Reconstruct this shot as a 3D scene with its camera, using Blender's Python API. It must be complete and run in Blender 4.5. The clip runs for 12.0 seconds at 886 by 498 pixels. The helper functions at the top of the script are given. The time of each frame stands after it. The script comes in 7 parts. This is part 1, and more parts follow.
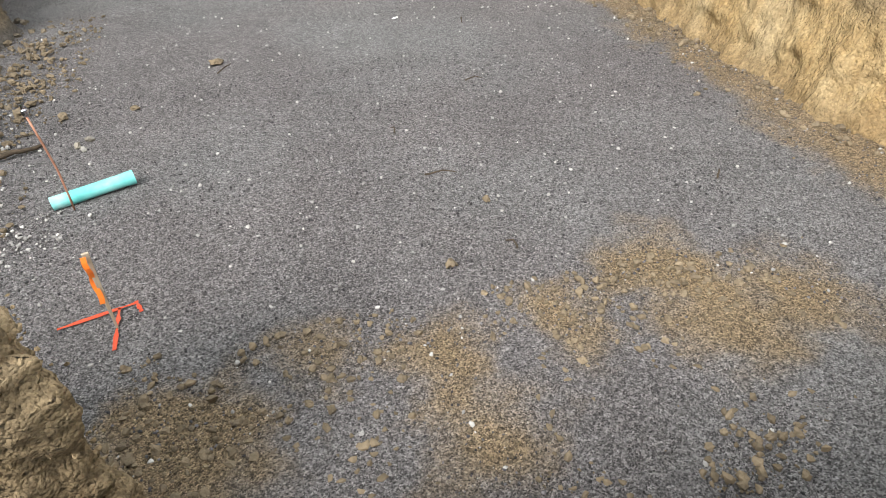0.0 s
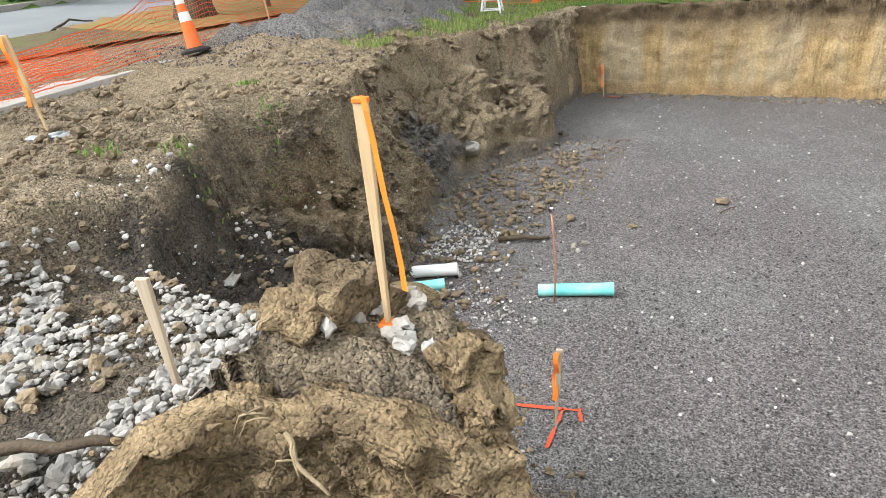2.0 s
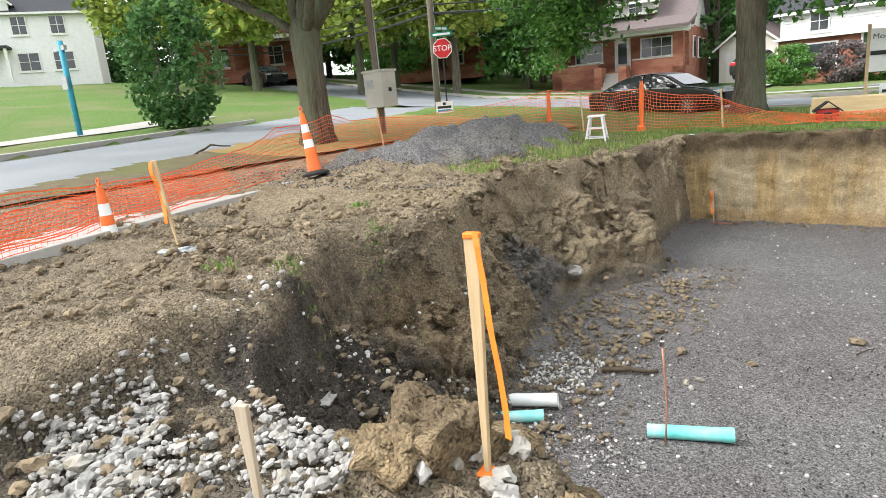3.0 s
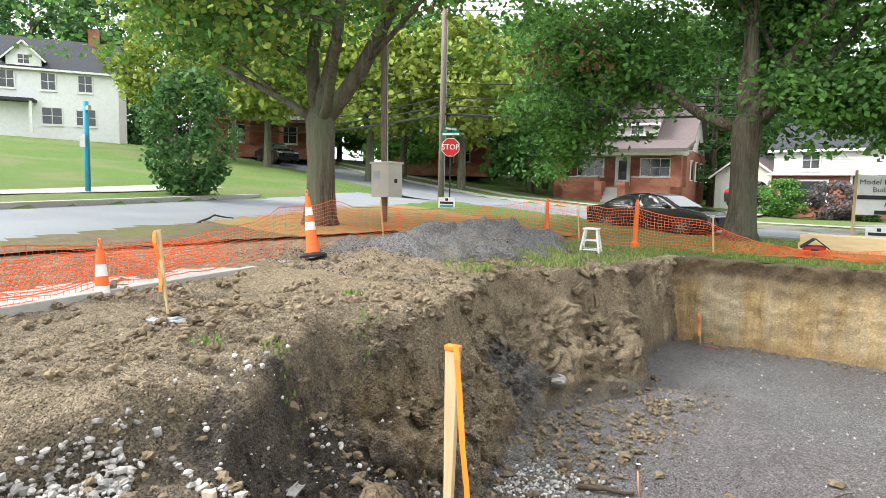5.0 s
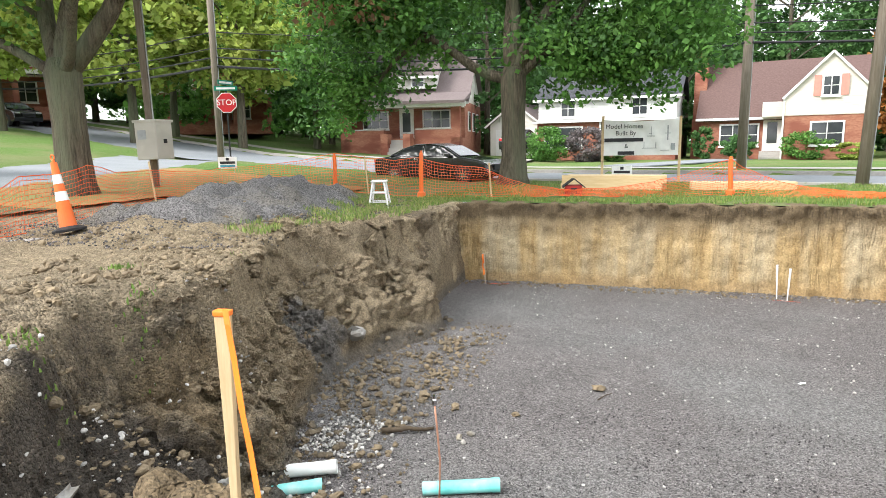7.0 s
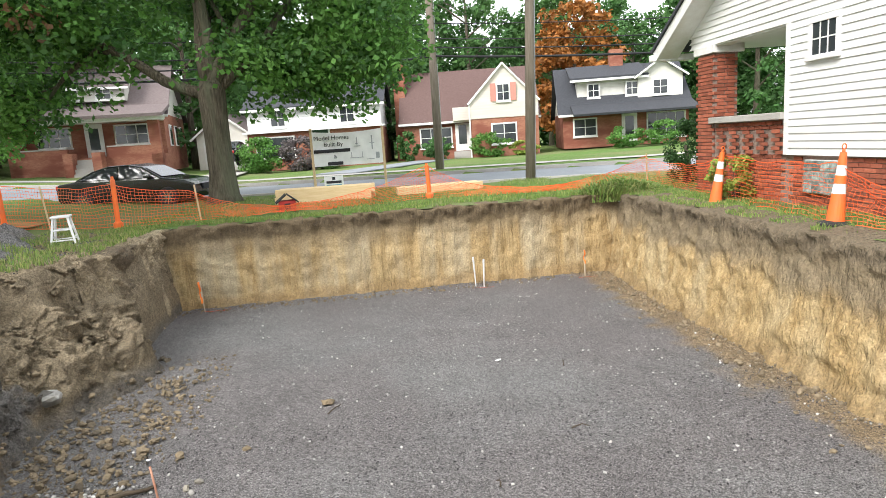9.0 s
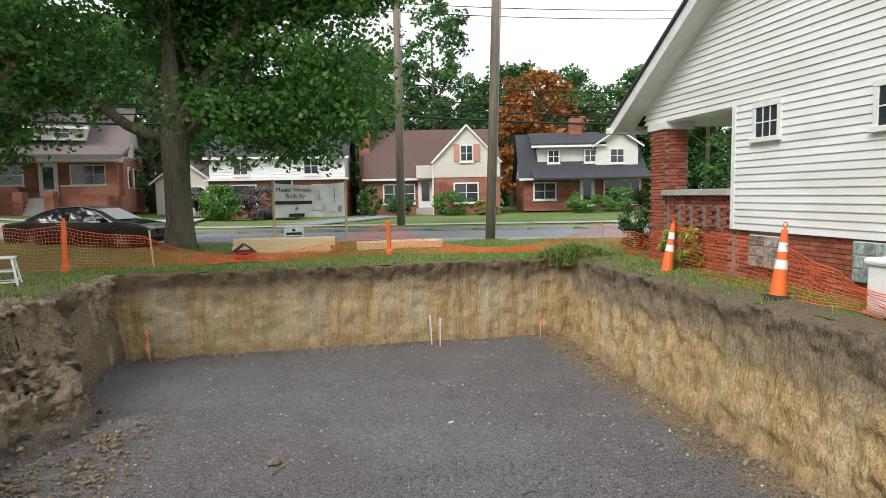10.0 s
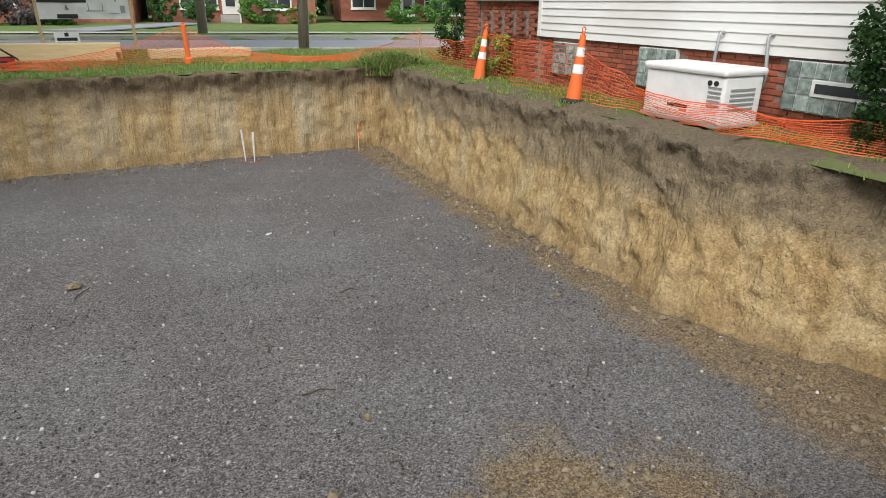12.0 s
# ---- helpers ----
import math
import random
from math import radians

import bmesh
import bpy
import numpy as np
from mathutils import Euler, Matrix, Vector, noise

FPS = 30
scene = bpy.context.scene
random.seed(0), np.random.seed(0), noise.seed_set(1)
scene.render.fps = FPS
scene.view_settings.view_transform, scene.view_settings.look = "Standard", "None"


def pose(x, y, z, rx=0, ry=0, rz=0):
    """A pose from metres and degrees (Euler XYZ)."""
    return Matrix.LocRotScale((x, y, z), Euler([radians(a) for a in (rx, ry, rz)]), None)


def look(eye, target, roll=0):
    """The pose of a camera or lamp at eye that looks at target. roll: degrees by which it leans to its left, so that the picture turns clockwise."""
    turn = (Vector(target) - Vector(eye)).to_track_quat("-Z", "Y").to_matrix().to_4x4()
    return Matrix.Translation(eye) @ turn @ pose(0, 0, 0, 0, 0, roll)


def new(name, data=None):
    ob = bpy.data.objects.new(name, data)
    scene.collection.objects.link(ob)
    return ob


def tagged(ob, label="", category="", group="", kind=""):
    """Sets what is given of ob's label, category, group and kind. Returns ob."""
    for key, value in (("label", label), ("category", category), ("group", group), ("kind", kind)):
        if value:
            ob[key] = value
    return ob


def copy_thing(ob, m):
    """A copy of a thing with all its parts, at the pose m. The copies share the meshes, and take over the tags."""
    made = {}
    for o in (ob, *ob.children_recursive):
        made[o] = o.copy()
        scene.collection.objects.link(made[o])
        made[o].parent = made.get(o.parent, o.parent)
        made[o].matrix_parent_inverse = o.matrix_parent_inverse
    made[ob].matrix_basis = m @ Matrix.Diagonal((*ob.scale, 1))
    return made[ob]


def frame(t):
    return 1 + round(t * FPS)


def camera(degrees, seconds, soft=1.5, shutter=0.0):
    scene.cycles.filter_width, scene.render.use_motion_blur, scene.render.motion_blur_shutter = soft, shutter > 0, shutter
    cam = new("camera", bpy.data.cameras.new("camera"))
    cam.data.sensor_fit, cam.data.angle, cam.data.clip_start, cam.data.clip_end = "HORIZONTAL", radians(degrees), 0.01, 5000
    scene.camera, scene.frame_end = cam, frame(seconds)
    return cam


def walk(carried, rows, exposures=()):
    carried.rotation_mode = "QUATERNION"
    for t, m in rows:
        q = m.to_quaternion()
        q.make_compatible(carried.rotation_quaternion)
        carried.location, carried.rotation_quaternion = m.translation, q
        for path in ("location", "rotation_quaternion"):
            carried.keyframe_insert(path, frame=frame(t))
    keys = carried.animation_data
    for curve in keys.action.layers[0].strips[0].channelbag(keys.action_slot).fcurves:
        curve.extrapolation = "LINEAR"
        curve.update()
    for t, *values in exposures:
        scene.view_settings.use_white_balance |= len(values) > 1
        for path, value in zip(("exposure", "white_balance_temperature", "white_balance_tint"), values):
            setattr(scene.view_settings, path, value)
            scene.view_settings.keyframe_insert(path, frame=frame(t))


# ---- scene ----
cam = camera(70.8, 12.0, soft=0.55)
PATH = [
    (0, (1.046, 8.21, 2.899), (1.416, 9.723, 1.644), -1.9),
    (0.5, (0.939, 8.274, 2.878), (1.071, 9.8, 1.592), 0.5),
    (1, (0.855, 8.29, 2.841), (0.611, 9.834, 1.593), -1.6),
    (1.5, (0.751, 8.362, 2.848), (0.129, 9.946, 1.798), -4.4),
    (2, (0.697, 8.415, 2.878), (-0.205, 9.985, 2.028), -4.8),
    (2.5, (0.642, 8.473, 2.897), (-0.39, 10.081, 2.305), -4.8),
    (3, (0.614, 8.493, 2.907), (-0.59, 10.018, 2.432), -5.0),
    (5, (0.69, 8.422, 2.987), (-0.517, 10.005, 2.798), 1.3),
    (5.5, (0.621, 8.5, 2.961), (-0.429, 10.2, 2.86), 0.6),
    (6, (0.682, 8.437, 2.984), (-0.259, 10.199, 2.88), -0.5),
    (6.5, (0.702, 8.487, 2.974), (-0.118, 10.297, 2.741), -1.2),
    (7, (0.728, 8.498, 2.965), (0.101, 10.369, 2.638), -1.0),
    (7.5, (0.866, 8.409, 2.985), (0.485, 10.335, 2.604), -3.2),
    (9.5, (0.964, 8.382, 3.211), (1.273, 10.339, 2.94), -2.6),
    (10, (0.972, 8.347, 3.222), (1.327, 10.307, 3.048), -1.0),
    (10.5, (1.0, 8.265, 3.162), (1.431, 10.202, 2.909), 0.9),
    (11, (1.02, 8.292, 3.123), (1.622, 10.154, 2.711), -2.1),
    (11.5, (1.02, 8.288, 3.071), (1.696, 10.073, 2.475), 1.2),
    (12, (1.102, 8.293, 3.057), (1.93, 9.959, 2.325), 0.6),
]
walk(cam, [(t, look(eye, target, roll)) for t, eye, target, roll in PATH],
     [(0, 1.17), (1.5, 1.27), (3, 1.3), (5, 1.42), (7.5, 1.47), (9.5, 0.97), (10.5, 0.3), (11.2, 0.4), (12.0, 0.55)])

# ---- light ----
world = bpy.data.worlds.new("overcast")
scene.world = world
world.use_nodes = True
wn, wl = world.node_tree.nodes, world.node_tree.links
sky = wn.new("ShaderNodeTexSky")
sky.sky_type, sky.sun_disc = "NISHITA", False
sky.sun_elevation, sky.sun_rotation = radians(50), radians(232)
sky.dust_density, sky.air_density = 4.0, 1.0
cloud = wn.new("ShaderNodeMixRGB")
cloud.inputs[0].default_value = 0.8
cloud.inputs[2].default_value = (9.6, 9.9, 10.2, 1)
wl.new(sky.outputs[0], cloud.inputs[1])
wl.new(cloud.outputs[0], wn["Background"].inputs[0])
wn["Background"].inputs[1].default_value = 0.105
sun = new("sun", bpy.data.lights.new("sun", "SUN"))
sun.data.energy, sun.data.angle, sun.data.color = 1.8, radians(25), (1, 0.98, 0.95)
sun.matrix_world = look((-45, -35, 60), (0, 10, 0))


# ---- materials ----
def mat(name, a, b=None, scale=4.0, rough=0.85, metal=0.0, bump=0.3, fine=40.0, c=None, cscale=0.7, stretch=(1, 1, 1), detail=8.0, dist=0.02, spec=0.3, island=0.0, obj=0.0):
    """A grained material: colours a and b mixed by noise at world size, c in large patches, bump at a fine scale."""
    m = bpy.data.materials.new(name)
    m.use_nodes = True
    n, l = m.node_tree.nodes, m.node_tree.links
    p = n["Principled BSDF"]
    p.inputs["Roughness"].default_value, p.inputs["Metallic"].default_value = rough, metal
    p.inputs["Specular IOR Level"].default_value = spec
    geo = n.new("ShaderNodeNewGeometry")
    vm = n.new("ShaderNodeVectorMath")
    vm.operation = "MULTIPLY"
    vm.inputs[1].default_value = stretch
    l.new(geo.outputs["Position"], vm.inputs[0])
    t1 = n.new("ShaderNodeTexNoise")
    t1.inputs["Scale"].default_value, t1.inputs["Detail"].default_value, t1.inputs["Roughness"].default_value = scale, detail, 0.65
    l.new(vm.outputs[0], t1.inputs["Vector"])
    ramp = n.new("ShaderNodeValToRGB")
    ramp.color_ramp.elements[0].position, ramp.color_ramp.elements[1].position = 0.36, 0.64
    ramp.color_ramp.elements[0].color = (*a, 1)
    ramp.color_ramp.elements[1].color = (*(b or [v * 0.8 for v in a]), 1)
    l.new(t1.outputs[0], ramp.inputs[0])
    out = ramp.outputs[0]
    if c:
        t2 = n.new("ShaderNodeTexNoise")
        t2.inputs["Scale"].default_value, t2.inputs["Detail"].default_value = cscale, 5.0
        l.new(vm.outputs[0], t2.inputs["Vector"])
        r2 = n.new("ShaderNodeValToRGB")
        r2.color_ramp.elements[0].position, r2.color_ramp.elements[1].position = 0.45, 0.62
        l.new(t2.outputs[0], r2.inputs[0])
        mx = n.new("ShaderNodeMixRGB")
        mx.inputs[2].default_value = (*c, 1)
        l.new(r2.outputs[0], mx.inputs[0])
        l.new(out, mx.inputs[1])
        out = mx.outputs[0]
    if island or obj:
        hs = n.new("ShaderNodeHueSaturation")
        mr = n.new("ShaderNodeMapRange")
        amt = island or obj
        mr.inputs[3].default_value, mr.inputs[4].default_value = 1 - amt, 1 + amt
        if island:
            l.new(geo.outputs["Random Per Island"], mr.inputs[0])
        else:
            oi = n.new("ShaderNodeObjectInfo")
            l.new(oi.outputs["Random"], mr.inputs[0])
        l.new(mr.outputs[0], hs.inputs["Value"])
        l.new(out, hs.inputs["Color"])
        out = hs.outputs[0]
    l.new(out, p.inputs["Base Color"])
    if bump:
        t3 = n.new("ShaderNodeTexNoise")
        t3.inputs["Scale"].default_value, t3.inputs["Detail"].default_value = fine, 6.0
        l.new(vm.outputs[0], t3.inputs["Vector"])
        bp = n.new("ShaderNodeBump")
        bp.inputs["Strength"].default_value, bp.inputs["Distance"].default_value = bump, dist
        l.new(t3.outputs[0], bp.inputs["Height"])
        l.new(bp.outputs[0], p.inputs["Normal"])
    return m


def layer(m, height, low, high, colour, wobble=0.25, scale=2.0, axis=2, amount=1.0, stretch=(1, 1, 1)):
    """Mixes a soil layer of another colour into m between two heights, with a wavering edge."""
    n, l = m.node_tree.nodes, m.node_tree.links
    p = n["Principled BSDF"]
    old = p.inputs["Base Color"].links[0].from_socket
    geo, sep, tn = n.new("ShaderNodeNewGeometry"), n.new("ShaderNodeSeparateXYZ"), n.new("ShaderNodeTexNoise")
    l.new(geo.outputs["Position"], sep.inputs[0])
    tn.inputs["Scale"].default_value, tn.inputs["Detail"].default_value = scale, 8.0
    vm = n.new("ShaderNodeVectorMath")
    vm.operation = "MULTIPLY"
    vm.inputs[1].default_value = stretch
    l.new(geo.outputs["Position"], vm.inputs[0])
    l.new(vm.outputs[0], tn.inputs["Vector"])
    ma = n.new("ShaderNodeMath")
    ma.operation = "MULTIPLY_ADD"
    ma.inputs[1].default_value = wobble
    l.new(tn.outputs[0], ma.inputs[0])
    l.new(sep.outputs[axis], ma.inputs[2])
    mr = n.new("ShaderNodeMapRange")
    mr.interpolation_type = "SMOOTHSTEP"
    mr.inputs[1].default_value, mr.inputs[2].default_value = low + wobble / 2, high + wobble / 2
    mr.inputs[4].default_value = amount
    l.new(ma.outputs[0], mr.inputs[0])
    mx = n.new("ShaderNodeMixRGB")
    mx.inputs[2].default_value = (*colour, 1)
    l.new(mr.outputs[0], mx.inputs[0])
    l.new(old, mx.inputs[1])
    l.new(mx.outputs[0], p.inputs["Base Color"])


def spot_colour(m, centre, radius, colour, wobble=0.5, soft=0.12):
    """Mixes another colour in round a point, with a ragged edge."""
    n, l = m.node_tree.nodes, m.node_tree.links
    p = n["Principled BSDF"]
    old = p.inputs["Base Color"].links[0].from_socket
    geo, vd, tn = n.new("ShaderNodeNewGeometry"), n.new("ShaderNodeVectorMath"), n.new("ShaderNodeTexNoise")
    vd.operation = "DISTANCE"
    vd.inputs[1].default_value = centre
    l.new(geo.outputs["Position"], vd.inputs[0])
    tn.inputs["Scale"].default_value, tn.inputs["Detail"].default_value = 2.2, 8.0
    l.new(geo.outputs["Position"], tn.inputs["Vector"])
    ma = n.new("ShaderNodeMath")
    ma.operation = "MULTIPLY_ADD"
    ma.inputs[1].default_value = wobble
    l.new(tn.outputs[0], ma.inputs[0])
    l.new(vd.outputs["Value"], ma.inputs[2])
    mr = n.new("ShaderNodeMapRange")
    mr.interpolation_type = "SMOOTHSTEP"
    mr.inputs[1].default_value, mr.inputs[2].default_value = radius + wobble / 2 + soft, radius + wobble / 2 - soft
    mr.inputs[4].default_value = 0.9
    l.new(ma.outputs[0], mr.inputs[0])
    mx = n.new("ShaderNodeMixRGB")
    mx.inputs[2].default_value = (*colour, 1)
    l.new(mr.outputs[0], mx.inputs[0])
    l.new(old, mx.inputs[1])
    l.new(mx.outputs[0], p.inputs["Base Color"])


def blotch(m, scale, low, high):
    """Lightens and darkens a material in soft patches."""
    n, l = m.node_tree.nodes, m.node_tree.links
    p = n["Principled BSDF"]
    geo, tn, mr, hs = n.new("ShaderNodeNewGeometry"), n.new("ShaderNodeTexNoise"), n.new("ShaderNodeMapRange"), n.new("ShaderNodeHueSaturation")
    tn.inputs["Scale"].default_value, tn.inputs["Detail"].default_value, tn.inputs["Roughness"].default_value = scale, 8.0, 0.7
    l.new(geo.outputs["Position"], tn.inputs["Vector"])
    mr.inputs[1].default_value, mr.inputs[2].default_value = 0.3, 0.7
    mr.inputs[3].default_value, mr.inputs[4].default_value = low, high
    l.new(tn.outputs[0], mr.inputs[0])
    l.new(p.inputs["Base Color"].links[0].from_socket, hs.inputs["Color"])
    l.new(mr.outputs[0], hs.inputs["Value"])
    l.new(hs.outputs[0], p.inputs["Base Color"])


def pebbly(m, scale, low, high, bump=0.6, dist=0.03, mix=1.0):
    """Breaks a material into small stones: each cell its own shade and its own height."""
    n, l = m.node_tree.nodes, m.node_tree.links
    p = n["Principled BSDF"]
    geo, vo = n.new("ShaderNodeNewGeometry"), n.new("ShaderNodeTexVoronoi")
    vo.inputs["Scale"].default_value = scale
    l.new(geo.outputs["Position"], vo.inputs["Vector"])
    sep = n.new("ShaderNodeSeparateColor")
    l.new(vo.outputs["Color"], sep.inputs[0])
    mr = n.new("ShaderNodeMapRange")
    mr.inputs[3].default_value, mr.inputs[4].default_value = low, high
    l.new(sep.outputs[0], mr.inputs[0])
    hs = n.new("ShaderNodeHueSaturation")
    l.new(p.inputs["Base Color"].links[0].from_socket, hs.inputs["Color"])
    l.new(mr.outputs[0], hs.inputs["Value"])
    l.new(hs.outputs[0], p.inputs["Base Color"])
    bp = n.new("ShaderNodeBump")
    bp.invert = True
    bp.inputs["Strength"].default_value, bp.inputs["Distance"].default_value = bump, dist
    l.new(vo.outputs["Distance"], bp.inputs["Height"])
    if p.inputs["Normal"].links:
        l.new(p.inputs["Normal"].links[0].from_socket, bp.inputs["Normal"])
    l.new(bp.outputs[0], p.inputs["Normal"])


gravel_mat = mat("pit_gravel", (0.128, 0.118, 0.116), (0.25, 0.233, 0.228), scale=44, bump=0.9, fine=60, dist=0.04, c=(0.21, 0.204, 0.2), cscale=0.35, rough=0.95)
# patches of tan soil on the gravel
for centre, radius in (((0.14, 10.43, 0.0), 0.42), ((0.88, 10.87, 0.0), 0.12), ((1.63, 10.75, 0.0), 0.22), ((1.75, 10.12, 0.0), 0.25), ((2.48, 10.80, 0.0), 0.20), ((3.37, 11.07, 0.0), 0.30), ((3.48, 10.51, 0.0), 0.38), ((4.11, 10.54, 0.0), 0.30)):
    spot_colour(gravel_mat, centre, radius + 0.05, (0.275, 0.2, 0.115), 1.1, 0.24)
layer(gravel_mat, 0, 5.15, 5.7, (0.28, 0.2, 0.11), wobble=1.2, scale=2.0, axis=0, amount=0.85)
pebbly(gravel_mat, 52, 0.72, 1.3, 0.6, 0.02)
pebbly(gravel_mat, 120, 0.3, 1.8, 1.0, 0.014)
blotch(gravel_mat, 1.1, 0.86, 1.12)
clay_mat = mat("clay", (0.31, 0.21, 0.095), (0.48, 0.352, 0.18), scale=6.5, bump=0.9, fine=34, dist=0.035, c=(0.44, 0.365, 0.24), cscale=1.6, stretch=(1, 1, 0.1), detail=14.0, rough=0.95)
layer(clay_mat, 0, 0.95, 1.4, (0.215, 0.165, 0.1), wobble=0.7, scale=1.3, stretch=(1.6, 1.6, 0.3), amount=0.75)
layer(clay_mat, 0, 1.34, 1.5, (0.135, 0.1, 0.06), wobble=0.42, scale=2.6, stretch=(1.4, 1.4, 0.35), amount=0.9)
layer(clay_mat, 0, 0.32, 0.12, (0.27, 0.18, 0.085), wobble=0.3, scale=3, amount=0.7)
pebbly(clay_mat, 38, 0.86, 1.12, 0.35, 0.02)
blotch(clay_mat, 3.0, 0.85, 1.12)
blotch(clay_mat, 30.0, 0.72, 1.2)
east_mat = mat("east_cut", (0.32, 0.215, 0.095), (0.48, 0.35, 0.175), scale=6.0, bump=1.0, fine=26, dist=0.045, c=(0.46, 0.355, 0.2), cscale=1.5, stretch=(1, 1, 0.22), detail=14.0, rough=0.95)
layer(east_mat, 0, 0.85, 1.25, (0.205, 0.162, 0.105), wobble=0.6, scale=1.5, amount=0.9)
layer(east_mat, 0, 1.4, 1.58, (0.15, 0.118, 0.08), wobble=0.3, scale=4.0, amount=0.8)
layer(east_mat, 0, 0.3, 0.1, (0.26, 0.18, 0.09), wobble=0.3, scale=3, amount=0.7)
pebbly(east_mat, 50, 0.8, 1.15, 0.5, 0.02)
blotch(east_mat, 18.0, 0.7, 1.2)
soil_mat = mat("bank_soil", (0.165, 0.137, 0.10), (0.31, 0.25, 0.17), scale=6.0, bump=1.0, fine=45, dist=0.04, c=(0.13, 0.11, 0.085), cscale=0.7, rough=0.96)
layer(soil_mat, 0, 1.62, 1.8, (0.30, 0.24, 0.16), wobble=0.4, scale=2.6, amount=0.8)
layer(soil_mat, 1, 12.4, 13.6, (0.38, 0.30, 0.195), wobble=1.5, scale=0.9, axis=1, amount=0.75)
# much darker round the middle of the near slope
spot_colour(soil_mat, (-1.95, 11.1, 0.75), 1.2, (0.085, 0.072, 0.06), 1.3)
spot_colour(soil_mat, (-3.3, 15.4, 0.6), 0.6, (0.19, 0.18, 0.17), 0.8)
# tan soil in the groove, its sunlit look put into the colour
spot_colour(soil_mat, (-2.75, 12.5, 1.0), 0.5, (0.27, 0.205, 0.125), 0.5)
layer(soil_mat, 0, 0.3, 0.05, (0.14, 0.132, 0.125), wobble=0.3, scale=1.4, amount=0.75)
pebbly(soil_mat, 62, 0.62, 1.25, 0.9, 0.025)
blotch(soil_mat, 3.4, 0.74, 1.16)
blotch(soil_mat, 20.0, 0.66, 1.2)
west_mat = mat("west_cut", (0.28, 0.222, 0.145), (0.44, 0.355, 0.235), scale=3.0, bump=1.0, fine=20, dist=0.05, c=(0.16, 0.125, 0.085), cscale=0.9, rough=0.96)
pebbly(west_mat, 45, 0.65, 1.3, 0.7, 0.03)
blotch(west_mat, 11.0, 0.75, 1.2)
block_mat = mat("block_earth", (0.215, 0.155, 0.085), (0.35, 0.265, 0.155), scale=5.0, bump=1.0, fine=24, dist=0.05, c=(0.15, 0.11, 0.065), cscale=1.8, rough=0.96)
pebbly(block_mat, 70, 0.7, 1.2, 0.6, 0.02)
blotch(block_mat, 12.0, 0.78, 1.18)
grass_ground = mat("lawn", (0.085, 0.16, 0.03), (0.13, 0.21, 0.05), scale=8.0, bump=1.0, fine=90, dist=0.03, c=(0.16, 0.19, 0.07), cscale=0.25, rough=0.95)
blade_mat = mat("grass_blade", (0.10, 0.19, 0.035), (0.18, 0.25, 0.06), scale=3.0, bump=0, island=0.35, rough=0.7)
dry_blade_mat = mat("dry_blade", (0.32, 0.31, 0.12), (0.2, 0.25, 0.07), scale=3.0, bump=0, island=0.3, rough=0.7)
road_mat = mat("asphalt", (0.185, 0.20, 0.215), (0.24, 0.258, 0.275), scale=30, bump=0.4, fine=120, c=(0.25, 0.265, 0.28), cscale=0.3, rough=0.9)
concrete_mat = mat("concrete", (0.36, 0.34, 0.315), (0.43, 0.41, 0.38), scale=10, bump=0.3, fine=80, c=(0.36, 0.34, 0.31), cscale=0.5)
stone_mat = mat("limestone", (0.28, 0.275, 0.26), (0.41, 0.40, 0.375), scale=9, bump=0.6, fine=40, c=(0.25, 0.225, 0.18), cscale=3.5, obj=0.25)
lump_mat = mat("soil_lump", (0.15, 0.118, 0.08), (0.25, 0.195, 0.125), scale=10, bump=0.9, fine=40, dist=0.02, island=0.25, rough=0.96)
pebble_mat = mat("pebbles", (0.06, 0.056, 0.06), (0.16, 0.15, 0.15), scale=20, bump=0.3, fine=80, island=0.75, rough=0.85)
rubble_mat = mat("small_rubble", (0.25, 0.24, 0.22), (0.38, 0.365, 0.34), scale=14, bump=0.4, fine=60, island=0.3, rough=0.9)
dark_lump_mat = mat("dark_soil_lump", (0.10, 0.083, 0.063), (0.18, 0.145, 0.10), scale=10, bump=0.9, fine=40, dist=0.02, island=0.25, rough=0.96)
white_pebble_mat = mat("white_pebbles", (0.36, 0.35, 0.33), (0.52, 0.5, 0.47), scale=20, bump=0.2, fine=80, island=0.4, rough=0.85)
lath_mat = mat("lath_wood", (0.50, 0.36, 0.20), (0.60, 0.45, 0.27), scale=10, bump=0.3, fine=50, stretch=(6, 6, 0.5), rough=0.75, dist=0.005)
grey_lath_mat = mat("weathered_lath", (0.42, 0.34, 0.25), (0.52, 0.44, 0.33), scale=10, bump=0.3, fine=50, stretch=(6, 6, 0.5), rough=0.8, dist=0.005)
orange_mat = mat("orange_plastic", (0.83, 0.17, 0.035), (0.75, 0.14, 0.03), scale=6, bump=0.05, rough=0.5, c=(0.70, 0.16, 0.05), cscale=3)
net_mat = mat("orange_net", (0.85, 0.13, 0.035), (0.75, 0.10, 0.03), scale=3, bump=0, rough=0.55, c=(0.82, 0.19, 0.07), cscale=1.5)
ribbon_mat = mat("orange_ribbon", (0.9, 0.24, 0.03), (0.85, 0.19, 0.03), scale=8, bump=0.1, rough=0.45)
paint_mat = mat("orange_paint", (0.72, 0.10, 0.04), (0.55, 0.09, 0.05), scale=70, bump=1.0, fine=70, dist=0.02, rough=0.9)
white_mat = mat("white_paint", (0.78, 0.78, 0.77), (0.7, 0.7, 0.69), scale=4, bump=0.05, rough=0.5)
siding_mat = mat("white_siding", (0.76, 0.76, 0.74), (0.70, 0.70, 0.68), scale=1.5, bump=0.1, fine=90, rough=0.5, c=(0.66, 0.65, 0.62), cscale=0.6, stretch=(1, 1, 4), dist=0.004)
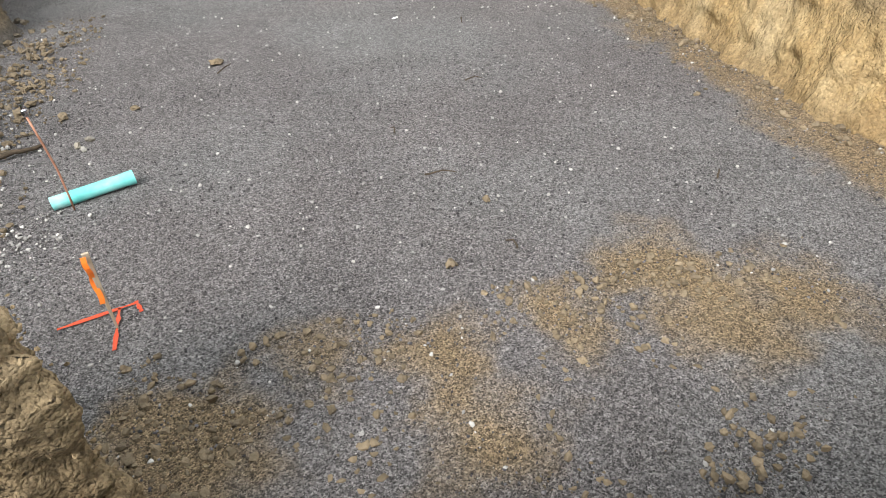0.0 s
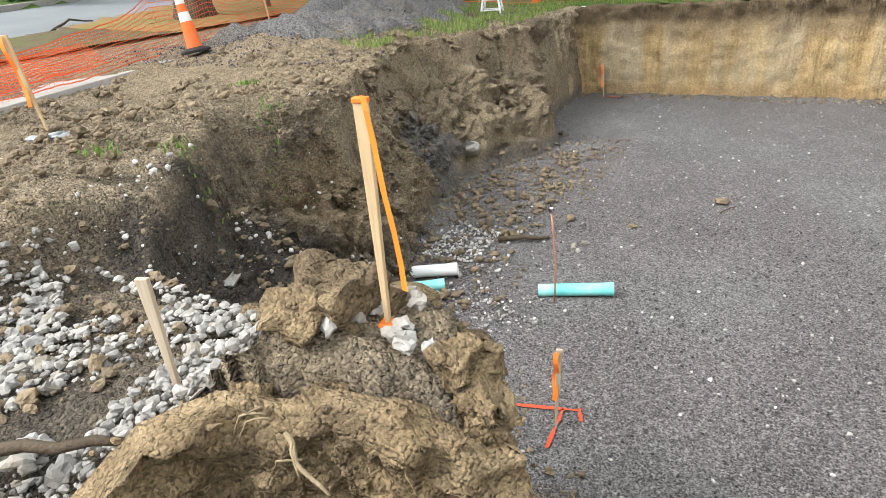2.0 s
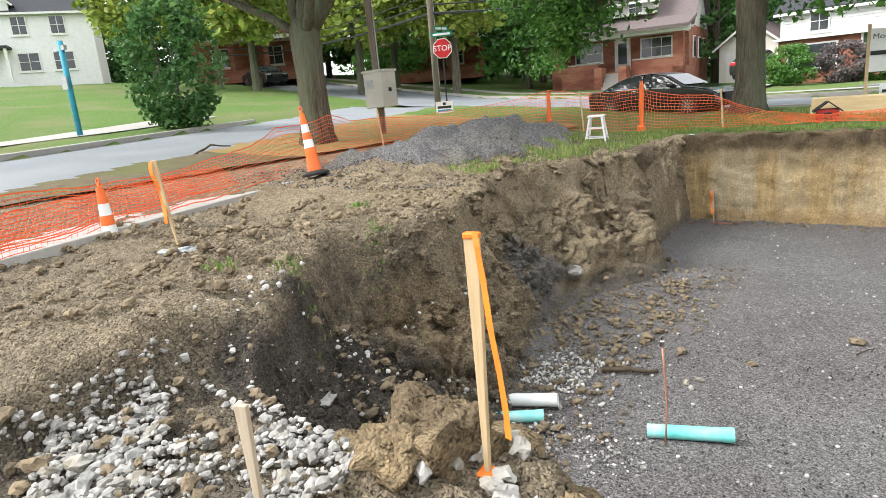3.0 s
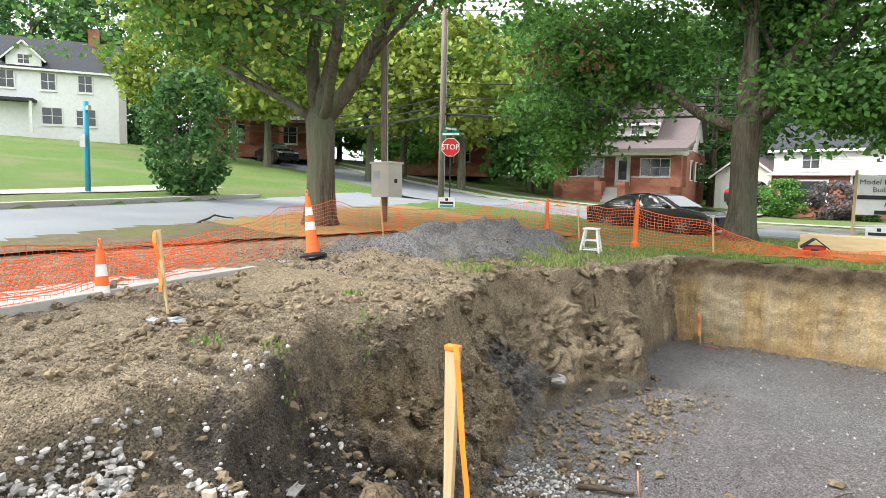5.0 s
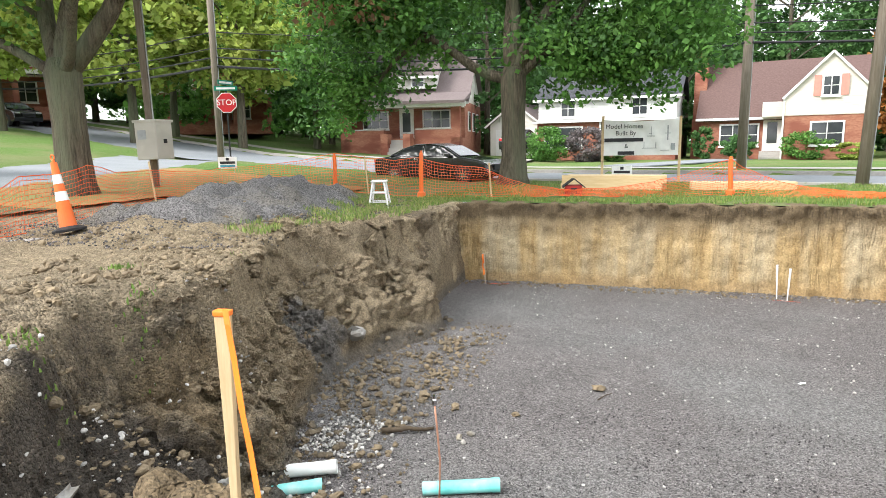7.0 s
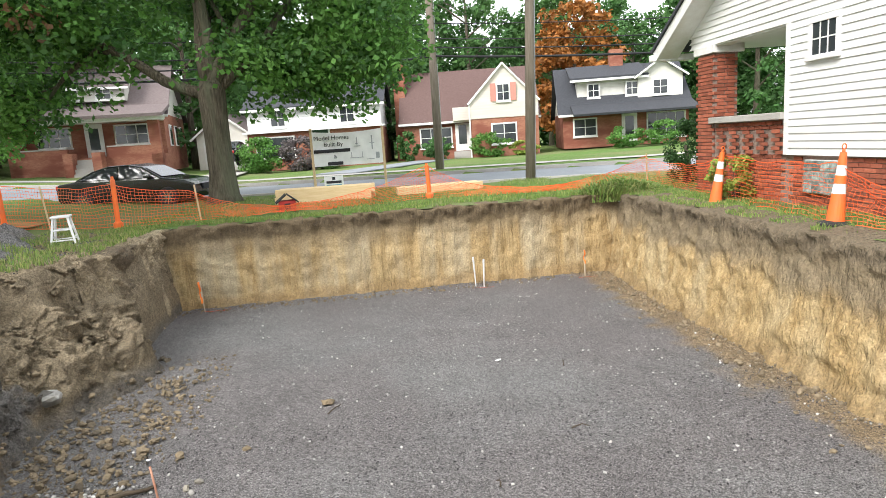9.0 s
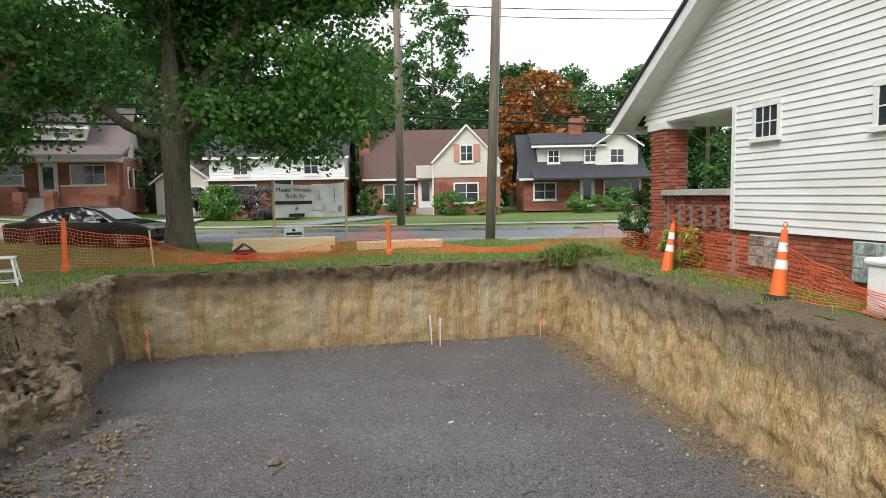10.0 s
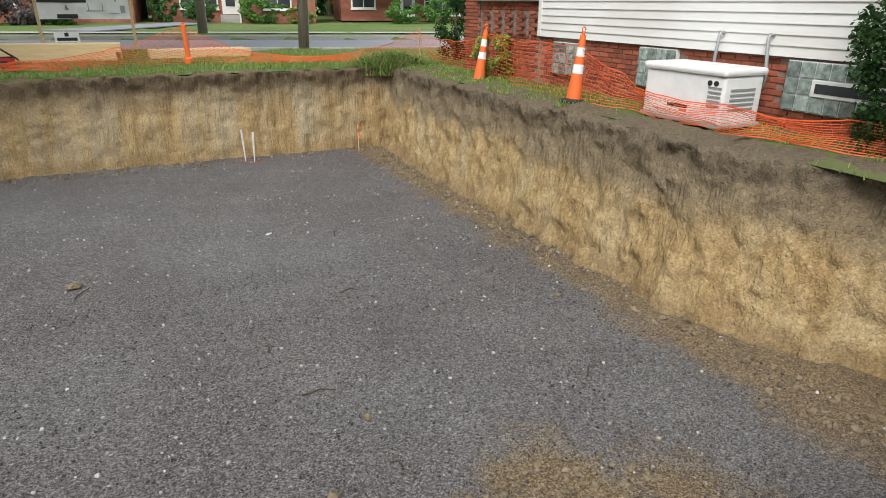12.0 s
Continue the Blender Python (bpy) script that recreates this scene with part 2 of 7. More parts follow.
far_siding_mat = mat("pale_siding", (0.68, 0.66, 0.60), (0.62, 0.60, 0.55), scale=2, bump=0.05, rough=0.6)
cream_mat = mat("cream_siding", (0.60, 0.55, 0.49), (0.66, 0.61, 0.55), scale=2, bump=0.2, fine=9, stretch=(0.2, 0.2, 6), rough=0.6, dist=0.01)
shutter_mat = mat("salmon_shutter", (0.55, 0.25, 0.2), (0.5, 0.22, 0.18), scale=4, bump=0.1, rough=0.6)
green_door_mat = mat("green_door", (0.03, 0.07, 0.04), (0.04, 0.09, 0.05), scale=3, bump=0.1, rough=0.4)
trim_mat = mat("white_trim", (0.76, 0.76, 0.74), (0.68, 0.67, 0.64), scale=5, bump=0.05, rough=0.5)
brick_mat = mat("red_brick", (0.26, 0.075, 0.045), (0.33, 0.105, 0.06), scale=14, bump=0.4, fine=60, dist=0.005, obj=0.35, rough=0.9)
brick_far_mat = mat("far_brick", (0.26, 0.10, 0.065), (0.36, 0.17, 0.11), scale=5, bump=0.3, fine=25, c=(0.22, 0.075, 0.05), cscale=0.6, stretch=(1, 1, 2.6))
mortar_mat = mat("mortar", (0.30, 0.22, 0.18), (0.24, 0.17, 0.14), scale=20, bump=0.4, fine=90)
roof_dark = mat("dark_shingle", (0.035, 0.038, 0.045), (0.06, 0.062, 0.07), scale=8, bump=0.4, fine=30, stretch=(1, 1, 3))
roof_brown = mat("brown_shingle", (0.10, 0.06, 0.055), (0.14, 0.09, 0.08), scale=8, bump=0.4, fine=30, stretch=(1, 1, 3))
roof_grey = mat("grey_shingle", (0.13, 0.10, 0.10), (0.19, 0.155, 0.15), scale=8, bump=0.4, fine=30, stretch=(1, 1, 3))
glass_mat = mat("window_glass", (0.03, 0.035, 0.04), (0.05, 0.055, 0.06), scale=1.0, bump=0, rough=0.06, spec=0.6)
block_glass_mat = mat("glass_block", (0.34, 0.40, 0.37), (0.12, 0.16, 0.15), scale=14, bump=0.5, fine=18, rough=0.08, spec=0.8, obj=0.45)
bark_mat = mat("bark", (0.05, 0.04, 0.03), (0.165, 0.138, 0.10), scale=11, bump=1.0, fine=20, dist=0.08, stretch=(1.6, 1.6, 0.16), rough=0.95, c=(0.13, 0.14, 0.09), cscale=0.8)
pole_mat = mat("pole_wood", (0.17, 0.14, 0.11), (0.25, 0.21, 0.17), scale=6, bump=0.5, fine=25, stretch=(4, 4, 0.25), rough=0.9)
grey_metal = mat("grey_metal", (0.34, 0.35, 0.35), (0.4, 0.41, 0.41), scale=5, bump=0.05, rough=0.5, metal=0.4)
black_mat = mat("black_rubber", (0.018, 0.018, 0.02), (0.03, 0.03, 0.03), scale=10, bump=0.2, rough=0.7)
car_mat = mat("black_car_paint", (0.012, 0.012, 0.015), (0.018, 0.018, 0.02), scale=2, bump=0, rough=0.12, spec=0.7)
chrome_mat = mat("bright_metal", (0.6, 0.6, 0.62), (0.5, 0.5, 0.52), scale=4, bump=0, rough=0.2, metal=1.0)
lens_mat = mat("lamp_lens", (0.6, 0.6, 0.6), (0.5, 0.5, 0.5), scale=4, bump=0, rough=0.1)
cabinet_mat = mat("beige_cabinet", (0.50, 0.48, 0.42), (0.45, 0.43, 0.38), scale=3, bump=0.05, rough=0.5, c=(0.42, 0.40, 0.35), cscale=1.5)
stop_mat = mat("red_sign", (0.55, 0.025, 0.03), (0.5, 0.02, 0.03), scale=3, bump=0, rough=0.4)
green_sign = mat("green_sign", (0.01, 0.22, 0.14), (0.01, 0.18, 0.12), scale=3, bump=0, rough=0.4)
ink_mat = mat("black_ink", (0.03, 0.03, 0.035), bump=0, rough=0.6)
pale_ink_mat = mat("pale_ink", (0.35, 0.37, 0.38), bump=0, rough=0.6)
blue_ink_mat = mat("blue_ink", (0.05, 0.32, 0.45), bump=0, rough=0.6)
teal_mat = mat("teal_pipe", (0.16, 0.66, 0.62), (0.3, 0.72, 0.69), scale=5, bump=0.05, rough=0.35, c=(0.5, 0.76, 0.74), cscale=4)
pvc_mat = mat("white_pipe", (0.86, 0.87, 0.86), (0.8, 0.8, 0.78), scale=5, bump=0.05, rough=0.35)
copper_mat = mat("copper_wire", (0.42, 0.20, 0.13), (0.5, 0.27, 0.18), scale=20, bump=0, rough=0.4, metal=0.3)
lumber_mat = mat("lumber", (0.62, 0.45, 0.24), (0.70, 0.54, 0.32), scale=5, bump=0.1, rough=0.7, stretch=(0.4, 5, 5), obj=0.12)
mulch_mat = mat("orange_mulch", (0.36, 0.19, 0.07), (0.28, 0.19, 0.07), scale=6, bump=0.8, fine=40, c=(0.2, 0.2, 0.07), cscale=0.5)
twig_mat = mat("twig", (0.06, 0.045, 0.03), (0.10, 0.075, 0.05), scale=20, bump=0.5, fine=80)
root_mat = mat("root", (0.34, 0.27, 0.17), (0.26, 0.2, 0.12), scale=20, bump=0.4, fine=80)
red_box_mat = mat("red_board", (0.45, 0.04, 0.035), (0.38, 0.035, 0.03), scale=5, bump=0.1, rough=0.6)
curtain_mat = mat("pale_curtain", (0.55, 0.57, 0.54), (0.42, 0.44, 0.42), scale=6, bump=0.2, fine=10, stretch=(5, 5, 0.3))
cable_mat = mat("cable", (0.02, 0.02, 0.022), bump=0, rough=0.6)


def leaf_material(name, a, b):
    m = mat(name, a, b, scale=0.6, bump=0, island=0.4, rough=0.6, spec=0.25)
    n, l = m.node_tree.nodes, m.node_tree.links
    p = n["Principled BSDF"]
    tr = n.new("ShaderNodeBsdfTranslucent")
    l.new(p.inputs["Base Color"].links[0].from_socket, tr.inputs[0])
    mix = n.new("ShaderNodeMixShader")
    mix.inputs[0].default_value = 0.35
    l.new(p.outputs[0], mix.inputs[1])
    l.new(tr.outputs[0], mix.inputs[2])
    l.new(mix.outputs[0], n["Material Output"].inputs[0])
    return m


leaf_green = leaf_material("maple_leaf", (0.085, 0.21, 0.04), (0.14, 0.28, 0.065))
leaf_yellow = leaf_material("turning_leaf", (0.22, 0.32, 0.06), (0.33, 0.37, 0.08))
leaf_dark = leaf_material("dark_leaf", (0.06, 0.15, 0.045), (0.10, 0.20, 0.06))
leaf_orange = leaf_material("orange_leaf", (0.38, 0.15, 0.035), (0.27, 0.12, 0.035))
leaf_grey = leaf_material("purple_leaf", (0.14, 0.12, 0.12), (0.20, 0.17, 0.17))
leaf_brown = leaf_material("dead_leaf", (0.22, 0.12, 0.06), (0.16, 0.09, 0.05))
needle_mat = leaf_material("needles", (0.03, 0.075, 0.02), (0.045, 0.1, 0.03))


# ---- building tools ----
def part(name, bm, material, parent=None, label="", smooth=False):
    me = bpy.data.meshes.new(name)
    bm.to_mesh(me)
    bm.free()
    me.materials.append(material)
    if smooth:
        me.polygons.foreach_set("use_smooth", [True] * len(me.polygons))
    ob = new(name, me)
    if parent:
        ob.parent = parent
    return tagged(ob, label)


def sheet(name, verts, faces, material, parent=None, smooth=False):
    me = bpy.data.meshes.new(name)
    me.from_pydata(verts, [], faces)
    me.update()
    me.materials.append(material)
    if smooth:
        me.polygons.foreach_set("use_smooth", [True] * len(me.polygons))
    ob = new(name, me)
    if parent:
        ob.parent = parent
    return ob


def thing(name, m, label, category, group="", kind=""):
    ob = new(name)
    ob.empty_display_size = 0.1
    ob.matrix_basis = m
    return tagged(ob, label, category, group, kind)


def box(bm, x0, x1, y0, y1, z0, z1, bevel=0.0, m=None):
    r = bmesh.ops.create_cube(bm, size=1)
    vs = r["verts"]
    bmesh.ops.transform(bm, matrix=Matrix.Translation(((x0 + x1) / 2, (y0 + y1) / 2, (z0 + z1) / 2)) @ Matrix.Diagonal((x1 - x0, y1 - y0, z1 - z0, 1)), verts=vs)
    if bevel:
        es = list({e for v in vs for e in v.link_edges})
        out = bmesh.ops.bevel(bm, geom=es, offset=bevel, segments=2, affect="EDGES", profile=0.5)
        vs = list({v for f in out["faces"] for v in f.verts} | {v for v in vs if v.is_valid})
    if m:
        bmesh.ops.transform(bm, matrix=m, verts=[v for v in vs if v.is_valid])
    return bm


def boxed(*a, **k):
    return box(bmesh.new(), *a, **k)


def tube(bm, points, radii, seg=8, cap=True):
    """A tube along points, with a radius at each."""
    pts = [Vector(p) for p in points]
    rings = []
    side = None
    for i, p in enumerate(pts):
        d = (pts[min(i + 1, len(pts) - 1)] - pts[max(i - 1, 0)]).normalized()
        if side is None:
            side = d.orthogonal().normalized()
        side = (side - d * side.dot(d)).normalized()
        up = d.cross(side)
        r = radii[i] if hasattr(radii, "__len__") else radii
        rings.append([bm.verts.new(p + r * (math.cos(a) * side + math.sin(a) * up)) for a in [2 * math.pi * k / seg for k in range(seg)]])
    for a, b in zip(rings, rings[1:]):
        for k in range(seg):
            bm.faces.new((a[k], a[(k + 1) % seg], b[(k + 1) % seg], b[k]))
    if cap:
        bm.faces.new(rings[0][::-1])
        bm.faces.new(rings[-1])
    return bm


def lathe(bm, profile, seg=20, m=None):
    """A turned form from rows of radius and height."""
    rings = [[bm.verts.new((r * math.cos(2 * math.pi * k / seg), r * math.sin(2 * math.pi * k / seg), z)) for k in range(seg)] for r, z in profile]
    for a, b in zip(rings, rings[1:]):
        for k in range(seg):
            bm.faces.new((a[k], a[(k + 1) % seg], b[(k + 1) % seg], b[k]))
    bm.faces.new(rings[0][::-1])
    bm.faces.new(rings[-1])
    if m:
        bmesh.ops.transform(bm, matrix=m, verts=[v for r in rings for v in r])
    return bm


def fbm(x, y, z=0.0, octaves=4):
    return noise.fractal(Vector((x, y, z)), 0.9, 2.1, octaves, noise_basis="PERLIN_ORIGINAL")


def text_mesh(body, size, material, parent, m, name="lettering"):
    cu = bpy.data.curves.new(name, "FONT")
    cu.body, cu.size, cu.align_x, cu.align_y, cu.extrude = body, size, "CENTER", "CENTER", 0.002
    cu.resolution_u = 3
    tmp = bpy.data.objects.new(name, cu)
    scene.collection.objects.link(tmp)
    me = bpy.data.meshes.new_from_object(tmp.evaluated_get(bpy.context.evaluated_depsgraph_get()))
    bpy.data.objects.remove(tmp)
    me.materials.clear()
    me.materials.append(material)
    ob = new(name, me)
    ob.parent, ob.matrix_basis = parent, m
    return ob


def blob_mesh(seed, rough=0.35, sub=2):
    """A broken, angular lump about 1 across."""
    rng = random.Random(seed)
    bm = bmesh.new()
    bmesh.ops.create_icosphere(bm, subdivisions=sub, radius=0.5)
    off = Vector((rng.random() * 50, rng.random() * 50, rng.random() * 50))
    for v in bm.verts:
        v.co *= 1 + rough * noise.noise(v.co * 2.6 + off) * 2
        v.co += rough * 0.3 * noise.noise_vector(v.co * 5 + off)
    for _ in range(5):
        d = Vector((rng.gauss(0, 1), rng.gauss(0, 1), rng.gauss(0, 1))).normalized()
        lim = 0.33 + 0.1 * rng.random()
        for v in bm.verts:
            k = v.co.dot(d)
            if k > lim:
                v.co -= d * (k - lim)
    return bm


def scatter(name, places, material, kind_seed=0, sub=1, rough=0.3, smooth=False):
    """Many lumps in one mesh: rows of x, y, z, size, flatness."""
    rng = random.Random(kind_seed)
    protos = []
    for k in range(7):
        bm = blob_mesh(kind_seed * 31 + k, rough, sub)
        bm.verts.ensure_lookup_table()
        protos.append((np.array([v.co[:] for v in bm.verts]), [tuple(v.index for v in f.verts) for f in bm.faces]))
        bm.free()
    V, F, base = [], [], 0
    for x, y, z, s, flat in places:
        co, fs = protos[rng.randrange(7)]
        rot = np.array(Euler((rng.uniform(-0.4, 0.4), rng.uniform(-0.4, 0.4), rng.uniform(0, 6.28))).to_matrix())
        sc = np.array([s * rng.uniform(0.8, 1.25), s * rng.uniform(0.7, 1.0), s * flat])
        V.append((co * sc) @ rot.T + (x, y, z))
        F += [tuple(i + base for i in f) for f in fs]
        base += len(co)
    return sheet(name, np.concatenate(V).tolist(), F, material, smooth=smooth)


# ---- the lie of the land ----
def smooth(a, b, v):
    t = np.clip((np.asarray(v, float) - a) / (b - a), 0, 1)
    return t * t * (3 - 2 * t)


RU = Vector((-0.974, 0.228))                # the main road's way
RN = Vector((0.228, 0.974))                 # across it, away from the pit
R0, R1 = 29.1, 36.4                         # near and far kerb, measured along RN
SU = Vector((-0.34, 0.94))                 # the side road's way
SN = Vector((-0.94, -0.34))                # across it, to the west
S0, S1 = 7.1, 12.3


def land(x, y):
    """Height of the undisturbed ground."""
    x, y = np.asarray(x, float), np.asarray(y, float)
    return 1.72 + 0.057 * np.clip(-x - 5.5, 0, 60) + 0.06 * np.clip(-x - 22, 0, 30) + 0.008 * np.clip(x - 14, 0, 40)


def road_depth(x, y):
    x, y = np.asarray(x, float), np.asarray(y, float)
    a = x * RN.x + y * RN.y
    b = x * SN.x + y * SN.y + 0.9
    main = (a > R0 - 0.05) & (a < R1 + 0.05)
    side = (b > S0 - 0.05) & (b < S1 + 0.05) & (a < R0 + 1)
    return np.where(main | side, 0.25, 0.0)


# rim of the high ground west and south of the pit, and the foot of its slope, seen from above
BLOCK = [(-0.35, 10.12), (-0.05, 9.93), (0.08, 9.72), (-0.18, 9.66), (-0.5, 9.62), (-0.8, 9.5), (-1.0, 9.22), (-1.12, 8.85), (-0.6, 8.62), (0.4, 8.55), (3.0, 8.5), (6.6, 8.5)]
BACK = [(6.6, 5.0), (-9.5, 5.0), (-9.5, 22.4)]
RIM = [(-3.35, 22.4), (-3.35, 21.8), (-3.3, 20.0), (-3.4, 18.6), (-3.9, 17.4), (-4.35, 16.6), (-4.15, 15.5), (-3.65, 14.5), (-3.3, 13.7), (-3.0, 13.1), (-3.1, 12.55),
       (-3.45, 12.1), (-3.25, 11.6), (-2.95, 11.3), (-2.72, 10.85), (-2.5, 10.5), (-2.3, 10.3), (-1.9, 10.25), (-1.4, 10.22), (-0.8, 10.2)] + BLOCK + BACK
TOE = [(-3.1, 22.4), (-3.15, 21.8), (-3.1, 20.0), (-2.95, 18.9), (-2.4, 18.0), (-2.5, 17.2), (-2.75, 16.6), (-3.1, 16.0), (-3.1, 15.1), (-2.85, 14.2), (-2.6, 13.5), (-2.25, 13.0),
       (-1.95, 12.3), (-1.6, 11.6), (-1.25, 11.0), (-0.95, 10.5), (-0.75, 10.32)] + [(x + 0.08 * (y > 9.4), y + 0.1) for x, y in BLOCK] + BACK


def rim_distance(x, y, line=RIM):
    """Signed distance to the rim: positive out over the pit."""
    P = np.stack([np.asarray(x, float).ravel(), np.asarray(y, float).ravel()], 1)
    best = np.full(len(P), 1e9)
    inside = np.zeros(len(P), bool)
    for (ax, ay), (bx, by) in zip(line, line[1:] + line[:1]):
        d = np.array([bx - ax, by - ay])
        t = np.clip(((P - (ax, ay)) @ d) / (d @ d), 0, 1)
        best = np.minimum(best, np.hypot(*(P - (ax, ay) - t[:, None] * d).T))
        cross = ((ay > P[:, 1]) != (by > P[:, 1])) & (P[:, 0] < (bx - ax) * (P[:, 1] - ay) / ((by - ay) or 1e-9) + ax)
        inside ^= cross
    return np.where(inside, -best, best).reshape(np.shape(x))


def bank_top(x, y):
    """Height of the dug-over ground on top of the bank."""
    x, y = np.asarray(x, float), np.asarray(y, float)
    z = land(x, y)
    z = z + 0.16 * np.exp(-((x + 3.9) ** 2 / 1.6 + (y - 11.8) ** 2 / 5.0)) * smooth(-9.4, -7, x)
    z = z + 0.46 * np.exp(-((x + 6.2) ** 2 / 1.8 + (y - 18.6) ** 2 / 5.0))         # gravel heap
    z = z + 0.18 * np.exp(-((x + 5.6) ** 2 / 1.2 + (y - 15.6) ** 2 / 2.0))
    z = z - 0.34 * smooth(-2.86, -2.6, x) * smooth(10.9, 10.3, y) * smooth(-0.75, -1.1, x)    # rubble shelf
    z = z + 0.10 * np.exp(-((x + 0.62) ** 2 + (y - 9.84) ** 2) / 0.03)                        # clod on the block
    z = z - 0.16 * np.exp(-((x - 0.1) ** 2 + (y - 9.75) ** 2) / 0.03)
    return z


def bank(x, y):
    x, y = np.asarray(x, float), np.asarray(y, float)
    d, e = rim_distance(x, y), rim_distance(x, y, TOE)
    t = np.where(d <= 0, 0.0, np.where(e >= 0, 1.0, np.clip(d, 1e-6, None) / (np.clip(d, 1e-6, None) + np.clip(-e, 1e-6, None))))
    f = 1 - (0.28 * smooth(0, 0.14, t) + 0.57 * t + 0.15 * smooth(0.7, 1.0, t))
    z = bank_top(x, y) * f
    # a washed-out groove beside the standing clump
    ax, ay, bx, by = -3.5, 12.0, -2.25, 12.75
    k = np.clip(((x - ax) * (bx - ax) + (y - ay) * (by - ay)) / ((bx - ax) ** 2 + (by - ay) ** 2), 0, 1)
    off = np.hypot(x - ax - k * (bx - ax), y - ay - k * (by - ay))
    return np.maximum(z - 0.26 * np.exp(-(off / 0.2) ** 2) * smooth(0, 0.25, k) * smooth(0.0, 0.5, z), -0.02 * (e > 0)), d


def axis(*stretches):
    out = []
    for a, b, step in stretches:
        out += list(np.arange(a, b - 1e-6, step))
    return np.array(out + [stretches[-1][1]])


# ---- pit, banks and ground ----
gx = axis((-9.5, -5.6, 0.12), (-5.6, -0.9, 0.032), (-0.9, 0.6, 0.04), (0.6, 6.6, 0.4))
gy = axis((5.0, 8.6, 0.3), (8.6, 15.5, 0.034), (15.5, 18.5, 0.05), (18.5, 22.2, 0.09))
X, Y = np.meshgrid(gx, gy)
Z, Dm = bank(X, Y)
foot = rim_distance(X, Y, TOE)
verts = []
fade = smooth(-9.5, -8.3, X) * smooth(22.2, 21.4, Y)
idx = -np.ones(X.shape, int)
for j in range(X.shape[0]):
    for i in range(X.shape[1]):
        if foot[j, i] > 0.12:
            continue
        x, y, z = X[j, i], Y[j, i], Z[j, i]
        a = fade[j, i] * (0.3 + 0.7 * min(1, max(0, z / 0.4)))
        sl = max(0.0, min(1.0, Dm[j, i] / 0.2)) * max(0.0, min(1.0, -foot[j, i] / 0.2)) if y > 10.4 else 0.0
        crumb = abs(noise.noise(Vector((x * 4.3, y * 4.3, z * 4.3)))) * 0.07 + abs(noise.noise(Vector((x * 9.7, y * 9.7, z * 9.7 + 5)))) * 0.05 + abs(noise.noise(Vector((x * 21, y * 21, z * 21)))) * 0.03
        n1 = fbm(x * 0.9, y * 0.9, 3.1) * 0.11 + fbm(x * 2.6, y * 2.6, 7.7) * 0.07 + fbm(x * 10, y * 10, 1.7, 3) * 0.03 + crumb - 0.05
        # puffy clumps with creases between them and runnels down the slope
        near = max(0.0, 1 - abs(Dm[j, i]) / 0.5)
        n1 *= 0.7 + 0.5 * max(sl, near, min(1.0, max(0.0, 3 * fbm(x * 0.7, y * 0.7, 11.0))))
        rough = 0.5 + 0.6 * max(0.0, min(1.0, (y - 11.7) / 0.7))
        puff = 0.42 * abs(noise.noise(Vector((x * 1.7, y * 1.7, z * 1.3)))) + 0.2 * abs(noise.noise(Vector((x * 4.1, y * 4.1, z * 4.1 + 5)))) + 0.15 * abs(noise.noise(Vector((x * 9, y * 9, z * 9)))) + 0.08 * abs(noise.noise(Vector((x * 19, y * 19, z * 19)))) - 0.17
        puff += 0.1 * noise.noise(Vector((y * 3.2 + x, 4.0, z * 0.4)))
        push = a * sl * rough * puff
        nv = noise.noise_vector(Vector((x * 13, y * 13, z * 13))) * 0.05
        idx[j, i] = len(verts)
        verts.append((x + push * 0.9 + a * sl * nv.x, y - push * 0.35 + a * sl * nv.y, z + a * n1 * (0.8 + 0.3 * sl) + 0.45 * push - (0.03 if z < 0.02 else 0)))
faces = []
for j in range(X.shape[0] - 1):
    for i in range(X.shape[1] - 1):
        q = (idx[j, i], idx[j, i + 1], idx[j + 1, i + 1], idx[j + 1, i])
        if min(q) >= 0:
            faces.append(q)
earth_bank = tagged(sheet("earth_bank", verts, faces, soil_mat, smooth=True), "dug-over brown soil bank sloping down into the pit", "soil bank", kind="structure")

# pit floor
fx, fy = axis((-3.6, 7.2, 0.06)), axis((8.4, 22.0, 0.06))
verts = [(x, y, 0.012 * fbm(x * 1.3, y * 1.3, 5.0, 3) + 0.01 * fbm(x * 9, y * 9, 2.0, 2)
          + 0.10 * max(0, 1 - (y - 8.9) / 2.0) * (0.5 + fbm(x, y, 8)) * (1 if x < 5.5 else 0.3)) for y in fy for x in fx]
nx = len(fx)
faces = [(j * nx + i, j * nx + i + 1, (j + 1) * nx + i + 1, (j + 1) * nx + i) for j in range(len(fy) - 1) for i in range(nx - 1)]
tagged(sheet("floor", verts, faces, gravel_mat, smooth=True), "dark grey crushed gravel floor of the pit", "gravel floor", kind="structure")


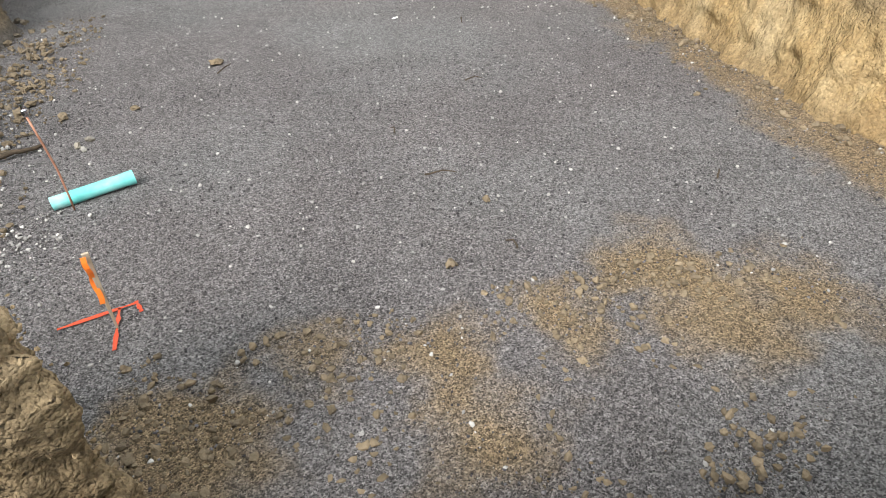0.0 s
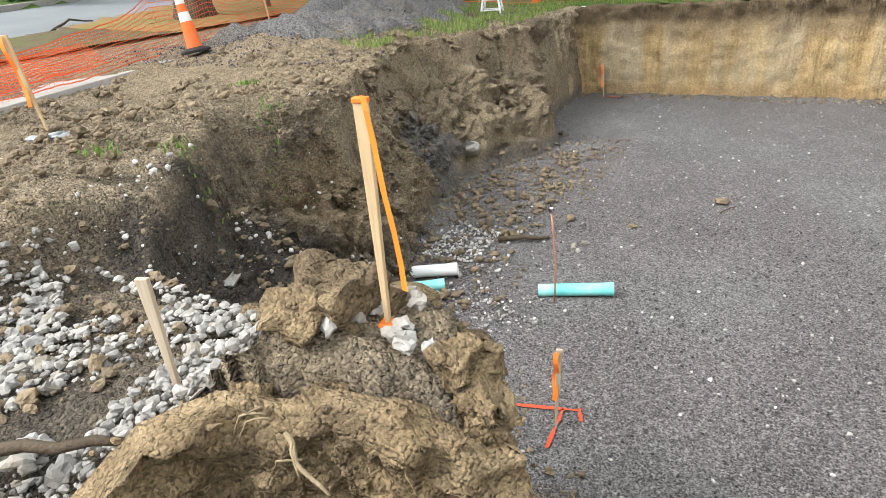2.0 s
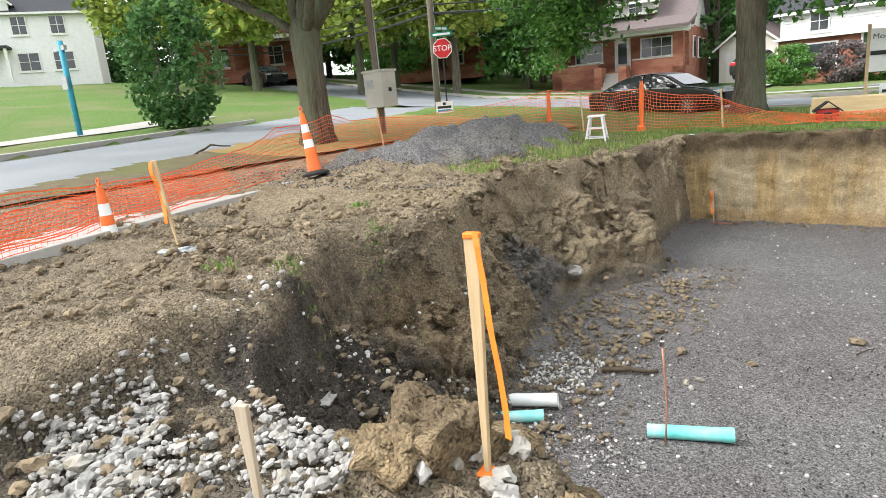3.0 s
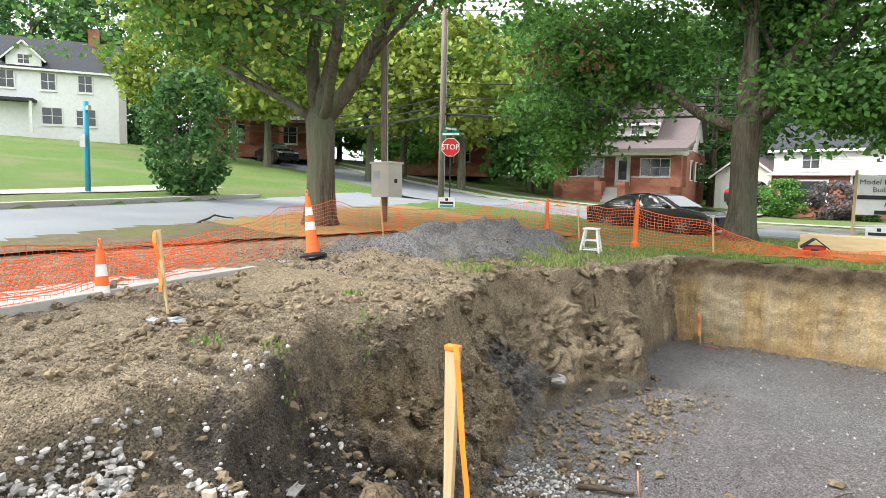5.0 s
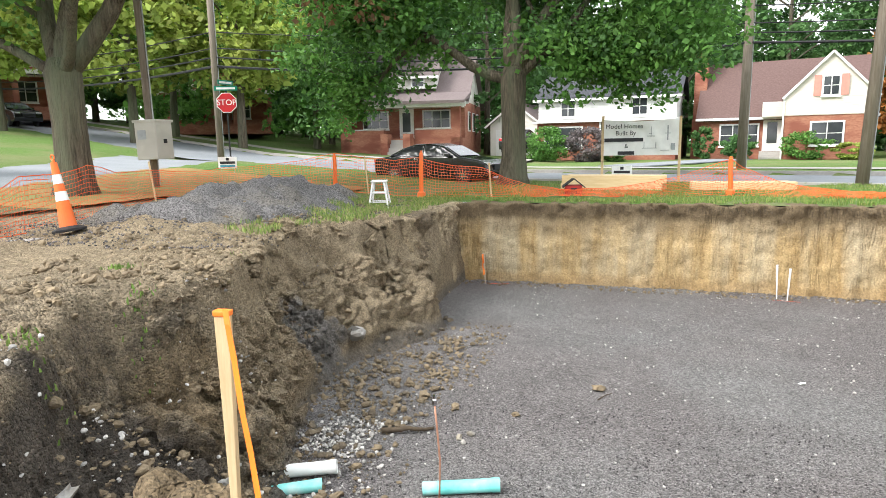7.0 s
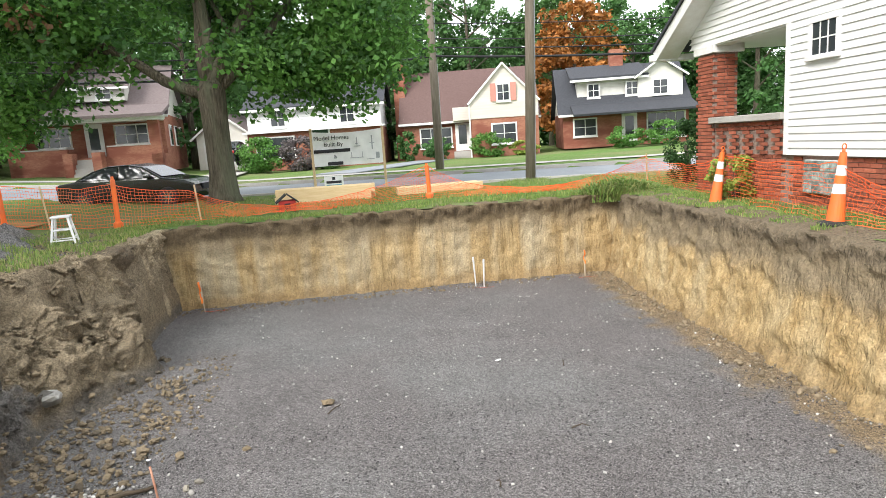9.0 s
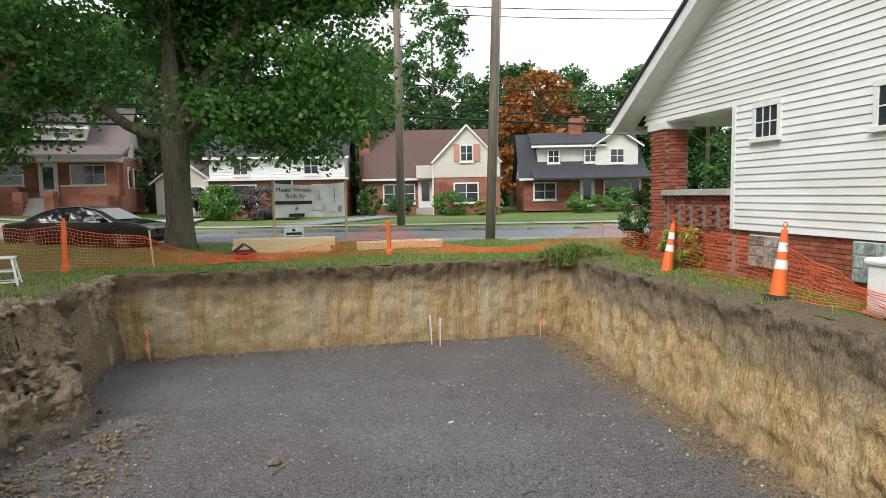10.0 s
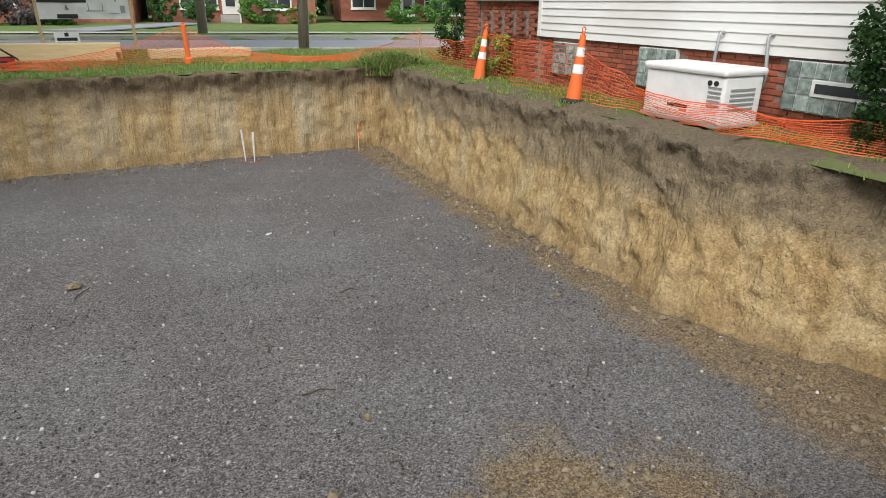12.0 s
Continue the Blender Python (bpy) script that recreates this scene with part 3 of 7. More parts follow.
def earth_wall(name, line, top, material, label, batter=0.0, streak=0.05, rough=0.05, seed=0.0, step=0.05, overhang=0.05, lip=0.28, tail=1.0, rise=0.0):
    """An upright cut in the soil along a line on the ground, with a ragged turf lip. The line runs with the pit on its left."""
    pts = [Vector((x, y, 0)) for x, y in line]
    out, dist = [], 0.0
    for a, b in zip(pts, pts[1:]):
        n = max(1, int((b - a).length / step))
        for k in range(n):
            out.append(a.lerp(b, k / n))
    out.append(pts[-1])
    rows = int(2.0 / step)
    verts, u = [], 0.0
    cols = len(out)
    for i, p in enumerate(out):
        d = out[min(i + 3, cols - 1)] - out[max(i - 3, 0)]
        d.normalize()
        nrm = Vector((-d.y, d.x, 0))
        if i:
            u += (p - out[i - 1]).length
        h = top(p.x, p.y) + 0.05 * fbm(u * 2.2, seed, 1.0)
        for r in range(rows + 1):
            t = r / rows
            z = -0.06 + t * (h + 0.06)
            off = -batter * t + streak * fbm(u * 2.6, z * 0.3, seed) + 0.35 * streak * fbm(u * 14, z * 0.8, seed + 4) + rough * fbm(u * 3.5 + 7, z * 3.5, seed + 3) + 0.45 * rough * fbm(u * 11, z * 11, seed + 5)
            off += 0.09 * max(0, 1 - z / 0.22) * (0.6 + fbm(u * 2, 0, seed + 9))
            soil = max(0, (t - 0.80) / 0.20)
            off -= 1.1 * rough * max(0.0, noise.noise(Vector((p.x * 3.1, p.y * 3.1, z * 2.4))) - 0.22)
            off += 0.25 * rough * (abs(noise.noise(Vector((p.x * 7, p.y * 7, z * 7)))) + 0.6 * abs(noise.noise(Vector((p.x * 15, p.y * 15, z * 15)))))
            off += overhang * soil + soil * 0.09 * fbm(u * 6, z * 6, seed + 2)
            verts.append(tuple(p + nrm * off + Vector((0, 0, z))))
        for back, drop in ((0.06, 0.0), (lip, -rise), (tail, 0.12)):
            verts.append(tuple(p - nrm * (back + batter) + Vector((0, 0, h - drop + 0.03 * fbm(u * 5, back * 9, seed)))))
    R = rows + 4
    faces = [(i * R + r, (i + 1) * R + r, (i + 1) * R + r + 1, i * R + r + 1) for i in range(cols - 1) for r in range(R - 1)]
    return tagged(sheet(name, verts, faces, material, smooth=True), label, "earth wall", kind="structure")


def level(x, y):
    return float(land(x, y))


earth_wall("wall_north", [(6.45, 21.75), (4.0, 21.8), (1.0, 21.78), (-1.5, 21.75), (-3.4, 21.65)], level, clay_mat,
           "tan clay cut with vertical digger streaks under dark topsoil", seed=1.0, streak=0.06, rough=0.04, lip=0.4)
earth_wall("wall_east", [(7.6, 6.0), (7.2, 9.0), (6.75, 10.8), (6.3, 11.6), (5.95, 12.6), (5.98, 14.0), (6.02, 16.0), (6.0, 18.5), (6.15, 21.85)], level, east_mat,
           "tan clay cut with scraped patches under dark topsoil", batter=0.38, seed=4.0, streak=0.04, rough=0.07, lip=0.5, rise=0.04)
earth_wall("wall_west", [(-3.25, 21.8), (-3.2, 20.4), (-3.18, 19.3), (-3.24, 18.6), (-3.5, 18.1)], level, west_mat,
           "crumbling brown earth cut beside the spoil bank", seed=7.0, streak=0.1, rough=0.1, batter=0.1, lip=0.3)
earth_wall("wall_south", [(-1.6, 10.3), (-0.8, 10.27), (-0.33, 10.18), (0.0, 9.97), (0.15, 9.72), (-0.16, 9.56), (-0.46, 9.48), (-0.70, 9.34), (-0.86, 9.12), (-0.98, 8.88), (-0.6, 8.7), (0.4, 8.62), (3.0, 8.56), (7.3, 8.6)],
           lambda x, y: float(bank_top(x, y)) - 0.04, block_mat, "brown earth block with roots, cut upright", seed=11.0, streak=0.07, rough=0.075, step=0.03, overhang=0.02, lip=0.1, tail=0.16)

# one ground sheet out to the horizon, open over the pit
ox = axis((-400, -120, 40), (-120, -60, 6), (-60, -20, 1.0), (-20, -9.5, 0.5), (-9.5, 6.6, 0.4), (6.6, 14, 0.4), (14, 60, 1.0), (60, 400, 40))
oy = axis((-200, -20, 30), (-20, 5, 5), (5, 22.2, 0.4), (22.2, 60, 0.5), (60, 120, 5), (120, 600, 60))
X, Y = np.meshgrid(ox, oy)
L = land(X, Y) - road_depth(X, Y)
bumps = np.array([[0.05 * fbm(x * 0.5, y * 0.5, 4.0, 3) if -60 < x < 60 and 0 < y < 70 and road_depth(x, y) == 0 else 0 for x in ox] for y in oy])
edge = 1 - ((X > -10.2) & (X < 7.4) & (Y > 4.5) & (Y < 23)).astype(float)
L = L + bumps * edge
nx = len(ox)
verts = list(zip(X.ravel().tolist(), Y.ravel().tolist(), L.ravel().tolist()))
faces = []
for j in range(len(oy) - 1):
    for i in range(nx - 1):
        cx, cy = (ox[i] + ox[i + 1]) / 2, (oy[j] + oy[j + 1]) / 2
        if -9.5 < cx < 6.6 and 5 < cy < 22.0:
            continue
        faces.append((j * nx + i, j * nx + i + 1, (j + 1) * nx + i + 1, (j + 1) * nx + i))
ground = tagged(sheet("ground", verts, faces, grass_ground, smooth=True), "patchy green lawn and bare verge", "lawn", kind="structure")


def ribbon(name, along, across, a0, a1, b0, b1, lift, material, label, category, origin=(0, 0), thick=0.0, step=1.0, limit=None):
    """A strip laid over the land: b along its way, a across it."""
    bs = np.arange(b0, b1 + step, step)
    ks = np.linspace(a0, a1, max(2, int((a1 - a0) / 1.0) + 1))
    verts = []
    for b in bs:
        for a in ks:
            x, y = origin[0] + along.x * b + across.x * a, origin[1] + along.y * b + across.y * a
            verts.append((x, y, float(land(x, y)) + lift))
    n = len(ks)
    faces = [(j * n + i, j * n + i + 1, (j + 1) * n + i + 1, (j + 1) * n + i) for j in range(len(bs) - 1) for i in range(n - 1)]
    ob = sheet(name, verts, faces, material)
    if thick:
        md = ob.modifiers.new("depth", "SOLIDIFY")
        md.thickness, md.offset = thick, 0
    return tagged(ob, label, category, kind="structure")


ribbon("road", RU, RN, R0, R1, -90, 110, -0.12, road_mat, "grey asphalt street", "road")
ribbon("road_side", SU, SN, S0 - 0.9, S1 - 0.9, -40, 39.0, -0.116, road_mat, "grey asphalt side street", "road")
ribbon("kerb_far", RU, RN, R1, R1 + 0.2, -90, 110, -0.06, concrete_mat, "pale concrete kerb", "kerb", thick=0.2)
ribbon("kerb_near", RU, RN, R0 - 0.2, R0, -90, 17, -0.06, concrete_mat, "pale concrete kerb", "kerb", thick=0.2)
ribbon("kerb_side", SU, SN, S1 - 0.9, S1 - 0.7, -40, 30, -0.06, concrete_mat, "pale concrete kerb", "kerb", thick=0.2)
ribbon("pavement_far", RU, RN, R1 + 2.6, R1 + 4.1, -90, 110, 0.03, concrete_mat, "pale concrete pavement across the street", "pavement")
ribbon("pavement_side", SU, SN, S1 + 1.6, S1 + 3.0, -40, 31, 0.03, concrete_mat, "pale concrete pavement beside the lawn", "pavement")


# ---- the neighbouring house ----
def neighbour_house():
    h = thing("house", pose(0, 0, 0), "white sided house on a red brick base beside the pit", "house")
    x, y0, y1, zb, ze = 7.95, 4.0, 18.25, 2.53, 4.66
    part("foundation_wall", boxed(x + 0.06, x + 8, y0, y1, 1.4, zb), mortar_mat, h, "mortar behind the brick courses")
    # gable wall core with the roof's slope
    bm = bmesh.new()
    peak_y, tip_y, slope_ = 13.2, 21.9, 0.6
    prof = [(y0, zb), (y1, zb), (y1, ze), (21.4, ze), (21.4, ze + 0.3), (peak_y, ze + 0.3 + slope_ * (21.4 - peak_y)), (y0, ze + 3.2)]
    for a in (x + 0.03, x + 8):
        bm.faces.new([bm.verts.new((a, y, z)) for y, z in prof])
    bm.verts.ensure_lookup_table()
    n = len(prof)
    for k in range(n):
        bm.faces.new((bm.verts[k], bm.verts[(k + 1) % n], bm.verts[n + (k + 1) % n], bm.verts[n + k]))
    part("wall", bm, siding_mat, h)
    # siding boards, each lapping over the one below
    step = 0.118
    k = 0
    z = zb
    while z < 9.2:
        north = y1 - 0.07 if z < ze - 0.05 else min(21.4, 21.4 - (z + 0.02 - ze - 0.3) / slope_)
        if north > y0 + 0.5:
            b = bmesh.new()
            zz = z + step
            vs = [b.verts.new(c) for c in [(x - 0.022, y0, z), (x - 0.022, north, z), (x - 0.002, north - (0.0 if z < ze - 0.05 else 0.118 / slope_), zz), (x - 0.002, y0, zz), (x + 0.03, y0, z), (x + 0.03, north, z)]]
            b.faces.new(vs[:4])
            b.faces.new((vs[4], vs[5], vs[1], vs[0]))
            part("siding_board", b, siding_mat, h)
        z += step
    part("corner_board", boxed(x - 0.03, x + 0.1, y1 - 0.08, y1 + 0.02, zb, ze, 0.006), trim_mat, h)
    # rake board, soffit and roof
    ang = math.atan(slope_)
    for nm, a0, a1, zlo, zhi, mt in (("rake_board", x - 0.5, x - 0.46, -0.02, 0.2, trim_mat), ("soffit", x - 0.46, x, 0.0, 0.03, trim_mat), ("roof", x - 0.55, x + 8.3, 0.2, 0.26, roof_dark)):
        L = (22.1 - peak_y) / math.cos(ang)
        part(nm, boxed(a0, a1, 0, L, zlo, zhi, m=Matrix.Translation((0, 21.98, ze - 0.1)) @ Matrix.Rotation(math.pi - ang, 4, "X") @ Matrix.Diagonal((1, 1, -1, 1))), mt, h)
    part("gutter_end", boxed(x - 0.6, x + 0.4, 21.95, 22.1, ze - 0.12, ze + 0.02, 0.02), trim_mat, h)
    part("porch_beam", boxed(x + 0.02, x + 0.3, y1, 21.3, ze - 0.04, ze + 0.12, 0.01), trim_mat, h)
    part("porch_ceiling", boxed(x + 0.3, x + 6, y1, 21.4, ze + 0.05, ze + 0.1), trim_mat, h)
    part("porch_beam_far", boxed(x + 5.7, x + 5.9, y1, 21.3, ze - 0.3, ze + 0.05), trim_mat, h)
    part("pier_cap", boxed(x - 0.05, x + 0.62, 20.42, 21.17, ze - 0.16, ze, 0.01), trim_mat, h)
    part("pier_core", boxed(x + 0.02, x + 0.53, 20.52, 21.08, 1.5, ze - 0.16), mortar_mat, h)
    part("parapet_core", boxed(x + 0.05, x + 0.3, y1, 20.5, 1.5, 3.12), mortar_mat, h)
    part("parapet_cap", boxed(x - 0.1, x + 0.4, y1 + 0.02, 20.5, 3.12, 3.24, 0.012), concrete_mat, h, "pale stone cap")

    def window(ya, yb, za, zb2, panes, name="window"):
        w = part(name, boxed(x - 0.05, x + 0.03, ya - 0.08, yb + 0.08, zb2, zb2 + 0.09, 0.005), trim_mat, h, "small white framed window")
        part("jamb", boxed(x - 0.045, x + 0.03, ya - 0.08, ya, za, zb2, 0.005), trim_mat, w)
        part("jamb", boxed(x - 0.045, x + 0.03, yb, yb + 0.08, za, zb2, 0.005), trim_mat, w)
        part("sill", boxed(x - 0.09, x + 0.03, ya - 0.1, yb + 0.1, za - 0.08, za, 0.008), trim_mat, w)
        part("pane", boxed(x - 0.028, x - 0.022, ya, yb, za, zb2), glass_mat, w)
        part("curtain", boxed(x - 0.0215, x - 0.016, ya, yb, za, zb2), curtain_mat, w)
        for k in range(1, panes):
            yy = ya + (yb - ya) * k / panes
            part("bar", boxed(x - 0.036, x - 0.024, yy - 0.01, yy + 0.01, za, zb2), trim_mat, w)
        part("bar", boxed(x - 0.037, x - 0.024, ya, yb, (za + zb2) / 2 - 0.01, (za + zb2) / 2 + 0.01), trim_mat, w)

    window(17.14, 17.64, 4.06, 4.54, 3)
    window(14.2, 15.3, 4.0, 4.5, 4)

    def glass_blocks(ya, yb, za, zb2, vent=False):
        w = part("glass_block_window", boxed(x - 0.01, x + 0.05, ya, yb, za, zb2), trim_mat, h, "glass block basement window")
        nyy, nz = max(2, round((yb - ya) / 0.175)), 3
        dy, dz = (yb - ya) / nyy, (zb2 - za) / nz
        for a in range(nyy):
            for b in range(nz):
                if vent and 1 <= a < nyy - 2 and b == 1:
                    continue
                part("glass_block", boxed(x - 0.035, x - 0.01, ya + a * dy + 0.008, ya + (a + 1) * dy - 0.008, za + b * dz + 0.008, za + (b + 1) * dz - 0.008, 0.01), block_glass_mat, w)
        if vent:
            a, b = ya + dy, ya + (nyy - 2) * dy
            part("vent_frame", boxed(x - 0.05, x - 0.01, a, b, za + dz, za + 2 * dz, 0.008), trim_mat, w)
            part("vent_pane", boxed(x - 0.055, x - 0.049, a + 0.05, b - 0.05, za + dz + 0.04, za + 2 * dz - 0.04), glass_mat, w)

    glass_blocks(17.0, 17.75, 1.93, 2.46)
    glass_blocks(14.9, 15.62, 1.95, 2.5)
    glass_blocks(11.8, 13.2, 1.95, 2.5, vent=True)
    # flue pipes that rise by the generator
    for ya, yb in ((14.15, 14.2), (13.45, 13.42)):
        b = bmesh.new()
        tube(b, [(x - 0.03, ya, 2.75), (x - 0.09, ya, 2.76), (x - 0.11, ya, 2.72), (x - 0.1, yb - 0.02, 2.3), (x - 0.1, yb, 2.15)], 0.022, 8)
        part("conduit", b, grey_metal, h, "grey conduit", smooth=True)
    # bricks: shared meshes, stretchers on the base, pier and parapet
    bb = boxed(-0.012, 0.012, -0.1, 0.1, -0.03, 0.03, 0.004)
    bm_mesh = bpy.data.meshes.new("brick")
    bb.to_mesh(bm_mesh)
    bb.free()
    bm_mesh.materials.append(brick_mat)
    rng = random.Random(5)

    def brick(px, py, pz, rz=0):
        o = new("brick", bm_mesh)
        o.parent = h
        o.matrix_basis = pose(px + rng.uniform(-0.003, 0.003), py, pz, 0, 0, rz)

    row, z = 0, 1.68
    while z < 2.5:
        y = 11.4 + (row % 2) * 0.108
        while y < y1 - 0.1:
            if not any(a - 0.06 < y < b + 0.06 and z > c - 0.03 for a, b, c in ((17.0, 17.75, 1.93), (14.9, 15.62, 1.95), (11.8, 13.2, 1.95))):
                brick(x + 0.052, y, z)
            y += 0.216
        z += 0.072
        row += 1
    row, z = 0, 1.7
    while z < ze - 0.2:
        for y in (20.6, 20.8, 21.0):
            brick(x + 0.012, y + (0.05 if row % 2 else -0.02), z)
        for xx in (0.14, 0.36):
            brick(x + xx + (0.06 if row % 2 else 0), 20.51, z, 90)
        z += 0.072
        row += 1
    row, z = 0, 1.7
    while z < 3.1:
        y = 18.4 + (row % 2) * 0.108
        while y < 20.42:
            if z < 2.55 or z > 2.98:
                brick(x + 0.04, y, z)
            elif int((y - 18.4) / 0.108) % 4 < 2:
                brick(x + 0.0, y, z)
            y += 0.216
        z += 0.072
        row += 1
    return h


neighbour_house()


# ---- generator ----
def generator():
    g = thing("generator", pose(7.42, 13.95, 1.74, 0, 0, 0), "white standby generator box on the grass by the house", "generator")
    part("body", boxed(-0.3, 0.33, -0.62, 0.62, 0.04, 0.58, 0.03), white_mat, g)
    part("lid", boxed(-0.34, 0.36, -0.65, 0.65, 0.58, 0.67, 0.035), white_mat, g)
    part("base", boxed(-0.32, 0.36, -0.64, 0.64, 0.0, 0.05, 0.01), concrete_mat, g)
    for k in range(5):
        part("louvre", boxed(-0.2, 0.2, -0.632, -0.615, 0.2 + k * 0.055, 0.225 + k * 0.055), grey_metal, g)
        part("louvre", boxed(-0.312, -0.298, -0.58, -0.4, 0.24 + k * 0.05, 0.262 + k * 0.05), grey_metal, g)
    for k in (0, 1):
        b = bmesh.new()
        lathe(b, [(0.03, 0), (0.03, 0.012)], 12, pose(-0.3, -0.5 + 0.09 * k, 0.5, 0, -90, 0))
        part("latch", b, black_mat, g)
    part("maker_mark", boxed(-0.304, -0.299, -0.12, 0.2, 0.17, 0.21), ink_mat, g, "dark maker's mark")
    part("maker_mark_stripe", boxed(-0.304, -0.299, -0.12, 0.0, 0.13, 0.155), orange_mat, g, "orange stripe")
    return g


generator()


# ---- traffic cones and stakes ----
def channelizer(place, lean=(0, 0), height=1.06, base=True, label="", stripes=2):
    x, y, z = place
    c = thing("traffic_cone", pose(x, y, z, lean[0], lean[1], 0), label or "tall orange traffic cone with two white bands and a rubber base", "traffic cone", "traffic cones")
    h = height

    def r(zz):
        return 0.115 - 0.075 * zz / (0.9 * h)
    edges = [0.03, 0.40 * h, 0.52 * h, 0.62 * h, 0.74 * h, 0.9 * h]
    mats = [orange_mat, white_mat, orange_mat, white_mat, orange_mat]
    names = ["lower_sleeve", "white_band", "middle_sleeve", "white_band", "upper_sleeve"]
    for a, b, mt, nm in zip(edges, edges[1:], mats, names):
        bm = bmesh.new()
        lathe(bm, [(r(a), a), (r(b), b - 0.001)], 20)
        part(nm, bm, mt, c, smooth=False)
    bm = bmesh.new()
    lathe(bm, [(0.02, 0.89 * h), (0.018, 0.94 * h)], 10)
    ring = [(0.03 * math.cos(t), 0, 0.965 * h + 0.035 * math.sin(t)) for t in np.linspace(0, 2 * math.pi, 13)]
    tube(bm, ring, 0.009, 6)
    part("handle", bm, orange_mat, c, smooth=True)
    if base:
        bm = bmesh.new()
        lathe(bm, [(0.21, 0.0), (0.215, 0.03), (0.17, 0.055), (0.12, 0.07)], 8)
        part("base", bm, black_mat, c, "black rubber base")
    return c


channelizer((6.9, 15.75, 1.72), (0, 5))
channelizer((7.2, 19.1, 1.66), (0, 8), base=False, label="faded orange traffic cone leaning against the orange net")
channelizer((-6.85, 14.95, 1.89), (0, -9))
channelizer((-6.25, 11.5, 1.32), (0, -4), base=False, label="orange traffic cone half sunk behind loose soil")


def stake(place, top, wide, material, label, lean=(0, 0), ribbon=None, thick=0.02, spin=20):
    x, y, z = place
    s = thing("survey_stake", pose(x, y, z, lean[0], lean[1], spin), label, "stake", "survey stakes")
    hgt = top - z
    bm = boxed(-wide / 2, wide / 2, -thick / 2, thick / 2, -0.12, hgt, 0.003)
    for v in bm.verts:
        if v.co.z < -0.05:
            v.co.x *= 0.2
    part("lath", bm, material, s)
    if ribbon:
        bm = bmesh.new()
        a, b = ribbon
        pts = [(-0.005 * math.sin(k * 1.3) - wide * 0.1, -thick / 2 - 0.006 - 0.02 * math.sin(k * 0.8), hgt * (a + (b - a) * k / 10)) for k in range(11)]
        for k in range(10):
            (xa, ya, za), (xb, yb, zb) = pts[k], pts[k + 1]
            w = wide * 0.62
            bm.faces.new([bm.verts.new(c) for c in ((xa - w * 1.2, ya, za), (xa + w * 0.05, ya - 0.006, za), (xb + w * 0.05, yb - 0.006, zb), (xb - w * 1.2, yb, zb))])
        bm2 = bm
        part("ribbon", bm2, ribbon_mat, s, "orange survey ribbon")
    return s


stake((-0.34, 11.51, 0.0), 0.63, 0.04, grey_lath_mat, "short pale stake with orange ribbon in the gravel", (0, 2), (0.98, 0.42))
stake((-2.62, 21.35, 0.0), 0.66, 0.05, grey_lath_mat, "short orange-topped stake near the clay wall", (0, -3), (0.98, 0.3))
stake((3.2, 21.2, 0.0), 0.62, 0.04, white_mat, "short white painted stake by the clay wall", (0, 2))
stake((3.05, 21.35, 0.0), 0.66, 0.04, white_mat, "short white painted stake by the clay wall", (0, -3))
stake((5.49, 21.35, 0.0), 0.6, 0.04, grey_lath_mat, "short stake with orange top near the clay wall", (0, 0), (0.98, 0.5))
big = stake((-0.379, 9.878, 1.72), 2.53, 0.045, lath_mat, "new wooden lath with long orange ribbon among white stones", (0, 0.3), None, 0.022, 10)
stake((-0.992, 9.470, 1.60), 2.04, 0.045, grey_lath_mat, "weathered wooden lath standing in white rubble", (0, -1), None, 0.02, 20)
stake((-4.35, 11.18, 1.85), 2.6, 0.045, lath_mat, "leaning wooden lath painted orange above loose soil", (0, -6), (0.99, 0.3), 0.02, 30)
# the long ribbon tied to the new lath
bm = bmesh.new()
pts = [(0.02, -0.018, 0.82), (0.03, -0.03, 0.78), (0.045, -0.035, 0.68), (0.06, -0.04, 0.54), (0.08, -0.045, 0.42), (0.095, -0.05, 0.3), (0.1, -0.055, 0.22)]
for (xa, ya, za), (xb, yb, zb) in zip(pts, pts[1:]):
    bm.faces.new([bm.verts.new(c) for c in ((xa - 0.011, ya, za), (xa + 0.011, ya - 0.01, za), (xb + 0.012, yb - 0.01, zb), (xb - 0.012, yb, zb))])
part("ribbon", bm, ribbon_mat, big, "long hanging orange ribbon")
part("ribbon_knot", boxed(-0.024, 0.024, -0.015, 0.015, 0.795, 0.812, 0.004), ribbon_mat, big, "orange ribbon knot")
part("ribbon_end", boxed(-0.03, 0.04, -0.03, 0.03, 0.03, 0.06, 0.008), ribbon_mat, big, "orange ribbon at the foot")


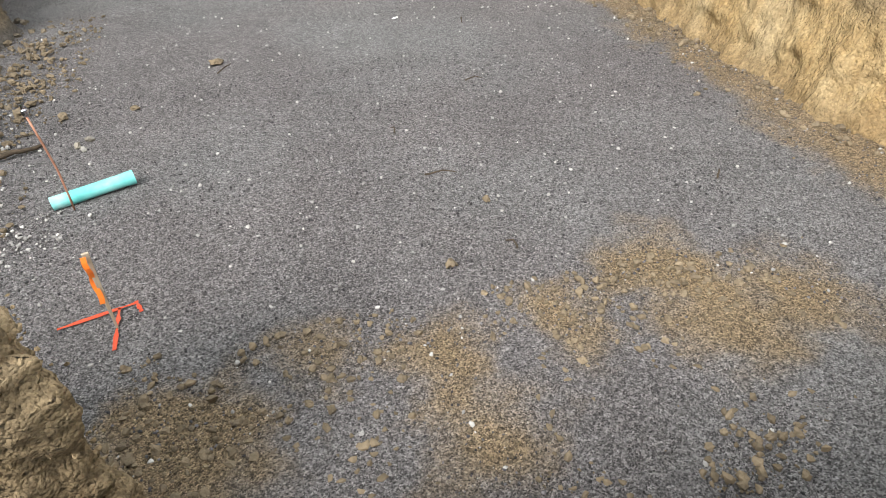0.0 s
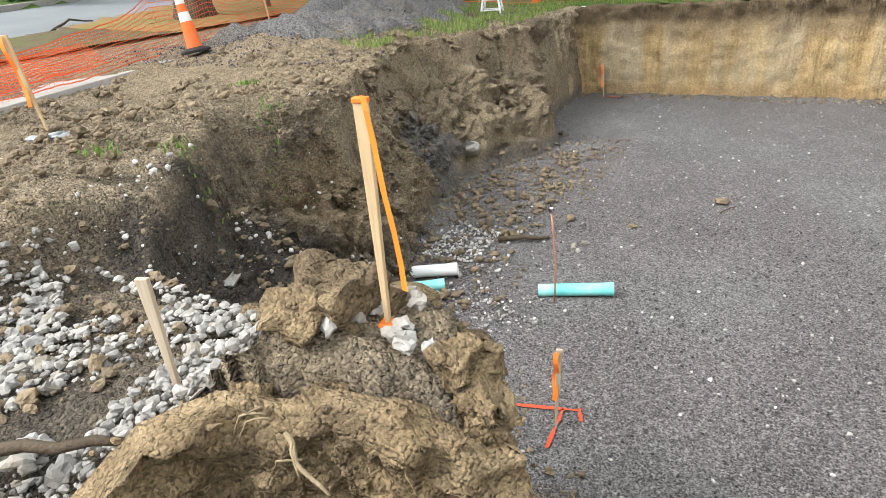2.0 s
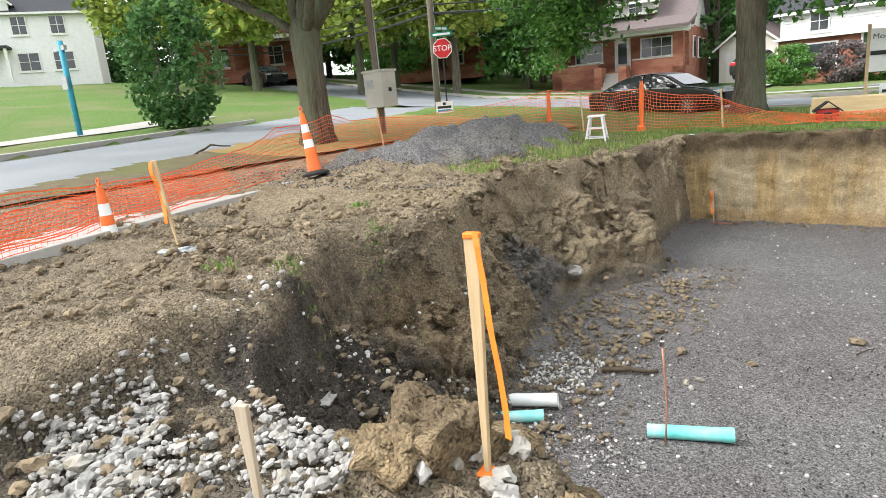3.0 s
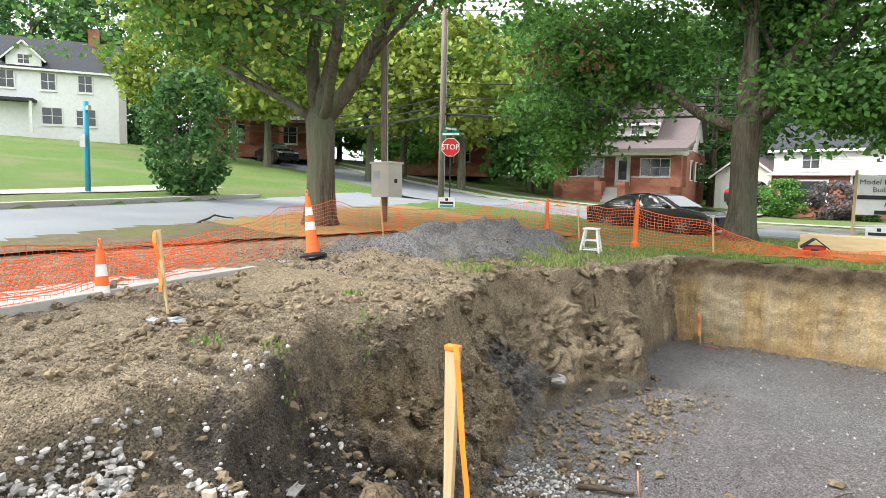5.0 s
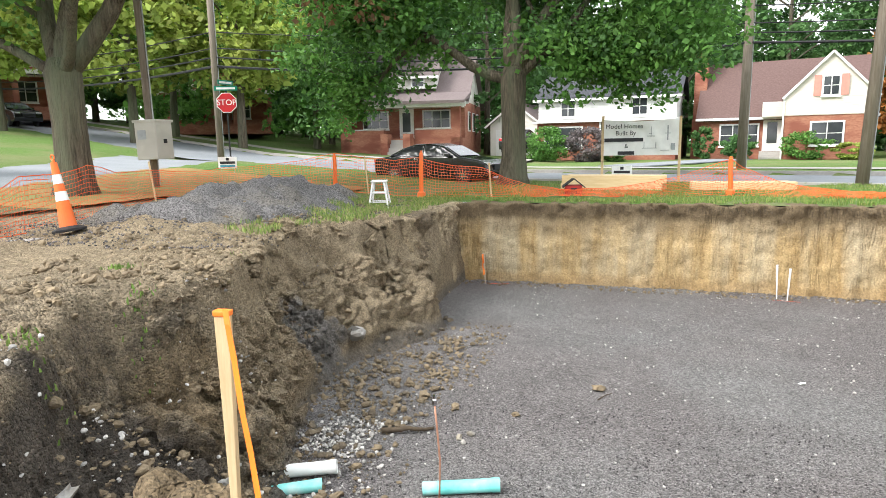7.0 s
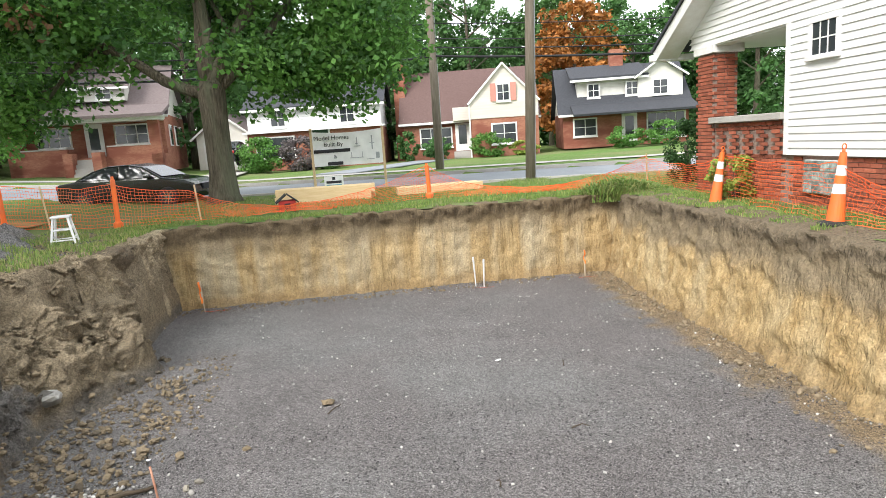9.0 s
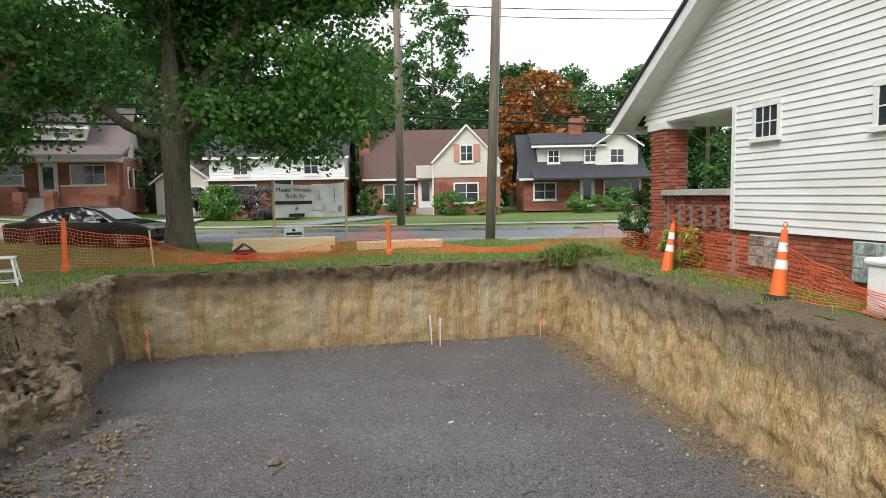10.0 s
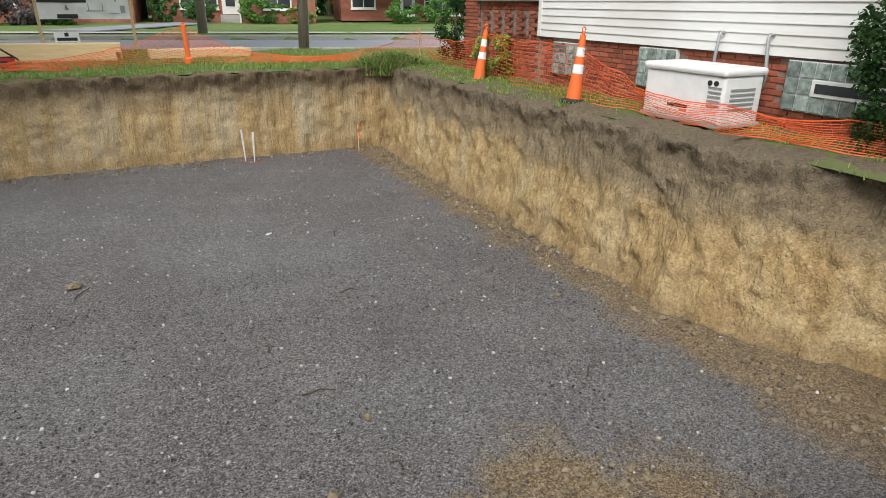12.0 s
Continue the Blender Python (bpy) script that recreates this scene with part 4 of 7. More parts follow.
# ---- orange safety fence ----
def net(rows, name_parent, cell=0.07, tilt=(0, 0)):
    """Plastic netting between rows of x, y, foot height, top height."""
    pts = []
    for (x0, y0, a0, b0), (x1, y1, a1, b1) in zip(rows, rows[1:]):
        n = max(2, int(math.hypot(x1 - x0, y1 - y0) / cell))
        for k in range(n):
            t = k / n
            sag = -0.10 * math.sin(math.pi * t) * min(1, n * cell / 3)
            pts.append((x0 + (x1 - x0) * t, y0 + (y1 - y0) * t, a0 + (a1 - a0) * t, b0 + (b1 - b0) * t + sag))
    pts.append(rows[-1])
    N, M = len(pts), 12
    G = np.zeros((N, M + 1, 3))
    for i, (x, y, a, b) in enumerate(pts):
        for j in range(M + 1):
            t = j / M
            wob = 0.10 * fbm(x * 0.9, y * 0.9, t * 1.6) + 0.05 * fbm(x * 2.6, y * 2.6, t * 2)
            G[i, j] = (x + wob + tilt[0] * t, y - wob * 0.7 + tilt[1] * t, a + (b - a) * t + 0.04 * fbm(x * 1.4, y * 1.4, 5 + t))
    V, F = [], []

    def quad(p, q, w):
        k = len(V)
        V.extend([tuple(p - w), tuple(p + w), tuple(q + w), tuple(q - w)])
        F.append((k, k + 1, k + 2, k + 3))
    up = np.array([0, 0, 1.0])
    for i in range(N):
        d = G[min(i + 1, N - 1), 0] - G[max(i - 1, 0), 0]
        d = d / (np.linalg.norm(d) + 1e-9) * 0.003
        for j in range(M):
            quad(G[i, j], G[i, j + 1], d)
    for i in range(N - 1):
        for j in range(M + 1):
            quad(G[i, j], G[i + 1, j], up * (0.007 if j in (0, M) else 0.004))
    ob = sheet("net", V, F, net_mat, name_parent)
    return ob


def tube_post(parent, x, y, z, top, lean=0):
    bm = bmesh.new()
    lathe(bm, [(0.1, 0), (0.1, 0.12), (0.055, 0.16), (0.05, (top - z) * 0.93), (0.03, (top - z) * 0.95), (0.03, top - z)], 14)
    p = part("post", bm, orange_mat, parent, "orange plastic post", smooth=False)
    p.matrix_basis = pose(x, y, z, 0, lean, 0)


def lath_post(parent, x, y, z, top):
    p = part("stake", boxed(-0.018, 0.018, -0.01, 0.01, 0, top - z), lath_mat, parent, "thin wooden fence stake")
    p.matrix_basis = pose(x, y, z, 3, -4, 20)


def g(x, y):
    return float(land(x, y))


west = thing("safety_fence", pose(0, 0, 0), "sagging orange plastic safety fence along the street side", "fence", "safety fences")
W = [(-5.1, 8.4), (-5.92, 10.33), (-6.29, 11.12), (-6.61, 11.87), (-6.8, 12.66), (-7.15, 13.81), (-7.64, 14.92), (-8.07, 16.45), (-9.12, 19.0), (-9.36, 21.7), (-7.25, 23.4)]
Wt = [0.66, 0.63, 0.57, 0.5, 0.5, 0.6, 0.8, 0.88, 0.66, 0.6, 1.0]
net([(x, y, g(x, y) + 0.02, g(x, y) + t) for (x, y), t in zip(W, Wt)], west)
lath_post(west, -9.12, 19.0, 1.9, 2.75)
lath_post(west, -6.2, 23.2, 1.75, 2.75)
tube_post(west, -7.25, 23.4, g(-7.25, 23.4), 2.82)
north = thing("safety_fence", pose(0, 0, 0), "orange plastic safety fence sagging along the pit's far rim", "fence", "safety fences")
Nn = [(-7.25, 23.4, 1.0), (-4.6, 22.8, 0.95), (-3.1, 23.0, 0.7), (-1.8, 23.2, 0.25), (-0.3, 23.4, 0.22), (1.0, 23.7, 0.4), (2.45, 24.1, 0.85), (3.4, 23.8, 0.35), (5.2, 23.4, 0.16), (6.3, 23.2, 0.3), (8.3, 24.3, 0.68)]
net([(x, y, g(x, y) + 0.02, g(x, y) + t) for x, y, t in Nn], north)
tube_post(north, -4.6, 22.8, 1.72, 2.86, 1)
tube_post(north, 2.45, 24.1, 1.72, 2.62, -2)
lath_post(north, 8.3, 24.3, 1.72, 2.45)
lath_post(north, -2.9, 23.05, 1.72, 2.55)
east = thing("safety_fence", pose(0, 0, 0), "orange plastic safety fence between the pit and the house", "fence", "safety fences")
net([(8.3, 24.3, 1.75, 2.4), (7.8, 21.5, 1.75, 2.3), (7.45, 19.2, 1.74, 2.56), (7.25, 17.4, 1.74, 2.5), (7.0, 15.85, 1.74, 2.56), (7.1, 14.9, 1.74, 2.2), (7.0, 14.2, 1.74, 2.05), (7.05, 13.2, 1.74, 2.02), (7.3, 12.0, 1.76, 2.05), (7.5, 10.0, 1.76, 2.1), (7.8, 7.0, 1.76, 2.1)], east)


# ---- stool, lumber, signs ----
def stool(place):
    s = thing("stool", pose(*place, 0, 0, 15), "white painted wooden stool standing on the grass", "stool")
    part("seat", boxed(-0.15, 0.15, -0.15, 0.15, 0.55, 0.585, 0.01), white_mat, s)
    for a in (-1, 1):
        for b in (-1, 1):
            bm = bmesh.new()
            tube(bm, [(a * 0.20, b * 0.20, 0), (a * 0.11, b * 0.11, 0.56)], 0.02, 8)
            part("leg", bm, white_mat, s)
    for zz, r in ((0.16, 0.175), (0.34, 0.145)):
        for a in (-1, 1):
            for hor in (0, 1):
                bm = bmesh.new()
                p, q = (-r, a * r, zz), (r, a * r, zz)
                tube(bm, [p, q] if hor else [(a * r, -r, zz + 0.05), (a * r, r, zz + 0.05)], 0.013, 6)
                part("rung", bm, white_mat, s)
    return s


stool((-4.45, 20.0, 1.72))


def lumber(place, spin, n, long):
    for k in range(n):
        ob = tagged(part("timber", boxed(-long / 2, long / 2, -0.12, 0.12, 0, 0.19, 0.004), lumber_mat), "pale sawn timber stacked on the verge", "timber", "stacked timbers")
        ob.matrix_basis = pose(place[0] + 0.1 * (k % 2), place[1] + 0.26 * (k % 3), place[2] + 0.19 * (k // 3), 0, 0, spin + (k * 7) % 5 - 2)


lumber((-0.3, 25.6, 1.73), -4, 6, 2.6)
lumber((2.9, 25.9, 1.73), 6, 3, 2.4)


# stand-in for an orange-red six-sided drum; box, lid and opening are made up
def drum_box(place):
    d = thing("kennel", pose(*place, 0, 0, 10), "small red box with a black peaked lid, standing in for an orange-red drum", "kennel")
    bm = bmesh.new()
    box(bm, -0.2, 0.2, -0.2, 0.2, 0, 0.26, 0.008)
    part("body", bm, red_box_mat, d)
    for s in (-1, 1):
        p = part("lid_panel", boxed(-0.16, 0.16, -0.26, 0.26, 0, 0.025), black_mat, d)
        p.matrix_basis = pose(s * 0.13, 0, 0.30, 0, s * 38, 0)
    part("opening", boxed(-0.07, 0.07, -0.206, -0.2, 0.04, 0.2), ink_mat, d)


drum_box((-1.05, 23.75, 1.72))


def banner():
    b = thing("banner", pose(0.36, 29.3, 1.72, 0, 0, -2), "white builder's banner between two wooden posts", "banner")
    for s in (-1, 1):
        part("post", boxed(s * 1.16 - 0.04, s * 1.16 + 0.04, -0.03, 0.03, -0.2, 2.02 + (0.06 if s < 0 else 0), 0.004), lath_mat, b)
    nx, nz = 40, 20
    V = [(-1.12 + 2.24 * i / nx, -0.045 + 0.02 * fbm(i * 0.12, j * 0.12, 1) + 0.012 * math.sin(i * 0.5 + j * 0.3),
          0.84 + 1.12 * j / nz - 0.07 * math.sin(math.pi * i / nx) * (j / nz)) for j in range(nz + 1) for i in range(nx + 1)]
    F = [(j * (nx + 1) + i, j * (nx + 1) + i + 1, (j + 1) * (nx + 1) + i + 1, (j + 1) * (nx + 1) + i) for j in range(nz) for i in range(nx)]
    sheet("cloth", V, F, white_mat, b, smooth=True)
    for k, (t, x, z) in enumerate((("Model Homes", -0.5, 1.74), ("Built By", -0.45, 1.53))):
        text_mesh(t, 0.2, ink_mat, b, pose(x, -0.085, z, 90, 0, 0))
    part("name_bar", boxed(-1.1, 0.08, -0.088, -0.084, 1.27, 1.38), ink_mat, b, "dark bar of lettering")
    text_mesh("&", 0.18, ink_mat, b, pose(-0.42, -0.085, 1.13, 90, 0, 0))
    part("name_bar", boxed(-0.68, -0.18, -0.088, -0.084, 0.86, 0.97), ink_mat, b, "dark bar of lettering")
    for x0, x1, z0, z1 in ((0.25, 0.34, 1.5, 1.52), (0.3, 0.32, 1.4, 1.72), (0.2, 0.42, 1.42, 1.44), (0.78, 0.82, 1.3, 1.75), (0.72, 0.88, 1.5, 1.52), (0.05, 0.5, 1.05, 1.07), (0.1, 0.12, 1.05, 1.25), (0.45, 0.47, 1.05, 1.25), (0.9, 1.02, 1.0, 1.2), (0.6, 0.85, 0.98, 1.0)):
        part("house_drawing", boxed(x0, x1, -0.088, -0.084, z0, z1), pale_ink_mat, b, "pale line drawing")


banner()


def yard_sign(place, spin=0):
    s = thing("yard_sign", pose(*place, 0, 0, spin), "small white and blue yard sign on wire legs", "sign", "yard signs")
    part("board", boxed(-0.3, 0.3, -0.006, 0.006, 0.22, 0.6, 0.002), white_mat, s)
    part("blue_bar", boxed(-0.24, 0.24, -0.012, -0.008, 0.26, 0.33), blue_ink_mat, s, "blue lettering bar")
    part("dark_bar", boxed(-0.24, 0.24, -0.012, -0.008, 0.37, 0.45), ink_mat, s, "dark lettering bar")
    part("mark", boxed(-0.05, 0.05, -0.012, -0.008, 0.48, 0.57, m=None), ink_mat, s, "dark diamond mark")
    for a in (-0.2, 0.2):
        bm = bmesh.new()
        tube(bm, [(a, 0, 0), (a, 0, 0.3)], 0.005, 5)
        part("leg", bm, grey_metal, s)


yard_sign((-0.15, 28.6, 1.66), -3)
yard_sign((-12.6, 26.0, g(-12.6, 26.0)), 25)


# ---- street furniture ----
def stop_sign():
    x, y = -15.55, 30.1
    s = thing("stop_sign", pose(x, y, g(x, y), 0, 0, 26), "red octagonal stop sign with green street names on a post", "stop sign")
    part("post", boxed(-0.03, 0.03, -0.02, 0.02, 0, 3.35, 0.004), black_mat, s)
    for r, yy, mt, nm in ((0.42, -0.03, white_mat, "border"), (0.39, -0.034, stop_mat, "plate")):
        bm = bmesh.new()
        lathe(bm, [(r, 0), (r, 0.006)], 8, Matrix.Translation((0, yy, 2.52)) @ pose(0, 0, 0, 90, 0, 0) @ pose(0, 0, 0, 0, 0, 22.5))
        part(nm, bm, mt, s)
    text_mesh("STOP", 0.32, white_mat, s, pose(0, -0.045, 2.52, 90, 0, 0))
    for zz, w, rz in ((3.08, 0.45, 0), (3.3, 0.4, 55)):
        p = part("street_name", boxed(-w, w, -0.004, 0.004, -0.09, 0.09), green_sign, s, "green street name plate")
        p.matrix_basis = pose(0, -0.03, zz, 0, 0, rz)
        q = part("name_bar", boxed(-w * 0.8, w * 0.8, -0.008, -0.005, -0.04, 0.04), white_mat, p, "white lettering bar")


stop_sign()
bp = thing("sign_post", pose(-21.5, 17.85, g(-21.5, 17.85)), "blue painted steel post with small plates on the lawn", "sign post")
bm = bmesh.new()
tube(bm, [(0, 0, 0), (0, 0, 3.0)], 0.09, 12)
part("post", bm, blue_ink_mat, bp, smooth=True)
part("plate", boxed(-0.2, 0.2, -0.14, -0.1, 1.5, 1.9), pale_ink_mat, bp)
part("bracket", boxed(-0.5, 0.3, -0.05, 0.05, 2.7, 2.85), grey_metal, bp)


def utility_pole(x, y, top, r, label, lean=(0, 0), arms=()):
    p = thing("utility_pole", pose(x, y, g(x, y), lean[0], lean[1], 0), label, "utility pole", "utility poles")
    bm = bmesh.new()
    tube(bm, [(0, 0, -0.3), (0, 0, top * 0.5), (0, 0, top)], [r, r * 0.88, r * 0.75], 14)
    part("shaft", bm, pole_mat, p, smooth=True)
    for z, w in arms:
        part("crossarm", boxed(-w, w, -0.05, 0.05, z, z + 0.1, 0.005), pole_mat, p)
    bm = bmesh.new()
    tube(bm, [(r + 0.01, 0.03, 0.1), (r + 0.01, 0.03, top * 0.8)], 0.018, 6)
    part("conduit", bm, grey_metal, p)
    return p


utility_pole(6.15, 28.2, 10.5, 0.16, "brown wooden utility pole on the near verge", (0, 2), ((9.8, 0.9),))
utility_pole(4.45, 39.0, 13, 0.2, "dark wooden utility pole across the street", (0, 0), ((12, 1.1),))
box_pole = utility_pole(-10.95, 21.0, 11, 0.09, "slim grey steel pole carrying a beige cabinet", (0, -1))
part("cabinet", boxed(-0.08, 0.55, -0.42, 0.12, 0.72, 1.62, 0.02), cabinet_mat, box_pole, "beige control cabinet")
part("cabinet_lid", boxed(-0.11, 0.58, -0.45, 0.15, 1.6, 1.66, 0.01), cabinet_mat, box_pole)
part("notice", boxed(0.0, 0.25, -0.428, -0.422, 1.2, 1.42), pale_ink_mat, box_pole, "small notice")
part("door_latch", boxed(0.555, 0.57, -0.2, -0.1, 1.1, 1.2), black_mat, box_pole)
utility_pole(-18.3, 33.05, 11, 0.16, "grey wooden utility pole at the corner", (0, 0), ((9.5, 0.8),))
utility_pole(-40, 36, 11, 0.16, "grey wooden utility pole far up the street", (0, 0), ((9.5, 0.8),))


def cable(a, b, sag, r=0.018):
    bm = bmesh.new()
    pts = [Vector(a).lerp(Vector(b), t) - Vector((0, 0, sag * 4 * t * (1 - t))) for t in np.linspace(0, 1, 22)]
    tube(bm, pts, r, 5)
    tagged(part("overhead_cable", bm, cable_mat), "black overhead cable between poles", "cable", "overhead cables")


for z, r in ((13.0, 0.02), (12.6, 0.02), (9.2, 0.022), (8.5, 0.026), (8.1, 0.032), (7.7, 0.055)):
    cable((4.45, 39.0, z - 0.6), (-18.3, 33.05, z - 1.0), 0.6, r)
    cable((4.45, 39.0, z - 0.6), (38, 31.0, z - 0.6), 0.8, r)
    cable((-18.3, 33.05, z - 1.0), (-48, 40, z + 0.3), 0.7, r)
cable((6.3, 28.2, 10.6), (45, 24, 11.5), 0.6)
cable((6.3, 28.2, 10.9), (45, 24, 12), 0.6)
cable((6.3, 28.2, 9.5), (-10.95, 21.0, 10.2), 0.6)


# ---- parked car ----
def sedan(m):
    c = thing("car", m, "black four-door sedan parked by the kerb", "car")
    prof = [(-2.38, 0.42), (-2.40, 0.72), (-2.32, 0.93), (-1.75, 1.0), (-1.15, 1.30), (-0.65, 1.43), (0.05, 1.45), (0.55, 1.36), (1.25, 0.98), (2.0, 0.86), (2.35, 0.72), (2.42, 0.45), (2.3, 0.26), (-2.25, 0.26)]
    bm = bmesh.new()
    n = len(prof)
    rings = []
    for yy, s in ((-0.9, 0.0), (-0.86, 1.0), (0.86, 1.0), (0.9, 0.0)):
        ring = []
        for x, z in prof:
            tuck = 0.22 * max(0, (z - 0.95) / 0.5) if abs(yy) > 0.5 else 0
            zz = z - (0.03 if s == 0 else 0)
            ring.append(bm.verts.new((x * (0.985 if s == 0 else 1), math.copysign(abs(yy) - tuck, yy), zz)))
        rings.append(ring)
    for a, b in zip(rings, rings[1:]):
        for k in range(n):
            bm.faces.new((a[k], a[(k + 1) % n], b[(k + 1) % n], b[k]))
    bm.faces.new(rings[0][::-1])
    bm.faces.new(rings[-1])
    bmesh.ops.recalc_face_normals(bm, faces=bm.faces[:])
    bm2 = bm
    body = part("body", bm2, car_mat, c, smooth=False)
    md = body.modifiers.new("soft", "BEVEL")
    md.width, md.segments, md.limit_method = 0.05, 3, "ANGLE"
    for s in (-1, 1):
        for xs in (((-1.5, 1.02), (-1.1, 1.26), (-0.62, 1.37), (-0.25, 1.38), (-0.25, 1.0)), ((-0.19, 1.0), (-0.19, 1.385), (0.1, 1.38), (0.5, 1.29), (1.08, 1.0))):
            bm = bmesh.new()
            vs = [bm.verts.new((x, s * (0.912 - 0.22 * max(0, (z - 0.95) / 0.5)), z)) for x, z in xs]
            bm.faces.new(vs if s < 0 else vs[::-1])
            part("side_window", bm, glass_mat, c, "dark side glass")
        part("mirror", boxed(0.75, 0.95, min(s * 0.9, s * 1.04), max(s * 0.9, s * 1.04), 0.98, 1.1, 0.03), car_mat, c)
        part("headlight", boxed(2.1, 2.36, min(s * 0.5, s * 0.84), max(s * 0.5, s * 0.84), 0.66, 0.78, 0.03), lens_mat, c, "clear headlight")
        part("tail_light", boxed(-2.42, -2.3, min(s * 0.5, s * 0.86), max(s * 0.5, s * 0.86), 0.75, 0.9, 0.02), stop_mat, c, "red tail light")
        part("door_handle", boxed(-0.6, -0.42, min(s * 0.9, s * 0.925), max(s * 0.9, s * 0.925), 0.88, 0.91, 0.005), chrome_mat, c)
    for nm, xs in (("windscreen", ((0.6, 1.35), (1.25, 1.0))), ("rear_window", ((-1.2, 1.29), (-1.72, 1.03)))):
        (xa, za), (xb, zb) = xs
        bm = bmesh.new()
        dz = 0.012
        vs = [bm.verts.new(q) for q in ((xa, -0.62, za + dz), (xb, -0.76, zb + dz), (xb, 0.76, zb + dz), (xa, 0.62, za + dz))]
        bm.faces.new(vs)
        part(nm, bm, glass_mat, c, "dark glass")
    for x in (-1.45, 1.45):
        for s in (-1, 1):
            bm = bmesh.new()
            lathe(bm, [(0.2, -0.1), (0.31, -0.1), (0.335, -0.06), (0.335, 0.06), (0.31, 0.1), (0.2, 0.1)], 24, pose(x, s * 0.83, 0.335, 90, 0, 0))
            w = part("wheel", bm, black_mat, c, "alloy wheel with black tyre", smooth=False)
            bm = bmesh.new()
            lathe(bm, [(0.21, -0.012), (0.22, 0.0), (0.21, 0.012)], 24, pose(x, s * 0.93, 0.335, 90, 0, 0))
            part("rim_disc", bm, black_mat, w)
            for k in range(10):
                sp = part("spoke", boxed(-0.016, 0.016, -0.01, 0.01, 0.03, 0.215), chrome_mat, w)
                sp.matrix_basis = pose(x, s * 0.945, 0.335, 0, 36 * k, 0)
    part("grille", boxed(2.38, 2.43, -0.4, 0.4, 0.5, 0.7, 0.01), ink_mat, c)
    return c


sedan(pose(-6.75, 30.7, 1.60, 0, 0, -12))


# ---- houses across the street ----
def far_window(parent, x, z, w, hh, y=0.0, sashes=2, name="window"):
    f = part(name, boxed(x - w / 2 - 0.08, x + w / 2 + 0.08, y - 0.07, y + 0.02, z - 0.08, z + hh + 0.08, 0.01), trim_mat, parent, "white framed window")
    for k in range(sashes):
        a = x - w / 2 + w * k / sashes + 0.03
        part("pane", boxed(a, x - w / 2 + w * (k + 1) / sashes - 0.03, y - 0.085, y - 0.071, z + 0.02, z + hh - 0.02), glass_mat, f)
    part("glazing_bar", boxed(x - w / 2, x + w / 2, y - 0.09, y - 0.072, z + hh / 2 - 0.02, z + hh / 2 + 0.02), trim_mat, f)
    part("sill", boxed(x - w / 2 - 0.12, x + w / 2 + 0.12, y - 0.13, y, z - 0.16, z - 0.08), trim_mat, f)


def gable_block(h, x0, x1, y0, y1, base, eave, ridge, along, wall, roof, gable=None, over=0.35):
    """Walls and a pitched roof; along: the ridge's axis."""
    part("wall", boxed(x0, x1, y0, y1, base, eave), wall, h)
    bm = bmesh.new()
    if along == "x":
        my = (y0 + y1) / 2
        tri = [(y0, eave), (y1, eave), (my, ridge)]
        vs = [[bm.verts.new((x, y, z)) for y, z in tri] for x in (x0 + 0.01, x1 - 0.01)]
    else:
        mx = (x0 + x1) / 2
        tri = [(x0, eave), (x1, eave), (mx, ridge)]
        vs = [[bm.verts.new((x, y, z)) for x, z in tri] for y in (y0 + 0.01, y1 - 0.01)]
    for v in vs:
        bm.faces.new(v)
    for k in range(3):
        bm.faces.new((vs[0][k], vs[0][(k + 1) % 3], vs[1][(k + 1) % 3], vs[1][k]))
    part("gable", bm, gable or wall, h)
    for s in (0, 1):
        bm = bmesh.new()
        if along == "x":
            my = (y0 + y1) / 2
            e = y0 - over if s == 0 else y1 + over
            ze = eave - (ridge - eave) * over / ((y1 - y0) / 2)
            q = [(x0 - over, e, ze), (x1 + over, e, ze), (x1 + over, my, ridge), (x0 - over, my, ridge)]
        else:
            mx = (x0 + x1) / 2
            e = x0 - over if s == 0 else x1 + over
            ze = eave - (ridge - eave) * over / ((x1 - x0) / 2)
            q = [(e, y0 - over, ze), (e, y1 + over, ze), (mx, y1 + over, ridge), (mx, y0 - over, ridge)]
        lo = [bm.verts.new(v) for v in q]
        hi = [bm.verts.new((a, b, c + 0.14)) for a, b, c in q]
        bm.faces.new(lo)
        bm.faces.new(hi)
        for k in range(4):
            bm.faces.new((lo[k], lo[(k + 1) % 4], hi[(k + 1) % 4], hi[k]))
        bmesh.ops.recalc_face_normals(bm, faces=bm.faces[:])
        part("roof", bm, roof, h)
    if along == "y":                                    # pale bargeboards on the front gable
        mx = (x0 + x1) / 2
        for s in (-1, 1):
            bm = bmesh.new()
            tube(bm, [(mx, y0 - over - 0.03, ridge + 0.02), (mx + s * ((x1 - x0) / 2 + over), y0 - over - 0.03, eave - (ridge - eave) * over / ((x1 - x0) / 2) + 0.02)], 0.09, 4)
            part("bargeboard", bm, trim_mat, h)
    else:
        part("gutter", boxed(x0 - over, x1 + over, y0 - over - 0.1, y0 - over, eave - 0.28, eave - 0.12), trim_mat, h)


def door(h, x, z, y=0.0, colour=None):
    d = part("door", boxed(x - 0.55, x + 0.55, y - 0.06, y + 0.02, z, z + 2.2), trim_mat, h, "white front door")
    part("door_pane", boxed(x - 0.3, x + 0.3, y - 0.075, y - 0.061, z + 0.5, z + 1.9), glass_mat, d)


